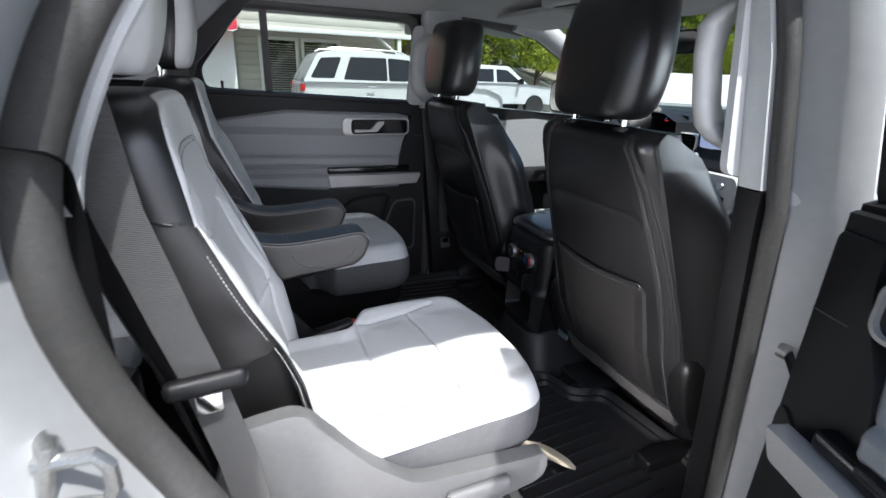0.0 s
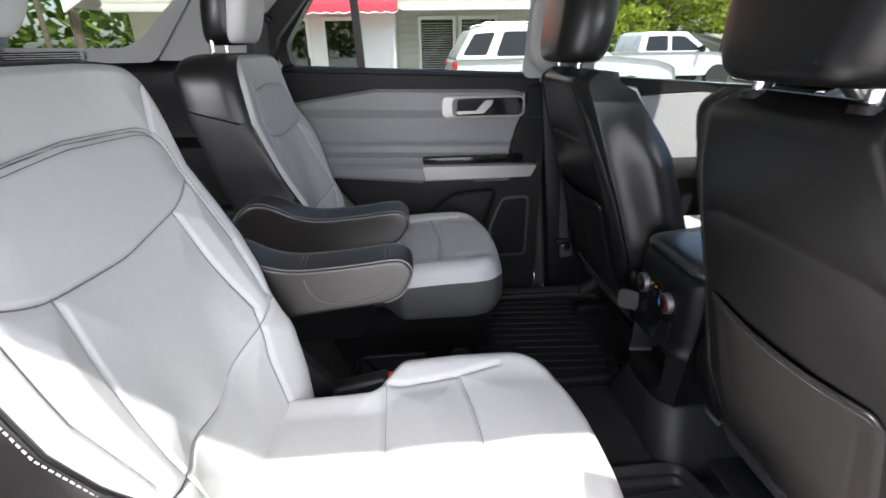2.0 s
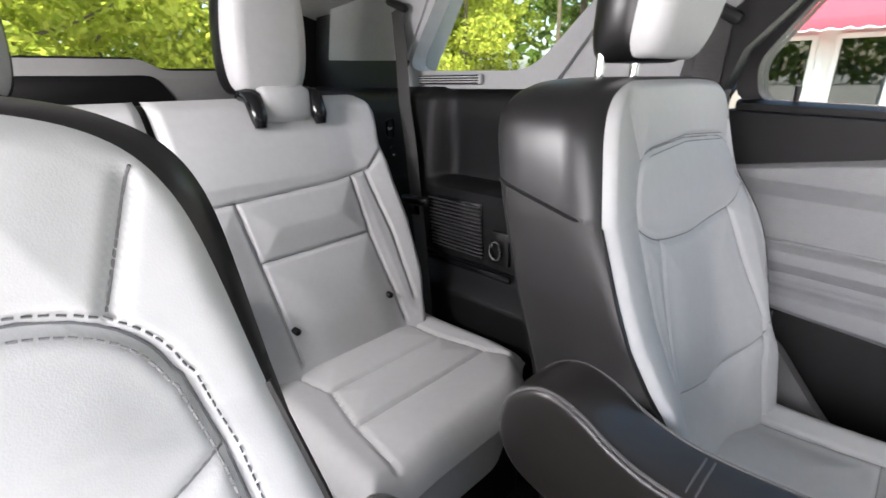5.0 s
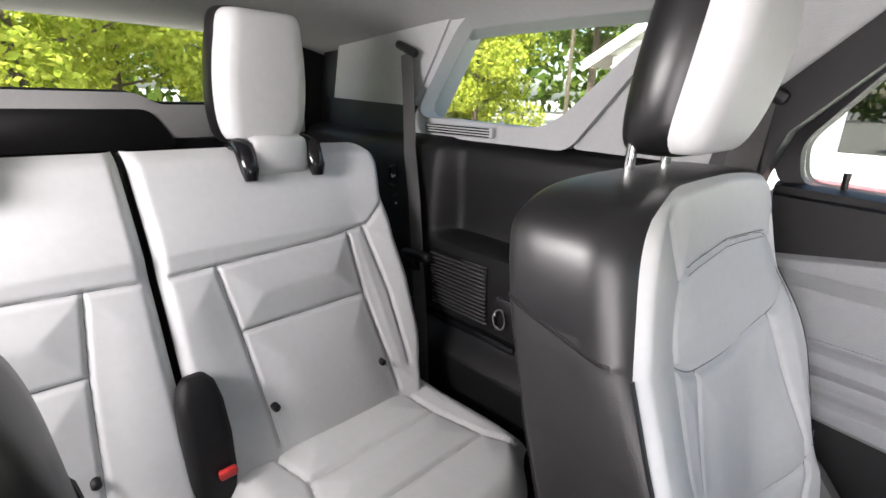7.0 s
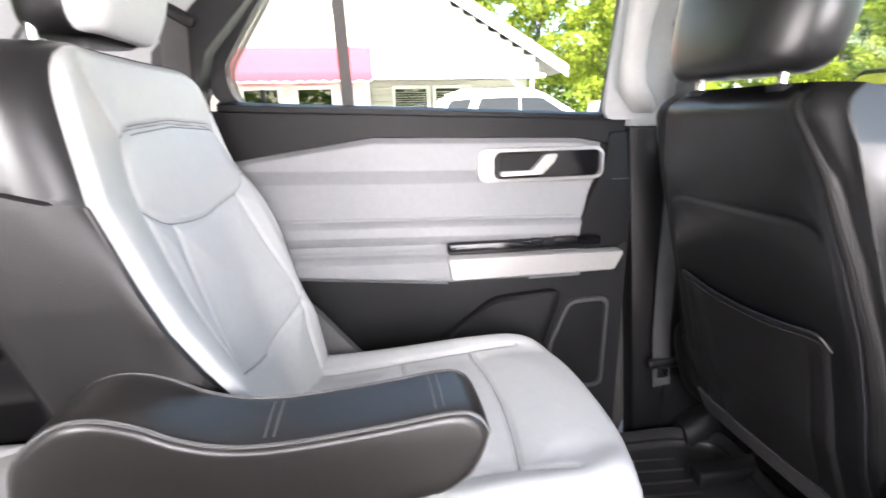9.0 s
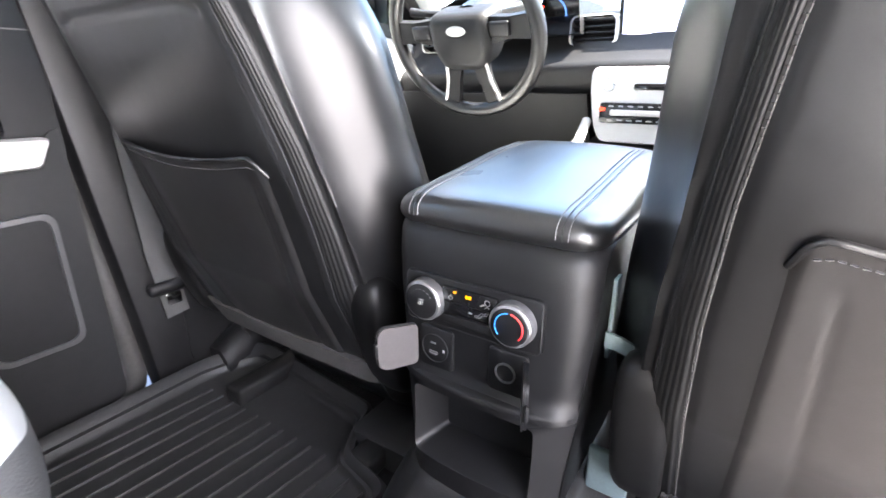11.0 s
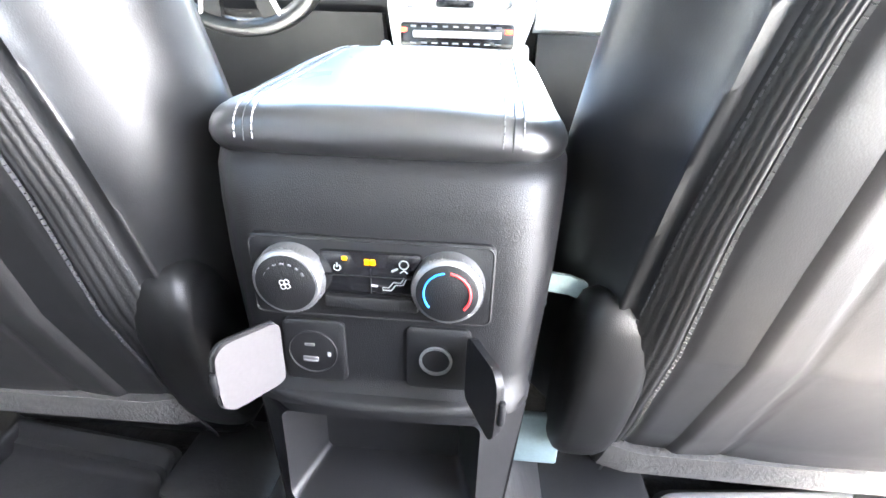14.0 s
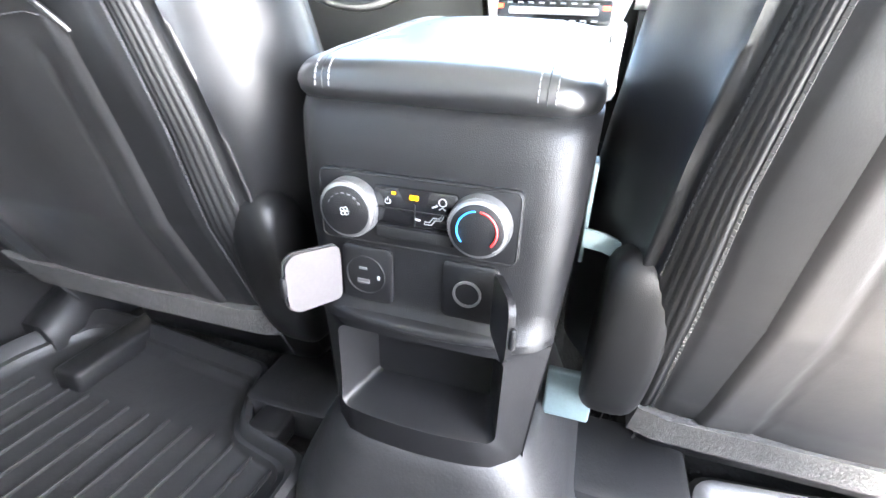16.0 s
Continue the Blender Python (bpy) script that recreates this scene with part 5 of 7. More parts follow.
def front_seat(s, label, lo):
    seat = thing("front_seat", label, "car seat", "front seats")
    yc = 0.405
    put = lambda nm, g, mat, parent=seat, lab="", sharp=60: part(nm, g, mat, parent, lab, sharp, mirror=s)
    band = [[(k * 0.135, 1.36), (k * 0.178, 1.26), (k * 0.198, 1.15), (k * 0.212, 1.05), (k * 0.224, 0.95), (k * 0.232, 0.85), (k * 0.230, 0.62)] for k in (-1, 1)]
    inner = [[(k * 0.118, 1.36), (k * 0.158, 1.26), (k * 0.178, 1.15), (k * 0.190, 1.05), (k * 0.196, 0.95), (k * 0.196, 0.85), (k * 0.190, 0.62)] for k in (-1, 1)]
    slit = [[(-0.150, 1.185), (-0.12, 1.194), (0.12, 1.194), (0.150, 1.185)]]
    lines = band + inner + slit

    def surf(a, b, deep=True):
        a, b = np.asarray(a, float), np.asarray(b, float)
        w = lerp_rows(FRONT_HALF, b)
        over = np.clip(np.abs(a) - w, 0, 1)
        flare = 0.045 * smooth(b, 1.34, 1.15)
        r = np.abs(a) / w
        x = front_rear(b) + 0.022 * smooth(r, 0.75, 1.0) ** 2 + over * 1.0 + 0.05 * smooth(b, 1.33, 1.385) ** 2
        y = np.sign(a) * (np.minimum(np.abs(a), w) + flare * smooth(over, 0.0, 0.11) - 0.02 * smooth(over, 0.11, 0.16))
        if deep:
            x = x - quilt(a, b, lines, 0.0035, 0.0042, 0.003, 0.030) * (1 - smooth(over, 0.0, 0.04))
        return x, yc + y, b

    U, V = np.meshgrid(np.linspace(-1, 1, 190), np.linspace(0, 1, 150), indexing="ij")
    B = lo + V * (1.372 - 0.05 * np.abs(U) ** 5 - lo)
    A = U * (lerp_rows(FRONT_HALF, B) + 0.155 - 0.05 * smooth(B, 1.15, 1.36))
    back = put("backrest_rear", Geo().grid(*surf(A, B)), LEATHER_BLACK, seat, "black leather back of the backrest", 80)
    one = lambda a, b: tuple(np.add([float(q) for q in surf(a, b)], (-0.0005, 0, 0)))
    for ln, off in ((band[0], 0.005), (band[1], -0.005)):
        put("stitching", stitches(Geo(), one, [ln], off, 0.0052, 0.0036, 0.0010, 0.0006), THREAD_LIGHT if s > 0 else THREAD_BLACK, back, "thread along the bolster seam")
    for ln in inner:
        put("stitching", stitches(Geo(), one, [ln], 0.0, 0.0046, 0.0040, 0.0014, 0.0012), THREAD_BLACK if s > 0 else THREAD_LIGHT, back)
    # ribbed strip between the two seams
    for lo_line, hi_line in zip(inner, band):
        zz = np.linspace(1.355, lo + 0.01, 70)
        edges = [np.interp(zz, [q[1] for q in ln][::-1], [q[0] for q in ln][::-1]) for ln in (lo_line, hi_line)]
        F = np.linspace(0.12, 0.88, 33)[:, None]
        X, Y, Z = surf(edges[0][None, :] * (1 - F) + edges[1][None, :] * F, zz[None, :] + 0 * F)
        put("ribbed_band", Geo().grid(X - 0.0010 - 0.0008 * np.abs(np.sin(5 * math.pi * (F - 0.12) / 0.76)), Y, Z), RIB_VINYL, back, "ribbed black band beside the seam", 80)
    # body of the backrest behind that sheet, with a light grey front
    g = Geo()
    rings = []
    for z in (lo + 0.02, lo + 0.08, 0.85, 1.00, 1.15, 1.28, 1.34, 1.365):
        w, xr = float(lerp_rows(FRONT_HALF, z)) - 0.004, float(front_rear(z))
        d = 0.155 - 0.05 * float(smooth(z, 1.1, 1.37))
        rings.append([(x, y, z) for x, y in rr(d / 2 - 0.028, w, 0.045, 5, xr + 0.028 + d / 2, yc)])
    put("backrest_body", g.loft(rings), SIDE_VINYL)
    g = Geo()
    rings = []
    for z in (0.76, 0.82, 0.95, 1.10, 1.25, 1.33):
        w, xr = float(lerp_rows(FRONT_HALF, z)) - 0.006, float(front_rear(z))
        d = 0.155 - 0.05 * float(smooth(z, 1.1, 1.37))
        rings.append([(xr + d + x, yc + y, z) for x, y in [(0, -w), (0.035, -w * 0.95), (0.045, -w * 0.8), (0.015, -w * 0.55), (0.012, 0), (0.015, w * 0.55), (0.045, w * 0.8), (0.035, w * 0.95), (0, w)]])
    put("backrest_face", g.loft(rings), LEATHER_GREY, seat, "light grey leather face")
    # map pocket with a rolled, sewn edge and two pleats
    pleats = [[(k * 0.128, 1.00), (k * 0.120, 0.88), (k * 0.105, 0.68)] for k in (-1, 1)]
    rim_z = lambda a: 1.028 + 0.014 * (a / 0.158) ** 2 - 0.030 * np.clip((np.abs(a) - 0.140) / 0.018, 0, 1) ** 2.5

    def pocket(a, b):
        x, y, z = surf(a, b, False)
        sag = 0.005 + 0.010 * (1 - (a / 0.158) ** 2) * smooth(b, 0.75, 1.0) + quilt(a, b, pleats, 0.002, 0.0025, 0.004, 0.03)
        return x - sag * smooth(0.160 - np.abs(a), 0.0, 0.012), y, z
    U, V = np.meshgrid(np.linspace(-1, 1, 90), np.linspace(0, 1, 70), indexing="ij")
    A = U * 0.158
    B = lo + 0.018 + V * (rim_z(A) - lo - 0.018)
    put("map_pocket", Geo().grid(*pocket(A, B)), POCKET, back, "black leather map pocket", 70)
    edge_pts = [tuple(float(q) for q in pocket(np.float64(a), np.float64(rim_z(a)))) for a in np.linspace(-0.157, 0.157, 44)]
    put("pocket_edge", Geo().tube(edge_pts, 0.0028, 6), LEATHER_BLACK, back)
    rim_line = [(a, float(rim_z(a)) - 0.011) for a in np.linspace(-0.148, 0.148, 30)]
    put("stitching", stitches(Geo(), lambda a, b: tuple(np.add([float(q) for q in pocket(np.float64(a), np.float64(b))], (-0.0012, 0, 0))), [rim_line], 0.0, 0.0056, 0.0038, 0.0010, 0.0005), THREAD_BLACK, back)
    # carpeted lower edge
    g = Geo()
    g.loft([[(float(front_rear(z)) + x - 0.004, yc + y, z) for x, y in ((0.0, -0.205), (-0.008, -0.18), (-0.01, 0), (-0.008, 0.18), (0.0, 0.205), (0.05, 0.205), (0.05, -0.205))] for z in (lo - 0.034, lo - 0.02, lo + 0.004, lo + 0.018)])
    put("lower_edge", g, CARPET_GREY, seat, "grey carpeted lower edge")
    # headrest
    put("headrest", headrest_geo(yc, -0.118, 1.385, 1.625, 0.132, 0.068, False), LEATHER_BLACK, seat, "black leather headrest", 80)
    for k in (-1, 1):
        g = Geo().tube([(-0.16 + 0.028 * t, yc + k * 0.098 * (1 - 0.1 * abs(2 * t - 1) ** 4), 1.40 + 0.21 * t) for t in np.linspace(0, 1, 14)], 0.0018, 5)
        put("headrest_seam", g, THREAD_LIGHT)
    for k in (-1, 1):
        put("headrest_post", Geo().tube([(-0.125, yc + k * 0.08, 1.34), (-0.122, yc + k * 0.08, 1.41)], 0.0065, 10), CHROME)
        put("post_guide", Geo().revolve([(0, 0.018), (0.008, 0.016), (0.010, 0.008)], (-0.125, yc + k * 0.08, 1.362), "z", 12), PLASTIC_BLACK)
    # cushion, base, hinge covers
    g = Geo()
    g.loft([[(x, yc + y, z) for x, y in rr(0.27 * k, 0.245 * k, 0.06, 5, 0.36, 0)] for z, k in ((0.70, 0.97), (0.76, 1.0), (0.80, 1.0), (0.835, 0.97), (0.85, 0.90))])
    put("cushion", g, LEATHER_GREY, seat, "light grey leather cushion")
    put("base", Geo().box((0.38, yc, 0.615), (0.40, 0.36, 0.17), 0.03), PLASTIC_BLACK)
    for k in (-1, 1):
        oval = [(0.042 * math.copysign(abs(math.cos(q)) ** 0.8, math.cos(q)), 0.105 * math.copysign(abs(math.sin(q)) ** 0.8, math.sin(q))) for q in np.linspace(0, 2 * math.pi, 32, endpoint=False)]
        rows = ((0.206, 0.84), (0.210, 0.93), (0.217, 0.985), (0.226, 1.0), (0.238, 1.0), (0.247, 0.985), (0.254, 0.93), (0.258, 0.84))
        g = Geo().loft([[(0.062 + u * f - 0.30 * w * f, yc + k * yy, 0.778 + w * f) for u, w in oval] for yy, f in rows])
        put("hinge_cover", g, HINGE_VINYL)
        if s < 0 and k < 0:
            g = Geo().box((0.096, 0.138, 0.672), (0.010, 0.050, 0.062), 0.003)
            bar = put("seat_bracket", g, BRACKET, seat, "pale blue metal seat bracket")
            put("bracket_arm", Geo().loft([[(x, y, z + w) for x, w in ((0.052, -0.008), (0.056, -0.008), (0.056, 0.008), (0.052, 0.008))] for y, z in ((0.124, 0.874), (0.140, 0.872), (0.156, 0.866), (0.166, 0.855))]).box((0.075, 0.1245, 0.89), (0.02, 0.004, 0.09), 0.001), BRACKET, bar)
        put("seat_rail", Geo().box((0.35, yc + k * 0.17, 0.52), (0.62, 0.05, 0.04), 0.008), PLASTIC_DARK)


front_seat(1, "driver's seat, black leather back with map pocket, beside the console", 0.715)
front_seat(-1, "front passenger seat, black leather back, by the open door", 0.690)


# ---- centre console ----
def console():
    c = thing("centre_console", "black centre console with padded lid, rear climate knobs, open socket covers", "car console")
    put = lambda nm, g, mat, parent=c, lab="", sharp=45: part(nm, g, mat, parent, lab, sharp)
    # rear face runs from the shelf to the foot; the bin is a real hollow
    prof = [(0.030, 0.978), (0.014, 0.974), (0.006, 0.962), (0.003, 0.94), (0.002, 0.90), (0.002, 0.86), (0.003, 0.82), (0.003, 0.803), (-0.003, 0.797), (-0.004, 0.786)]
    half = lambda z: float(np.interp(z, [0.50, 0.655, 0.79, 0.90, 0.978], [0.098, 0.100, 0.111, 0.118, 0.120]))
    cy = -0.003
    curve = lambda u: 0.026 * abs(u) ** 9 - 0.004 * (1 - u * u)

    def across(x, z):
        w = half(z)
        us = [math.sin(q) for q in np.linspace(-math.pi / 2, math.pi / 2, 33)]
        return [(x + curve(u), cy + w * u, z) for u in us]
    g = Geo()
    rows = [across(x, z) for x, z in prof]
    g.add([p for r in rows for p in r], [(i * 33 + j, i * 33 + j + 1, i * 33 + 34 + j, i * 33 + 33 + j) for i in range(len(rows) - 1) for j in range(32)])
    put("rear_panel", g, PLASTIC_BLACK, c, "black grained rear panel", 60)
    # frame round the bin
    def edge_loop(hy, hz, rad, z0, n=9):
        """A rounded rectangle with many points along its sides, so that it can bend."""
        base, out = rr(hy, hz, rad, 4, 0.0, z0), []
        for (a0, b0), (a1, b1) in zip(base, base[1:] + base[:1]):
            k = n if math.hypot(a1 - a0, b1 - b0) > 0.02 else 1
            out += [(a0 + (a1 - a0) * i / k, b0 + (b1 - b0) * i / k) for i in range(k)]
        return out

    def frame_x(y, z):
        u = y / half(z)
        return -0.004 + curve(u) * 1.0 - 0.008 * (1 - min(1.0, u * u)) * float(smooth(0.74 - z, 0.0, 0.08))
    hole = edge_loop(0.076, 0.0465, 0.008, 0.7305)
    mid = edge_loop(0.0775, 0.048, 0.009, 0.7305)
    ring_o = [(y * half(z) / 0.0995, z) for y, z in edge_loop(0.0995, 0.0665, 0.006, 0.7195)]
    g = Geo().loft([[(0.046, y * 0.80, 0.7305 + (z - 0.7305) * 0.86) for y, z in hole], [(frame_x(y, z) + 0.004, y, z) for y, z in hole], [(frame_x(y, z), y, z) for y, z in mid], [(frame_x(y, z), y + cy, z) for y, z in ring_o], [(0.05, y + cy, z) for y, z in ring_o]], cap=False)
    bin_ = put("storage_bin", g, PLASTIC_BLACK, c, "open black storage bin", 40)
    put("bin_back", Geo().box((0.049, 0, 0.730), (0.006, 0.13, 0.088)), PLASTIC_BLACK, bin_)
    # shelf lip between panel and bin
    g = Geo().loft([[(x + 0.013 * (y / 0.1) ** 2 + curve(y / 0.1105) * 0.6, y + cy, z) for x, z in ((0.002, 0.800), (-0.010, 0.798), (-0.013, 0.795), (-0.013, 0.791), (-0.010, 0.7885), (0.0, 0.787))] for y in np.linspace(-0.108, 0.108, 25)])
    put("shelf_lip", g, PLASTIC_BLACK)
    # sides, body and foot
    for s in (-1, 1):
        zz = [0.977, 0.96, 0.90, 0.84, 0.79, 0.72, 0.655, 0.60, 0.50]
        f0 = [0.056, 0.032, 0.0275, 0.028, 0.022, 0.020, 0.020, 0.020, 0.020]
        g = Geo().loft([[(x, cy + s * half(z), z) for x in (a, 0.2, 0.4, 0.62)] + [(x, cy + s * (half(z) - 0.012), z) for x in (0.62, 0.4, 0.2, a + 0.002)] for z, a in zip(zz, f0)])
        put("side_panel", g, PLASTIC_BLACK)
    put("top_plate", Geo().box((0.33, cy, 0.960), (0.60, 0.20, 0.03), 0.005), PLASTIC_BLACK)
    put("inner_body", Geo().box((0.36, 0, 0.75), (0.50, 0.186, 0.36), 0.004), PLASTIC_BLACK)
    g = Geo()
    g.loft([[(x, y, z) for x, y in rr(0.15, w, 0.075, 8, fx + 0.15, cy)] for z, w, fx in ((0.50, 0.172, -0.038), (0.53, 0.166, -0.036), (0.57, 0.150, -0.031), (0.605, 0.134, -0.025), (0.632, 0.120, -0.019), (0.646, 0.112, -0.015), (0.652, 0.107, -0.010), (0.653, 0.098, -0.002))])
    put("foot", g, RUBBER, c, "black plastic foot of the console", 60)
    # padded lid
    def lid_crown(x, y):
        return 0.006 * (1 - (y / 0.12) ** 2) + 0.026 * float(smooth(x, 0.0, 0.30))
    roll = [(0.972, 0.010), (0.974, 0.005), (0.978, 0.0015), (0.984, 0.0), (0.989, 0.0008), (0.9935, 0.0032), (0.9975, 0.0075), (1.0005, 0.0135), (1.0025, 0.021), (1.0038, 0.031), (1.0046, 0.044), (1.0050, 0.062), (1.0050, 0.085), (1.0050, 0.110)]

    def lid_ring(z, inset):
        base = rr(0.170 - inset, 0.1225 - inset, max(0.034 - inset * 0.6, 0.010), 8, 0.1765, 0.0)
        out = []
        for (x0, y0), (x1, y1) in zip(base, base[1:] + base[:1]):
            k = 14 if math.hypot(x1 - x0, y1 - y0) > 0.02 else 1
            out += [(x0 + (x1 - x0) * i / k, y0 + (y1 - y0) * i / k) for i in range(k)]
        return [(x + 0.006 * (y / 0.12) ** 2 * (x < 0.1), y, z + lid_crown(x, y) * float(smooth(z, 0.972, 1.0))) for x, y in out]
    deep_count = max(len(lid_ring(*q)) for q in roll)
    lid = put("lid", Geo().loft([lid_ring(*q) for q in roll if len(lid_ring(*q)) == deep_count]), LID_LEATHER, c, "black leather padded lid", 80)
    for s in (-1, 1):
        def lid_line(a, b):
            """Along the lid: over the front roll first, then on the top."""
            run = [0.0]
            for (z0, i0), (z1, i1) in zip(roll[2:12], roll[3:12]):
                run.append(run[-1] + math.hypot(z1 - z0, i1 - i0))
            z, i = float(np.interp(a, run, [q[0] for q in roll[2:12]])), float(np.interp(a, run, [q[1] for q in roll[2:12]]))
            x = 0.0065 + i + max(0.0, a - run[-1]) + 0.006 * (b / 0.12) ** 2
            return (x - 0.0006 * (a < 0.03), b, z + lid_crown(x, b) * float(smooth(z, 0.972, 1.0)) + 0.0006)
        for off in (-0.006, 0.006):
            put("lid_stitching", stitches(Geo(), lid_line, [[(0.004, s * 0.0845), (0.16, s * 0.0845), (0.30, s * 0.0845)]], off, 0.0042, 0.0030, 0.0005, 0.0005), THREAD, lid, "pale double stitching")
        put("lid_seam", Geo().tube([lid_line(a, s * 0.0845) for a in np.linspace(0.003, 0.30, 50)], 0.0004, 5), THREAD_BLACK, lid)
    # climate panel
    face = [(y, z) for y, z in rr(0.082, 0.0298, 0.006, 4, 0.003, 0.8955)]
    pan = put("climate_panel", Geo().loft([[(0.004, y, z) for y, z in face], [(-0.004, y, z) for y, z in face], [(-0.005, 0.003 + (y - 0.003) * 0.975, 0.8955 + (z - 0.8955) * 0.94) for y, z in face]]), PLASTIC_BLACK, c, "black climate control panel")
    put("panel_rim", Geo().tube([(-0.0048, 0.003 + (y - 0.003) * 0.985, 0.8955 + (z - 0.8955) * 0.96) for y, z in face], 0.0009, 5, closed=True), PLASTIC_DARK, pan)
    put("button_strip", Geo().box((-0.005, 0.0025, 0.902), (0.006, 0.068, 0.031), 0.003), GLOSS_BLACK, pan, "gloss black button strip")
    put("blank_button", Geo().box((-0.006, 0.0025, 0.8795), (0.006, 0.064, 0.0105), 0.002), PLASTIC_DARK, pan)
    put("button_gap", Geo().box((-0.0085, 0.002, 0.897), (0.001, 0.0007, 0.018)).box((-0.0085, 0.0025, 0.9005), (0.001, 0.066, 0.0006)), PLASTIC_DARK, pan)
    put("display_window", Geo().prism([(0.0155, 0.9175), (-0.0105, 0.9175), (-0.0075, 0.9075), (0.0105, 0.9075)], -0.0092, -0.0082, "x"), GLOSS_BLACK, pan)
    put("amber_lamp", Geo().box((-0.0085, 0.019, 0.9130), (0.001, 0.0036, 0.0026), 0.0006), AMBER, pan, "lit amber lamp")
    put("amber_display", Geo().box((-0.0095, 0.0040, 0.9115), (0.001, 0.0034, 0.0040), 0.0010).box((-0.0095, 0.0002, 0.9115), (0.001, 0.0034, 0.0040), 0.0010), AMBER, pan, "lit amber fan symbol")
    g = Geo().tube([(-0.0085, 0.025 + 0.0022 * math.sin(a), 0.8975 + 0.0022 * math.cos(a)) for a in np.linspace(0.6, 5.7, 12)], 0.0004, 4)
    g.tube([(-0.0085, 0.025, 0.898), (-0.0085, 0.025, 0.9008)], 0.0004, 4)
    g.v = [(a, b - 0.001, c + 0.0085) for a, b, c in g.v]
    put("power_symbol", g, WHITE_PRINT, pan)
    g = Geo().tube([(-0.0085, -0.0195 + 0.003 * math.sin(a), 0.9045 + 0.003 * math.cos(a)) for a in np.linspace(0, 2 * math.pi, 12, endpoint=False)], 0.00045, 4, closed=True)
    g.tube([(-0.0085, -0.022, 0.8985), (-0.0085, -0.0195, 0.9005), (-0.0085, -0.017, 0.8985)], 0.00045, 4)
    g.tube([(-0.0085, -0.0115, 0.8995), (-0.0085, -0.0155, 0.9015)], 0.0008, 4)
    g.v = [(a, b - 0.0005, c + 0.0060) for a, b, c in g.v]
    put("face_airflow_symbol", g, WHITE_PRINT, pan)
    g = Geo().tube([(-0.0085, y, z) for y, z in ((-0.008, 0.8875), (-0.012, 0.8875), (-0.015, 0.8915), (-0.020, 0.8915), (-0.022, 0.895), (-0.0235, 0.8945), (-0.0215, 0.890), (-0.0165, 0.8895), (-0.0135, 0.8855), (-0.008, 0.8855))], 0.00045, 4, closed=True)
    g.tube([(-0.0085, -0.0005, 0.8885), (-0.0085, -0.0045, 0.888)], 0.0009, 4)
    g.v = [(a, b + 0.002, c + 0.0058) for a, b, c in g.v]
    put("foot_airflow_symbol", g, WHITE_PRINT, pan)
    for y, nm in ((0.056, "fan"), (-0.049, "temperature")):
        ctr = (-0.005, y, 0.8965)
        kn = put("knob", Geo().revolve([(0.002, 0.0242), (-0.002, 0.0242), (-0.0035, 0.0236), (-0.0100, 0.0228), (-0.0118, 0.0220), (-0.0125, 0.0203)], ctr, "x", 48), KNOB_SILVER, c, "silver ringed %s knob" % nm)
        g = Geo()
        for a in np.linspace(0, 2 * math.pi, 56, endpoint=False):
            g.box((ctr[0] - 0.0065, y + 0.0230 * math.cos(a), ctr[2] + 0.0230 * math.sin(a)), (0.006, 0.0012, 0.0012), 0.0, Matrix.Rotation(a, 4, "X"))
        part("knurling", g, KNOB_SILVER, kn, kind="stuff")
        put("knob_face", Geo().revolve([(0.0, 0.0200), (-0.0129, 0.0200), (-0.0134, 0.0193), (-0.0130, 0.0)], ctr, "x", 40), PLASTIC_BLACK, kn)
        xf = ctr[0] - 0.0138
        if nm == "fan":
            g = Geo()
            for a in range(4):
                q = a * math.pi / 2 + 0.6
                g.tube([(xf, y + 0.0022 * math.cos(q) + 0.0017 * math.cos(b), 0.8965 + 0.0022 * math.sin(q) + 0.0017 * math.sin(b)) for b in np.linspace(0, 2 * math.pi, 8, endpoint=False)], 0.00035, 4, closed=True)
            put("fan_symbol", g, WHITE_PRINT, kn)
            g = Geo()
            for i, a in enumerate(np.linspace(-1.1, 1.0, 7)):
                g.box((xf, y - 0.0145 * math.sin(a), 0.8965 + 0.0145 * math.cos(a)), (0.0004, 0.0024, 0.0004 + 0.00018 * i), 0.0, Matrix.Rotation(a, 4, "X"))
            part("speed_marks", g, PRINT_DIM, kn, kind="stuff")
        else:
            arc_pts = lambda a0, a1: [(xf, y - 0.0150 * math.sin(a), 0.8965 + 0.0150 * math.cos(a)) for a in np.linspace(a0, a1, 16)]
            put("cold_mark", Geo().tube(arc_pts(-2.3, -0.12), 0.0007, 5), BLUE_PRINT, kn, "blue cold mark")
            put("warm_mark", Geo().tube(arc_pts(0.12, 2.3), 0.0010, 5), RED_PRINT, kn, "red warm mark")
            put("pointer", Geo().box((xf + 0.001, y - 0.0135, 0.8820), (0.001, 0.003, 0.002), 0.0005), WHITE_PRINT, kn)
    # sockets with their open covers
    for y, nm in ((0.0455, "usb"), (-0.0435, "power")):
        sq = rr(0.0225, 0.0255, 0.005, 4, y, 0.8355)
        pl = put("socket_plate", Geo().loft([[(0.004, a, b) for a, b in sq], [(-0.004, a, b) for a, b in sq], [(-0.005, y + (a - y) * 0.94, 0.8355 + (b - 0.8355) * 0.94) for a, b in sq]]), PLASTIC_BLACK, c, "black %s socket plate" % nm)
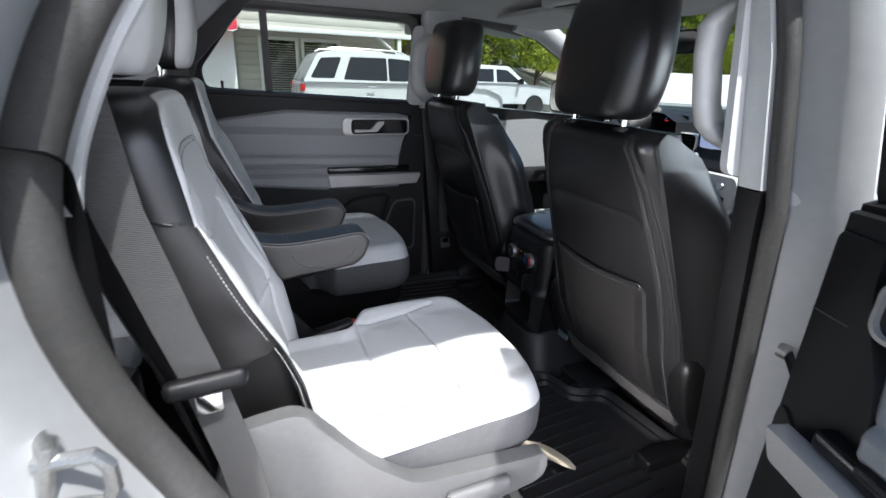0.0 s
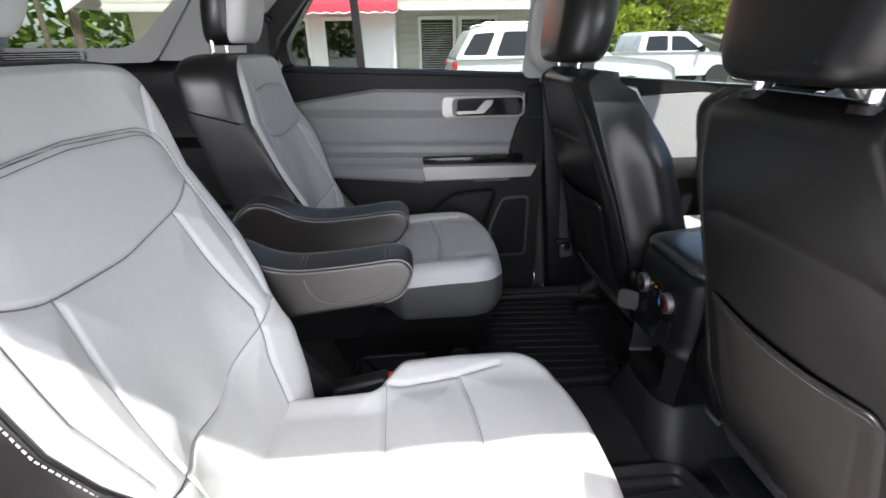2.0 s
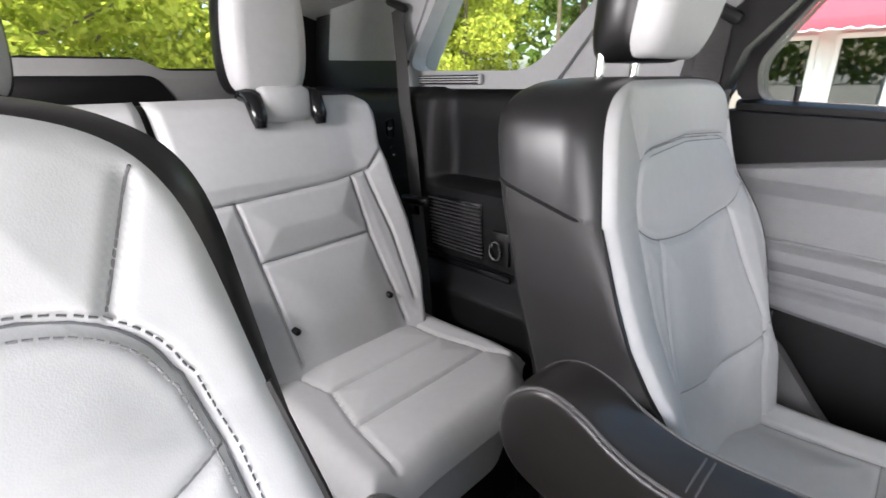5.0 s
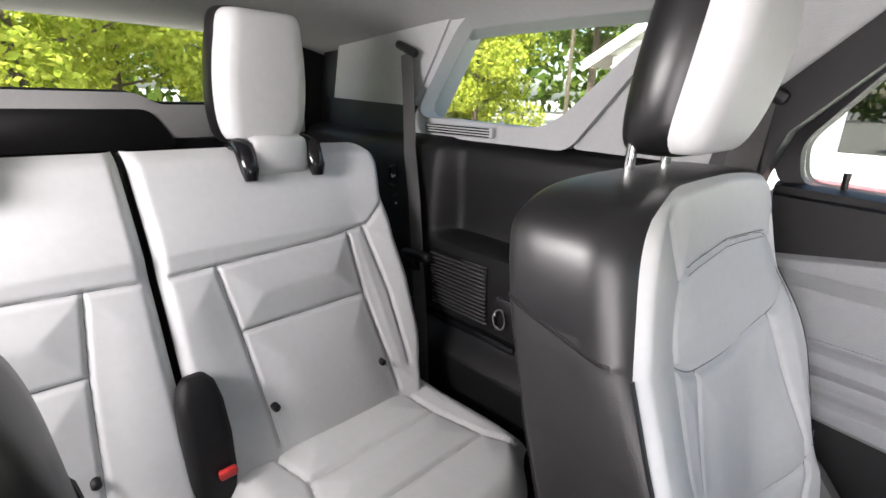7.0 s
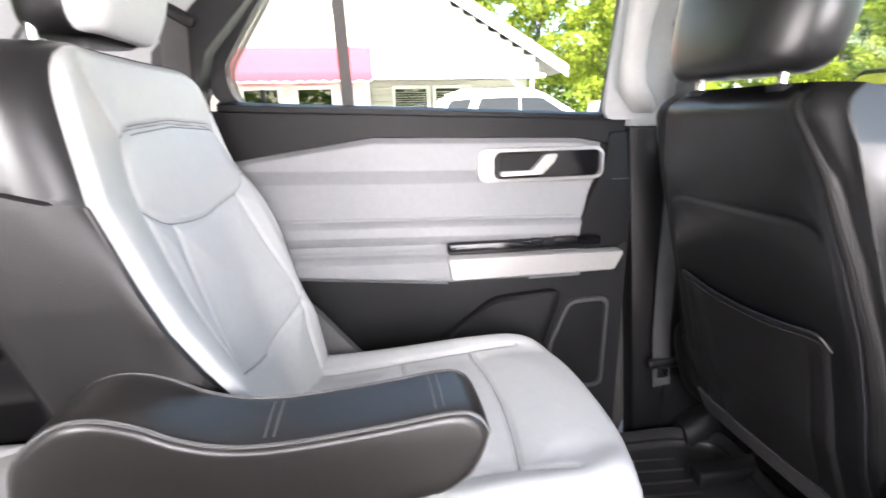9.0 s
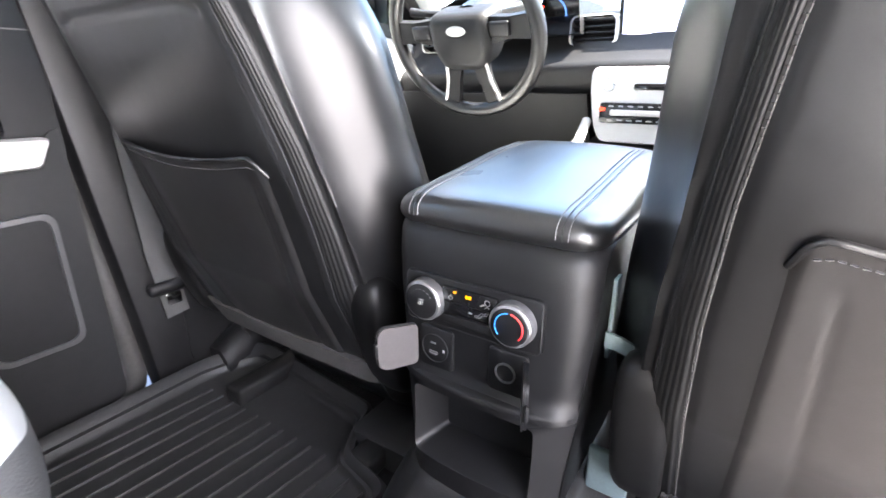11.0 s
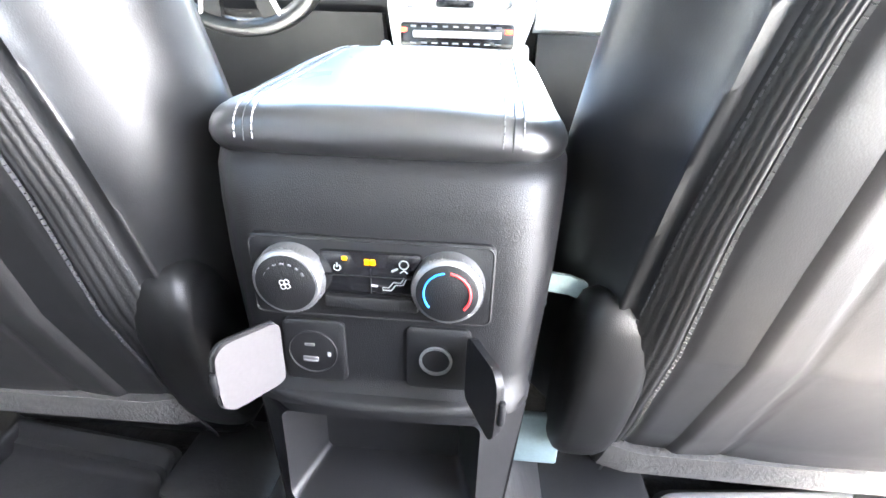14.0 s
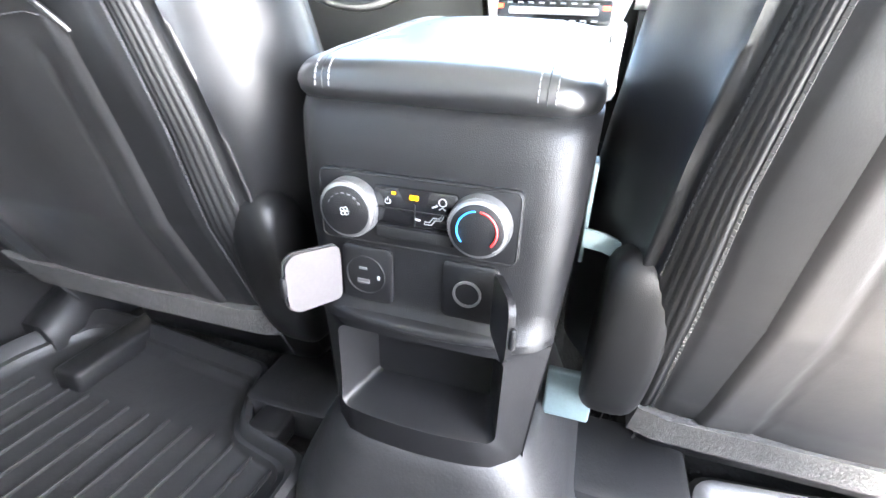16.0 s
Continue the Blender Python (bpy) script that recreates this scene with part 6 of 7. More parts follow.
        if nm == "usb":
            put("socket_ring", Geo().tube([(-0.0052, y + 0.0015 + 0.0175 * math.cos(a), 0.8350 + 0.0175 * math.sin(a)) for a in np.linspace(0, 2 * math.pi, 28, endpoint=False)], 0.0008, 5, closed=True), PLASTIC_DARK, pl)
            put("small_port", Geo().box((-0.0052, y + 0.0035, 0.8412), (0.0012, 0.0075, 0.0024), 0.0010), KNOB_SILVER, pl, "small metal data port")
            put("large_port", Geo().box((-0.0052, y + 0.0035, 0.8290), (0.0012, 0.0115, 0.0042), 0.0006), KNOB_SILVER, pl, "metal data port")
            put("port_tongue", Geo().box((-0.0062, y + 0.0035, 0.8277), (0.0010, 0.009, 0.0012)), PRINT_DIM, pl)
            put("charge_symbol", Geo().box((-0.0055, y - 0.0105, 0.8340), (0.0006, 0.0026, 0.0040), 0.0006), WHITE_PRINT, pl)
        else:
            put("socket_barrel", Geo().loft([[(x, y + 0.0015 + r * math.cos(a), 0.8350 + r * math.sin(a)) for a in np.linspace(0, 2 * math.pi, 28, endpoint=False)] for x, r in ((-0.0045, 0.0118), (-0.0068, 0.0118), (-0.0068, 0.0100), (0.035, 0.0098))], cap=False), STEEL, pl, "worn metal socket barrel")
            put("socket_floor", Geo().revolve([(0.03, 0.0098), (0.031, 0.0)], (0, y + 0.0015, 0.8350), "x", 20), STEEL, pl)
        # cover: hinged on the outer side and swung back
        s = 1 if nm == "usb" else -1
        hinge = Vector((-0.006, y + s * 0.0225, 0.8355))
        ang = radians(125 if s > 0 else 114)
        away = Vector((-math.sin(ang), -s * math.cos(ang), 0))
        nrm = Vector((0, 0, 1)).cross(away)
        sh = rounded([(0.002, -0.0255), (0.042, -0.0265), (0.049, -0.020), (0.0505, 0.0), (0.049, 0.020), (0.042, 0.0265), (0.002, 0.0255)], 0.007, 3)
        g = Geo().loft([[hinge + away * a + Vector((0, 0, b)) + nrm * t for a, b in sh] for t in (-0.0016, 0.0016)])
        cov = put("socket_cover", g, FLAP_GREY if s > 0 else PLASTIC_BLACK, pl, "grey inner face of the open cover" if s > 0 else "open black cover")
        g = Geo().loft([[hinge + away * (a * 1.02 + 0.0005) + Vector((0, 0, b * 1.04)) - nrm * t for a, b in sh] for t in (0.0018, 0.0040)])
        put("cover_back", g, PLASTIC_BLACK, cov)
        put("cover_tab", Geo().box(hinge + away * 0.0515, (0.005, 0.005, 0.018), 0.002), PLASTIC_DARK, cov)


console()


# ---- dashboard ----
def dashboard():
    d = thing("dashboard", "black dashboard with vents, touch screen and pale trim", "dashboard")
    put = lambda nm, g, mat, parent=d, lab="", sharp=45: part(nm, g, mat, parent, lab, sharp)
    g = Geo()
    prof = [(0.80, 1.10), (0.775, 1.155), (0.80, 1.175), (0.84, 1.215), (0.86, 1.265), (0.90, 1.285), (1.0, 1.290), (1.14, 1.27), (1.25, 1.24), (1.25, 0.75), (0.98, 0.75), (0.90, 0.98)]
    g.loft([[(x + 0.05 * abs(y / 0.75) ** 3, y, z - 0.03 * abs(y / 0.75) ** 2) for x, z in rounded(prof, 0.03, 3)] for y in np.linspace(-0.745, 0.745, 25)])
    put("dash_body", g, VINYL_BLACK, d, "black soft dashboard body")
    # pale lower band
    g = Geo()
    g.loft([[(x + 0.05 * abs(y / 0.75) ** 3, y, z - 0.03 * abs(y / 0.75) ** 2) for x, z in ((0.80, 1.155), (0.762, 1.150), (0.752, 1.135), (0.770, 1.085), (0.84, 1.06), (0.86, 1.15))] for y in np.linspace(-0.73, -0.16, 12)])
    put("pale_band", g, LEATHER_GREY, d, "pale padded band")
    g = Geo()
    face = rounded([(0.135, 1.150), (-0.150, 1.150), (-0.160, 1.10), (-0.135, 1.02), (-0.11, 0.985), (0.105, 0.985), (0.122, 1.02), (0.135, 1.10)], 0.02)
    g.loft([[(0.86, y, z) for y, z in face], [(0.762, y, z) for y, z in face], [(0.754, y * 0.97, 1.07 + (z - 1.07) * 0.96) for y, z in face]])
    cs = put("stack_panel", g, TRIM_PALE, d, "pale centre stack")
    part("climate_buttons", Geo().box((0.750, -0.006, 1.052), (0.012, 0.225, 0.045), 0.008), GLOSS_BLACK, cs, "gloss black climate buttons")
    part("button_bar", Geo().box((0.744, -0.006, 1.053), (0.006, 0.175, 0.013), 0.003), SATIN, cs)
    g = Geo()
    for i in range(9):
        g.box((0.7435, 0.080 - 0.021 * i, 1.067), (0.002, 0.010, 0.003))
        g.box((0.7435, 0.080 - 0.021 * i, 1.037), (0.002, 0.012, 0.003))
    part("button_marks", g, WHITE_PRINT, cs, kind="stuff")
    part("red_readout", Geo().box((0.7435, 0.100, 1.060), (0.002, 0.014, 0.008), 0.001), RED_GLOW, cs, "red lit readout")
    part("red_readout", Geo().box((0.7435, -0.108, 1.060), (0.002, 0.014, 0.008), 0.001), RED_GLOW, cs, "red lit readout")
    part("audio_slot", Geo().box((0.752, 0.0, 1.108), (0.008, 0.075, 0.014), 0.006), GLOSS_BLACK, cs)
    for y in (0.088, -0.10):
        part("volume_knob", Geo().revolve([(0.01, 0.016), (-0.012, 0.015), (-0.016, 0.012), (-0.0165, 0.0)], (0.752, y, 1.112), "x", 20), CHROME, cs, "chrome volume knob")
    # touch screen
    m = Matrix.Rotation(radians(-10), 4, "Y")
    scr = put("touch_screen", Geo().box((0.850, 0.0, 1.247), (0.022, 0.222, 0.150), 0.009, m), GLOSS_BLACK, d, "lit touch screen in a black frame")
    part("screen_map", Geo().box((0.8375, 0.0, 1.256), (0.002, 0.198, 0.104), 0.0, m), SCREEN_WHITE, scr, "pale lit screen field")
    part("screen_bar", Geo().box((0.8465, 0.0, 1.195), (0.002, 0.198, 0.022), 0.0, m), SCREEN_BLUE, scr, "blue lit button bar")
    g = Geo()
    for i in range(5):
        g.box((0.845, 0.08 - 0.04 * i, 1.196), (0.002, 0.010, 0.008), 0.0, m)
    part("screen_marks", g, SCREEN_WHITE, scr, kind="stuff")
    g = Geo()
    for i, (y, z, w) in enumerate(((-0.055, 1.285, 0.03), (-0.06, 1.272, 0.045), (-0.06, 1.263, 0.04), (-0.06, 1.225, 0.035), (0.06, 1.222, 0.05))):
        g.box((0.8355 + (1.256 - z) * 0.176, y, z), (0.002, w, 0.004), 0.0, m)
    part("screen_text_bars", g, SCREEN_TEXT, scr, kind="stuff")
    # air vents
    for y in (0.165, -0.165, 0.63, -0.63):
        k = 0.05 * abs(y / 0.75) ** 3
        v = put("air_vent", Geo().loft([[(x + k, y + a * q, 1.232 + b * q) for a, b in rr(0.058, 0.036, 0.018, 4)] for x, q in ((0.86, 1.0), (0.832, 1.0), (0.828, 0.90), (0.86, 0.86))], cap=False), SATIN, d, "silver rimmed air vent")
        part("vent_back", Geo().box((0.862 + k, y, 1.232), (0.01, 0.10, 0.06)), GLOSS_BLACK, v)
        for i in range(4):
            part("vent_slat", Geo().box((0.842 + k, y, 1.212 + 0.0135 * i), (0.022, 0.10, 0.003), 0.001, Matrix.Rotation(radians(18), 4, "Y")), PLASTIC_BLACK, v)
    # instrument hood and gauges
    g = Geo()
    g.loft([[(x, 0.385 + a, 1.245 + b * 1.0) for a, b in [(-0.20, -0.02), (-0.19, 0.06), (-0.12, 0.088), (0, 0.095), (0.12, 0.088), (0.19, 0.06), (0.20, -0.02)]] for x in (0.80, 0.84, 1.0)], cap=False)
    put("gauge_hood", g, VINYL_BLACK)
    ga = put("gauge_panel", Geo().box((0.90, 0.385, 1.275), (0.01, 0.34, 0.11), 0.004, Matrix.Rotation(radians(-12), 4, "Y")), GLOSS_BLACK)
    for y in (0.30, 0.47):
        part("gauge_ring", Geo().tube([(0.888, y + 0.045 * math.cos(a), 1.275 + 0.045 * math.sin(a)) for a in np.linspace(0, 2 * math.pi, 24, endpoint=False)], 0.002, 5, closed=True), GAUGE_BLUE, ga, "dim blue lit gauge ring")
    part("gauge_readout", Geo().box((0.892, 0.385, 1.27), (0.003, 0.06, 0.05)), GAUGE_BLUE, ga)
    part("warning_light", Geo().box((0.89, 0.33, 1.30), (0.003, 0.025, 0.006)), RED_GLOW, ga, "red lit warning bar")
    # knee panel under the wheel
    put("knee_panel", Geo().loft([[(x, y, z) for x, z in ((0.78, 1.09), (0.84, 0.98), (0.92, 0.80), (1.0, 0.80), (1.0, 1.09))] for y in (0.15, 0.72)]), VINYL_BLACK)
    put("glove_box", Geo().loft([[(x, y, z) for x, z in ((0.80, 1.06), (0.80, 0.98), (0.90, 0.80), (1.0, 0.80), (1.0, 1.06))] for y in (-0.70, -0.17)]), VINYL_BLACK)
    put("lower_console", Geo().loft([[(x, y, z) for x, z in ((0.58, 0.95), (0.70, 0.965), (0.80, 0.99), (0.95, 0.99), (0.95, 0.50), (0.58, 0.50))] for y in (-0.13, 0.13)]), PLASTIC_BLACK)
    for s in (-1, 1):
        put("console_rail", Geo().tube([(0.34, s * 0.125, 0.955), (0.55, s * 0.13, 0.965), (0.70, s * 0.135, 0.985), (0.77, s * 0.14, 1.03)], 0.012, 8), SATIN, d, "satin silver console rail")


dashboard()


def steering_wheel():
    w = thing("steering_wheel", "black leather steering wheel with silver spoke edges", "steering wheel")
    ctr = Vector((0.60, 0.385, 1.215))
    m = Matrix.Translation(ctr) @ Matrix.Rotation(radians(-23), 4, "Y")
    put = lambda nm, g, mat, lab="": part(nm, g, mat, w, lab, 50, turn=m)
    put("wheel_rim", Geo().tube([(0, 0.182 * math.cos(a), 0.175 * math.sin(a)) for a in np.linspace(0, 2 * math.pi, 56, endpoint=False)], 0.0165, 12, closed=True), LEATHER_BLACK)
    put("hub", Geo().loft([[(x, a * k, b * k) for a, b in rounded([(-0.080, 0.050), (0.080, 0.050), (0.078, -0.03), (0.05, -0.075), (-0.05, -0.075), (-0.078, -0.03)], 0.025)] for x, k in ((0.05, 1.0), (0.0, 1.0), (-0.018, 0.92), (-0.026, 0.70))]), VINYL_BLACK, "black hub pad")
    put("badge", Geo().loft([[(x, 0.026 * k * math.cos(q), 0.018 + 0.012 * k * math.sin(q)) for q in np.linspace(0, 2 * math.pi, 24, endpoint=False)] for x, k in ((-0.020, 1.0), (-0.027, 0.95), (-0.028, 0.85))]), SATIN, "plain oval silver badge")
    for s in (-1, 1):
        put("spoke", Geo().loft([[(x, s * y, z + dz) for x, dz in ((-0.008, -h), (-0.008, h), (0.012, h), (0.012, -h))] for y, z, h in ((0.06, 0.01, 0.030), (0.12, 0.014, 0.022), (0.176, 0.015, 0.026))]), PLASTIC_DARK, "black spoke")
        put("lower_spoke", Geo().loft([[(x, s * (yy + dd), z) for x, dd in ((-0.006, -h), (-0.006, h), (0.010, h), (0.010, -h))] for yy, z, h in ((0.030, -0.050, 0.022), (0.042, -0.10, 0.015), (0.060, -0.165, 0.018))]), PLASTIC_DARK, "black lower spoke")
        put("spoke_edge", Geo().tube([(-0.008, s * 0.052, -0.055), (-0.008, s * 0.058, -0.10), (-0.008, s * 0.079, -0.160)], 0.004, 6), SATIN, "satin silver spoke edge")
        put("switch_pad", Geo().box((-0.012, s * 0.10, 0.014), (0.014, 0.05, 0.032), 0.006), PLASTIC_BLACK)
    put("column", Geo().tube([(0.03, 0, 0), (0.16, 0, -0.01), (0.28, 0, -0.02)], [0.055, 0.065, 0.07], 14), PLASTIC_BLACK)
    for s in (-1, 1):
        put("stalk", Geo().tube([(0.08, s * 0.04, 0.02), (0.06, s * 0.12, 0.035), (0.05, s * 0.165, 0.045)], [0.008, 0.008, 0.011], 8), SATIN if s < 0 else PLASTIC_BLACK)


steering_wheel()


# ---- rear-view mirror, visors, overhead console ----
t = thing("rear_view_mirror", "black-framed rear-view mirror on the windscreen", "mirror")
part("mirror_frame", Geo().loft([[(x, a * k - 0.02, 1.575 + b * k) for a, b in rr(0.125, 0.034, 0.025, 5)] for x, k in ((0.44, 1.0), (0.45, 1.02), (0.475, 0.8))]), PLASTIC_BLACK, t)
part("mirror_glass", Geo().prism(rr(0.118, 0.028, 0.02, 5, -0.02, 1.575), 0.434, 0.439, "x"), MIRROR, t, "mirror glass")
part("mirror_stem", Geo().tube([(0.47, -0.02, 1.58), (0.50, -0.02, 1.62)], 0.012, 8), PLASTIC_BLACK, t)
for s, lab in ((1, "light grey folded sun visor above the windscreen"), (-1, "light grey folded sun visor above the passenger seat")):
    t = thing("sun_visor", lab, "sun visor", "sun visors")
    part("visor_pad", Geo().box((0.24, s * 0.36, 1.655), (0.20, 0.40, 0.022), 0.01, Matrix.Rotation(radians(9), 4, "Y")), HEADLINER, t)
    part("visor_clip", Geo().box((0.32, s * 0.14, 1.648), (0.03, 0.03, 0.02), 0.006), TRIM_GREY, t)
t = thing("overhead_console", "grey overhead console with lamp lenses and switches", "overhead console")
part("console_body", Geo().box((0.16, 0, 1.672), (0.24, 0.22, 0.035), 0.012), TRIM_GREY, t)
part("switch_panel", Geo().box((0.10, 0, 1.655), (0.07, 0.15, 0.008), 0.003), PLASTIC_DARK, t)
for y in (-0.06, 0.06):
    part("lamp_lens", Geo().box((0.20, y, 1.655), (0.05, 0.06, 0.008), 0.004), TRIM_PALE, t, "pale lamp lens")


# ---- grab handles on the middle pillars ----
def grab_handle(s, label):
    t = thing("grab_handle", label, "grab handle", "pillar handles")
    pl = rounded([(-0.160, 1.325), (0.02, 1.325), (0.02, 1.63), (-0.15, 1.63)], 0.03)
    lean = lambda z: 0.752 - 0.045 * float(smooth(z, 1.33, 1.66))
    put = lambda nm, g, mat, lab="": part(nm, g, mat, t, lab, 50, mirror=s)
    put("back_plate", Geo().loft([[(x, lean(z), z) for x, z in pl], [(x, lean(z) - 0.012, z) for x, z in pl]]), TRIM_GREY)
    rows = [(1.338, 0.004, 0.050, 0.020, 0.010), (1.352, -0.016, 0.036, 0.022, 0.015), (1.372, -0.040, 0.008, 0.023, 0.016), (1.395, -0.052, -0.012, 0.021, 0.014), (1.43, -0.056, -0.020, 0.019, 0.013), (1.50, -0.056, -0.022, 0.019, 0.013), (1.545, -0.052, -0.016, 0.021, 0.014), (1.570, -0.040, 0.004, 0.023, 0.016), (1.590, -0.016, 0.030, 0.022, 0.015), (1.604, 0.004, 0.044, 0.020, 0.010)]
    g = Geo().loft([[(-0.118 + dx + a, lean(z) - 0.010 + dy + b, z) for a, b in rr(hx * 1.25, hy * 1.25, 0.015, 5)] for z, dy, dx, hx, hy in rows])
    put("handle_bar", g, TRIM_PALE, "pale grey plastic grip")


grab_handle(-1, "pale grey plastic grab handle beside the open door")
grab_handle(1, "pale grey plastic grab handle on the driver's side pillar")


# ---- seat belts ----
def strap(pts, width, side):
    """A flat belt along points; side: the direction of its width."""
    g = Geo()
    side = Vector(side).normalized()
    rings = []
    for i, p in enumerate(pts):
        a, b = Vector(pts[max(0, i - 1)]), Vector(pts[min(len(pts) - 1, i + 1)])
        d = (b - a).normalized()
        w = (side - d * side.dot(d)).normalized()
        n = d.cross(w)
        p = Vector(p)
        rings.append([p + w * width / 2 + n * 0.0008, p - w * width / 2 + n * 0.0008, p - w * width / 2 - n * 0.0008, p + w * width / 2 - n * 0.0008])
    return g.loft(rings)


def belt(name, label, pts, width, side, slider, s, tongue=None):
    t = thing(name, label, "seat belt", "seat belts")
    part("webbing", strap([(x, y * s, z) for x, y, z in pts], width, (side[0], side[1] * s, side[2])), WEBBING, t, "dark grey woven webbing")
    top = pts[0]
    g = Geo().box((top[0], top[1] * s, top[2] + 0.01), (0.085, 0.02, 0.022), 0.009, Matrix.Rotation(radians(slider), 4, "Y"))
    part("guide_loop", g, PLASTIC_BLACK, t, "black belt guide")
    if tongue:
        q = Vector((tongue[0], tongue[1] * s, tongue[2]))
        m = Euler((0, 0, tongue[3])).to_matrix().to_4x4()
        a = part("tongue_grip", Geo().box(q, (0.092, 0.020, 0.026), 0.010, m, 3), PLASTIC_BLACK, t, "black plastic belt tongue")
        part("tongue_bar", Geo().box(q + Vector((-0.004, -0.010 * s if s < 0 else 0.0, -0.010)), (0.066, 0.012, 0.007), 0.003, m), CHROME, a, "bright metal tongue bar")
        part("tongue_plate", Geo().box(q + Vector((0.0, 0.0, -0.028)), (0.030, 0.004, 0.026), 0.002, m), CHROME, a, "bright metal latch plate")
    return t


THIRD_BELT = [(-1.790, 0.668, 1.600), (-1.752, 0.645, 1.47), (-1.722, 0.624, 1.363), (-1.684, 0.608, 1.246), (-1.658, 0.598, 1.109), (-1.62, 0.578, 0.98), (-1.59, 0.56, 0.86), (-1.58, 0.555, 0.78)]
belt("seat_belt", "dark grey belt hanging down by the sunlit seat", [(-1.000, 0.71, 1.56), (-0.988, 0.705, 1.49), (-0.980, 0.70, 1.44), (-0.966, 0.70, 1.315), (-0.934, 0.70, 1.18), (-0.917, 0.70, 1.115), (-0.890, 0.70, 0.98), (-0.865, 0.70, 0.80), (-0.855, 0.70, 0.55)], 0.047, (1, 0.1, 0.3), -30, -1, (-0.910, 0.716, 1.108, 0.1))
belt("seat_belt", "dark grey belt behind the shaded second-row seat", [(-0.985, 0.70, 1.515), (-0.995, 0.70, 1.35), (-0.99, 0.70, 1.1), (-0.98, 0.70, 0.70)], 0.047, (1, 0, 0.2), 30, 1)
belt("seat_belt", "dark grey third-row belt with metal tongue", THIRD_BELT, 0.047, (1, 0, 0.25), 20, 1, (-1.650, 0.588, 1.105, 0.2))
belt("seat_belt", "dark grey third-row belt", THIRD_BELT, 0.047, (1, 0, 0.25), 20, -1)
belt("seat_belt", "dark grey driver's belt against the pillar", [(0.0, 0.70, 1.50), (0.01, 0.715, 1.30), (0.02, 0.73, 1.0), (0.03, 0.735, 0.80), (0.045, 0.735, 0.66)], 0.047, (1, 0, 0), 0, 1, (0.038, 0.725, 0.73, 0.0))
belt("seat_belt", "dark grey passenger belt against the pillar", [(0.0, 0.70, 1.50), (0.01, 0.715, 1.30), (0.02, 0.73, 1.0), (0.03, 0.735, 0.80), (0.045, 0.735, 0.66)], 0.047, (1, 0, 0), 0, -1)


# ---- floor mats and the low bin between the seats ----
def floor_mat(s, label):
    t = thing("floor_mat", label, "floor mat", "rubber floor mats")
    put = lambda nm, g, mat, lab="": part(nm, g, mat, t, lab, 45, mirror=s)
    outline = rounded([(-0.33, 0.18), (0.015, 0.18), (0.035, 0.275), (0.075, 0.300), (0.135, 0.315), (0.165, 0.60), (0.165, 0.665), (0.06, 0.70), (-0.33, 0.70)], 0.025, 4)
    c = (-0.11, 0.43)
    ring = lambda k, z: [(c[0] + (x - c[0]) * k, c[1] + (y - c[1]) * k, z) for x, y in outline]
    put("tray", Geo().loft([ring(1.12, 0.500), ring(1.12, 0.534), ring(1.085, 0.540), ring(1.06, 0.537), ring(1.03, 0.522), ring(1.0, 0.520), ring(0.985, 0.509), ring(0.96, 0.505)]), RUBBER, "black moulded rubber tray")
    for i in range(13):
        y = 0.212 + i * 0.0375
        g = Geo().box((-0.125, y, 0.5065), (0.335, 0.0042, 0.0075), 0.0018, Matrix.Rotation(radians(-4), 4, "Z"))
        put("rib", g, RUBBER)
    put("well", Geo().loft([[(0.150 + a * k, 0.225 + b * k, z) for a, b in rr(0.068, 0.074, 0.018, 4)] for z, k in ((0.50, 1.0), (0.532, 0.98), (0.542, 0.94), (0.545, 0.86))]), RUBBER, "raised end of the tray")
    put("rail_cover", Geo().loft([[(x, 0.72 + b * k, z) for b, z in ((-0.045, 0.50), (-0.038, 0.53 + h), (-0.02, 0.55 + h), (0.02, 0.55 + h), (0.04, 0.53 + h), (0.045, 0.50))] for x, k, h in ((0.10, 1.0, 0.0), (0.13, 1.0, 0.02), (0.20, 0.9, 0.05), (0.26, 0.9, 0.05))]), PLASTIC_BLACK, "black seat rail end cover")


floor_mat(1, "black ribbed rubber mat behind the driver's seat")
floor_mat(-1, "black ribbed rubber mat behind the passenger seat")

t = thing("floor_bin", "low black plastic bin with cup holder between the seats", "storage bin")
box_o = rr(0.232, 0.182, 0.03, 5, -0.50, 0.0)
grow = lambda k, j: [(-0.50 + (x + 0.50) * k, y * j) for x, y in box_o]
part("bin_body", Geo().loft([[(x, y, z) for x, y in grow(k, j)] for z, k, j in ((0.50, 1.0, 1.0), (0.630, 0.985, 0.98), (0.648, 0.975, 0.965), (0.655, 0.955, 0.94))]), PLASTIC_BLACK, t, "black plastic bin", 50)
tray = rr(0.092, 0.080, 0.02, 5, -0.622, 0.080)
part("tray_rim", Geo().loft([[(-0.622 + (x + 0.622) * k, 0.080 + (y - 0.080) * k, z) for x, y in tray] for z, k in ((0.654, 1.06), (0.662, 1.04), (0.662, 1.0), (0.656, 0.94))], cap=False), PLASTIC_BLACK, t, "raised rim of the open tray", 60)
part("tray_floor", Geo().prism([(-0.622 + (x + 0.622) * 0.96, 0.080 + (y - 0.080) * 0.96) for x, y in tray], 0.654, 0.657, "z"), GLOSS_BLACK, t)
part("tray_divider", Geo().box((-0.622, 0.075, 0.660), (0.15, 0.006, 0.008), 0.002, Matrix.Rotation(radians(-8), 4, "Z")), PLASTIC_BLACK, t)
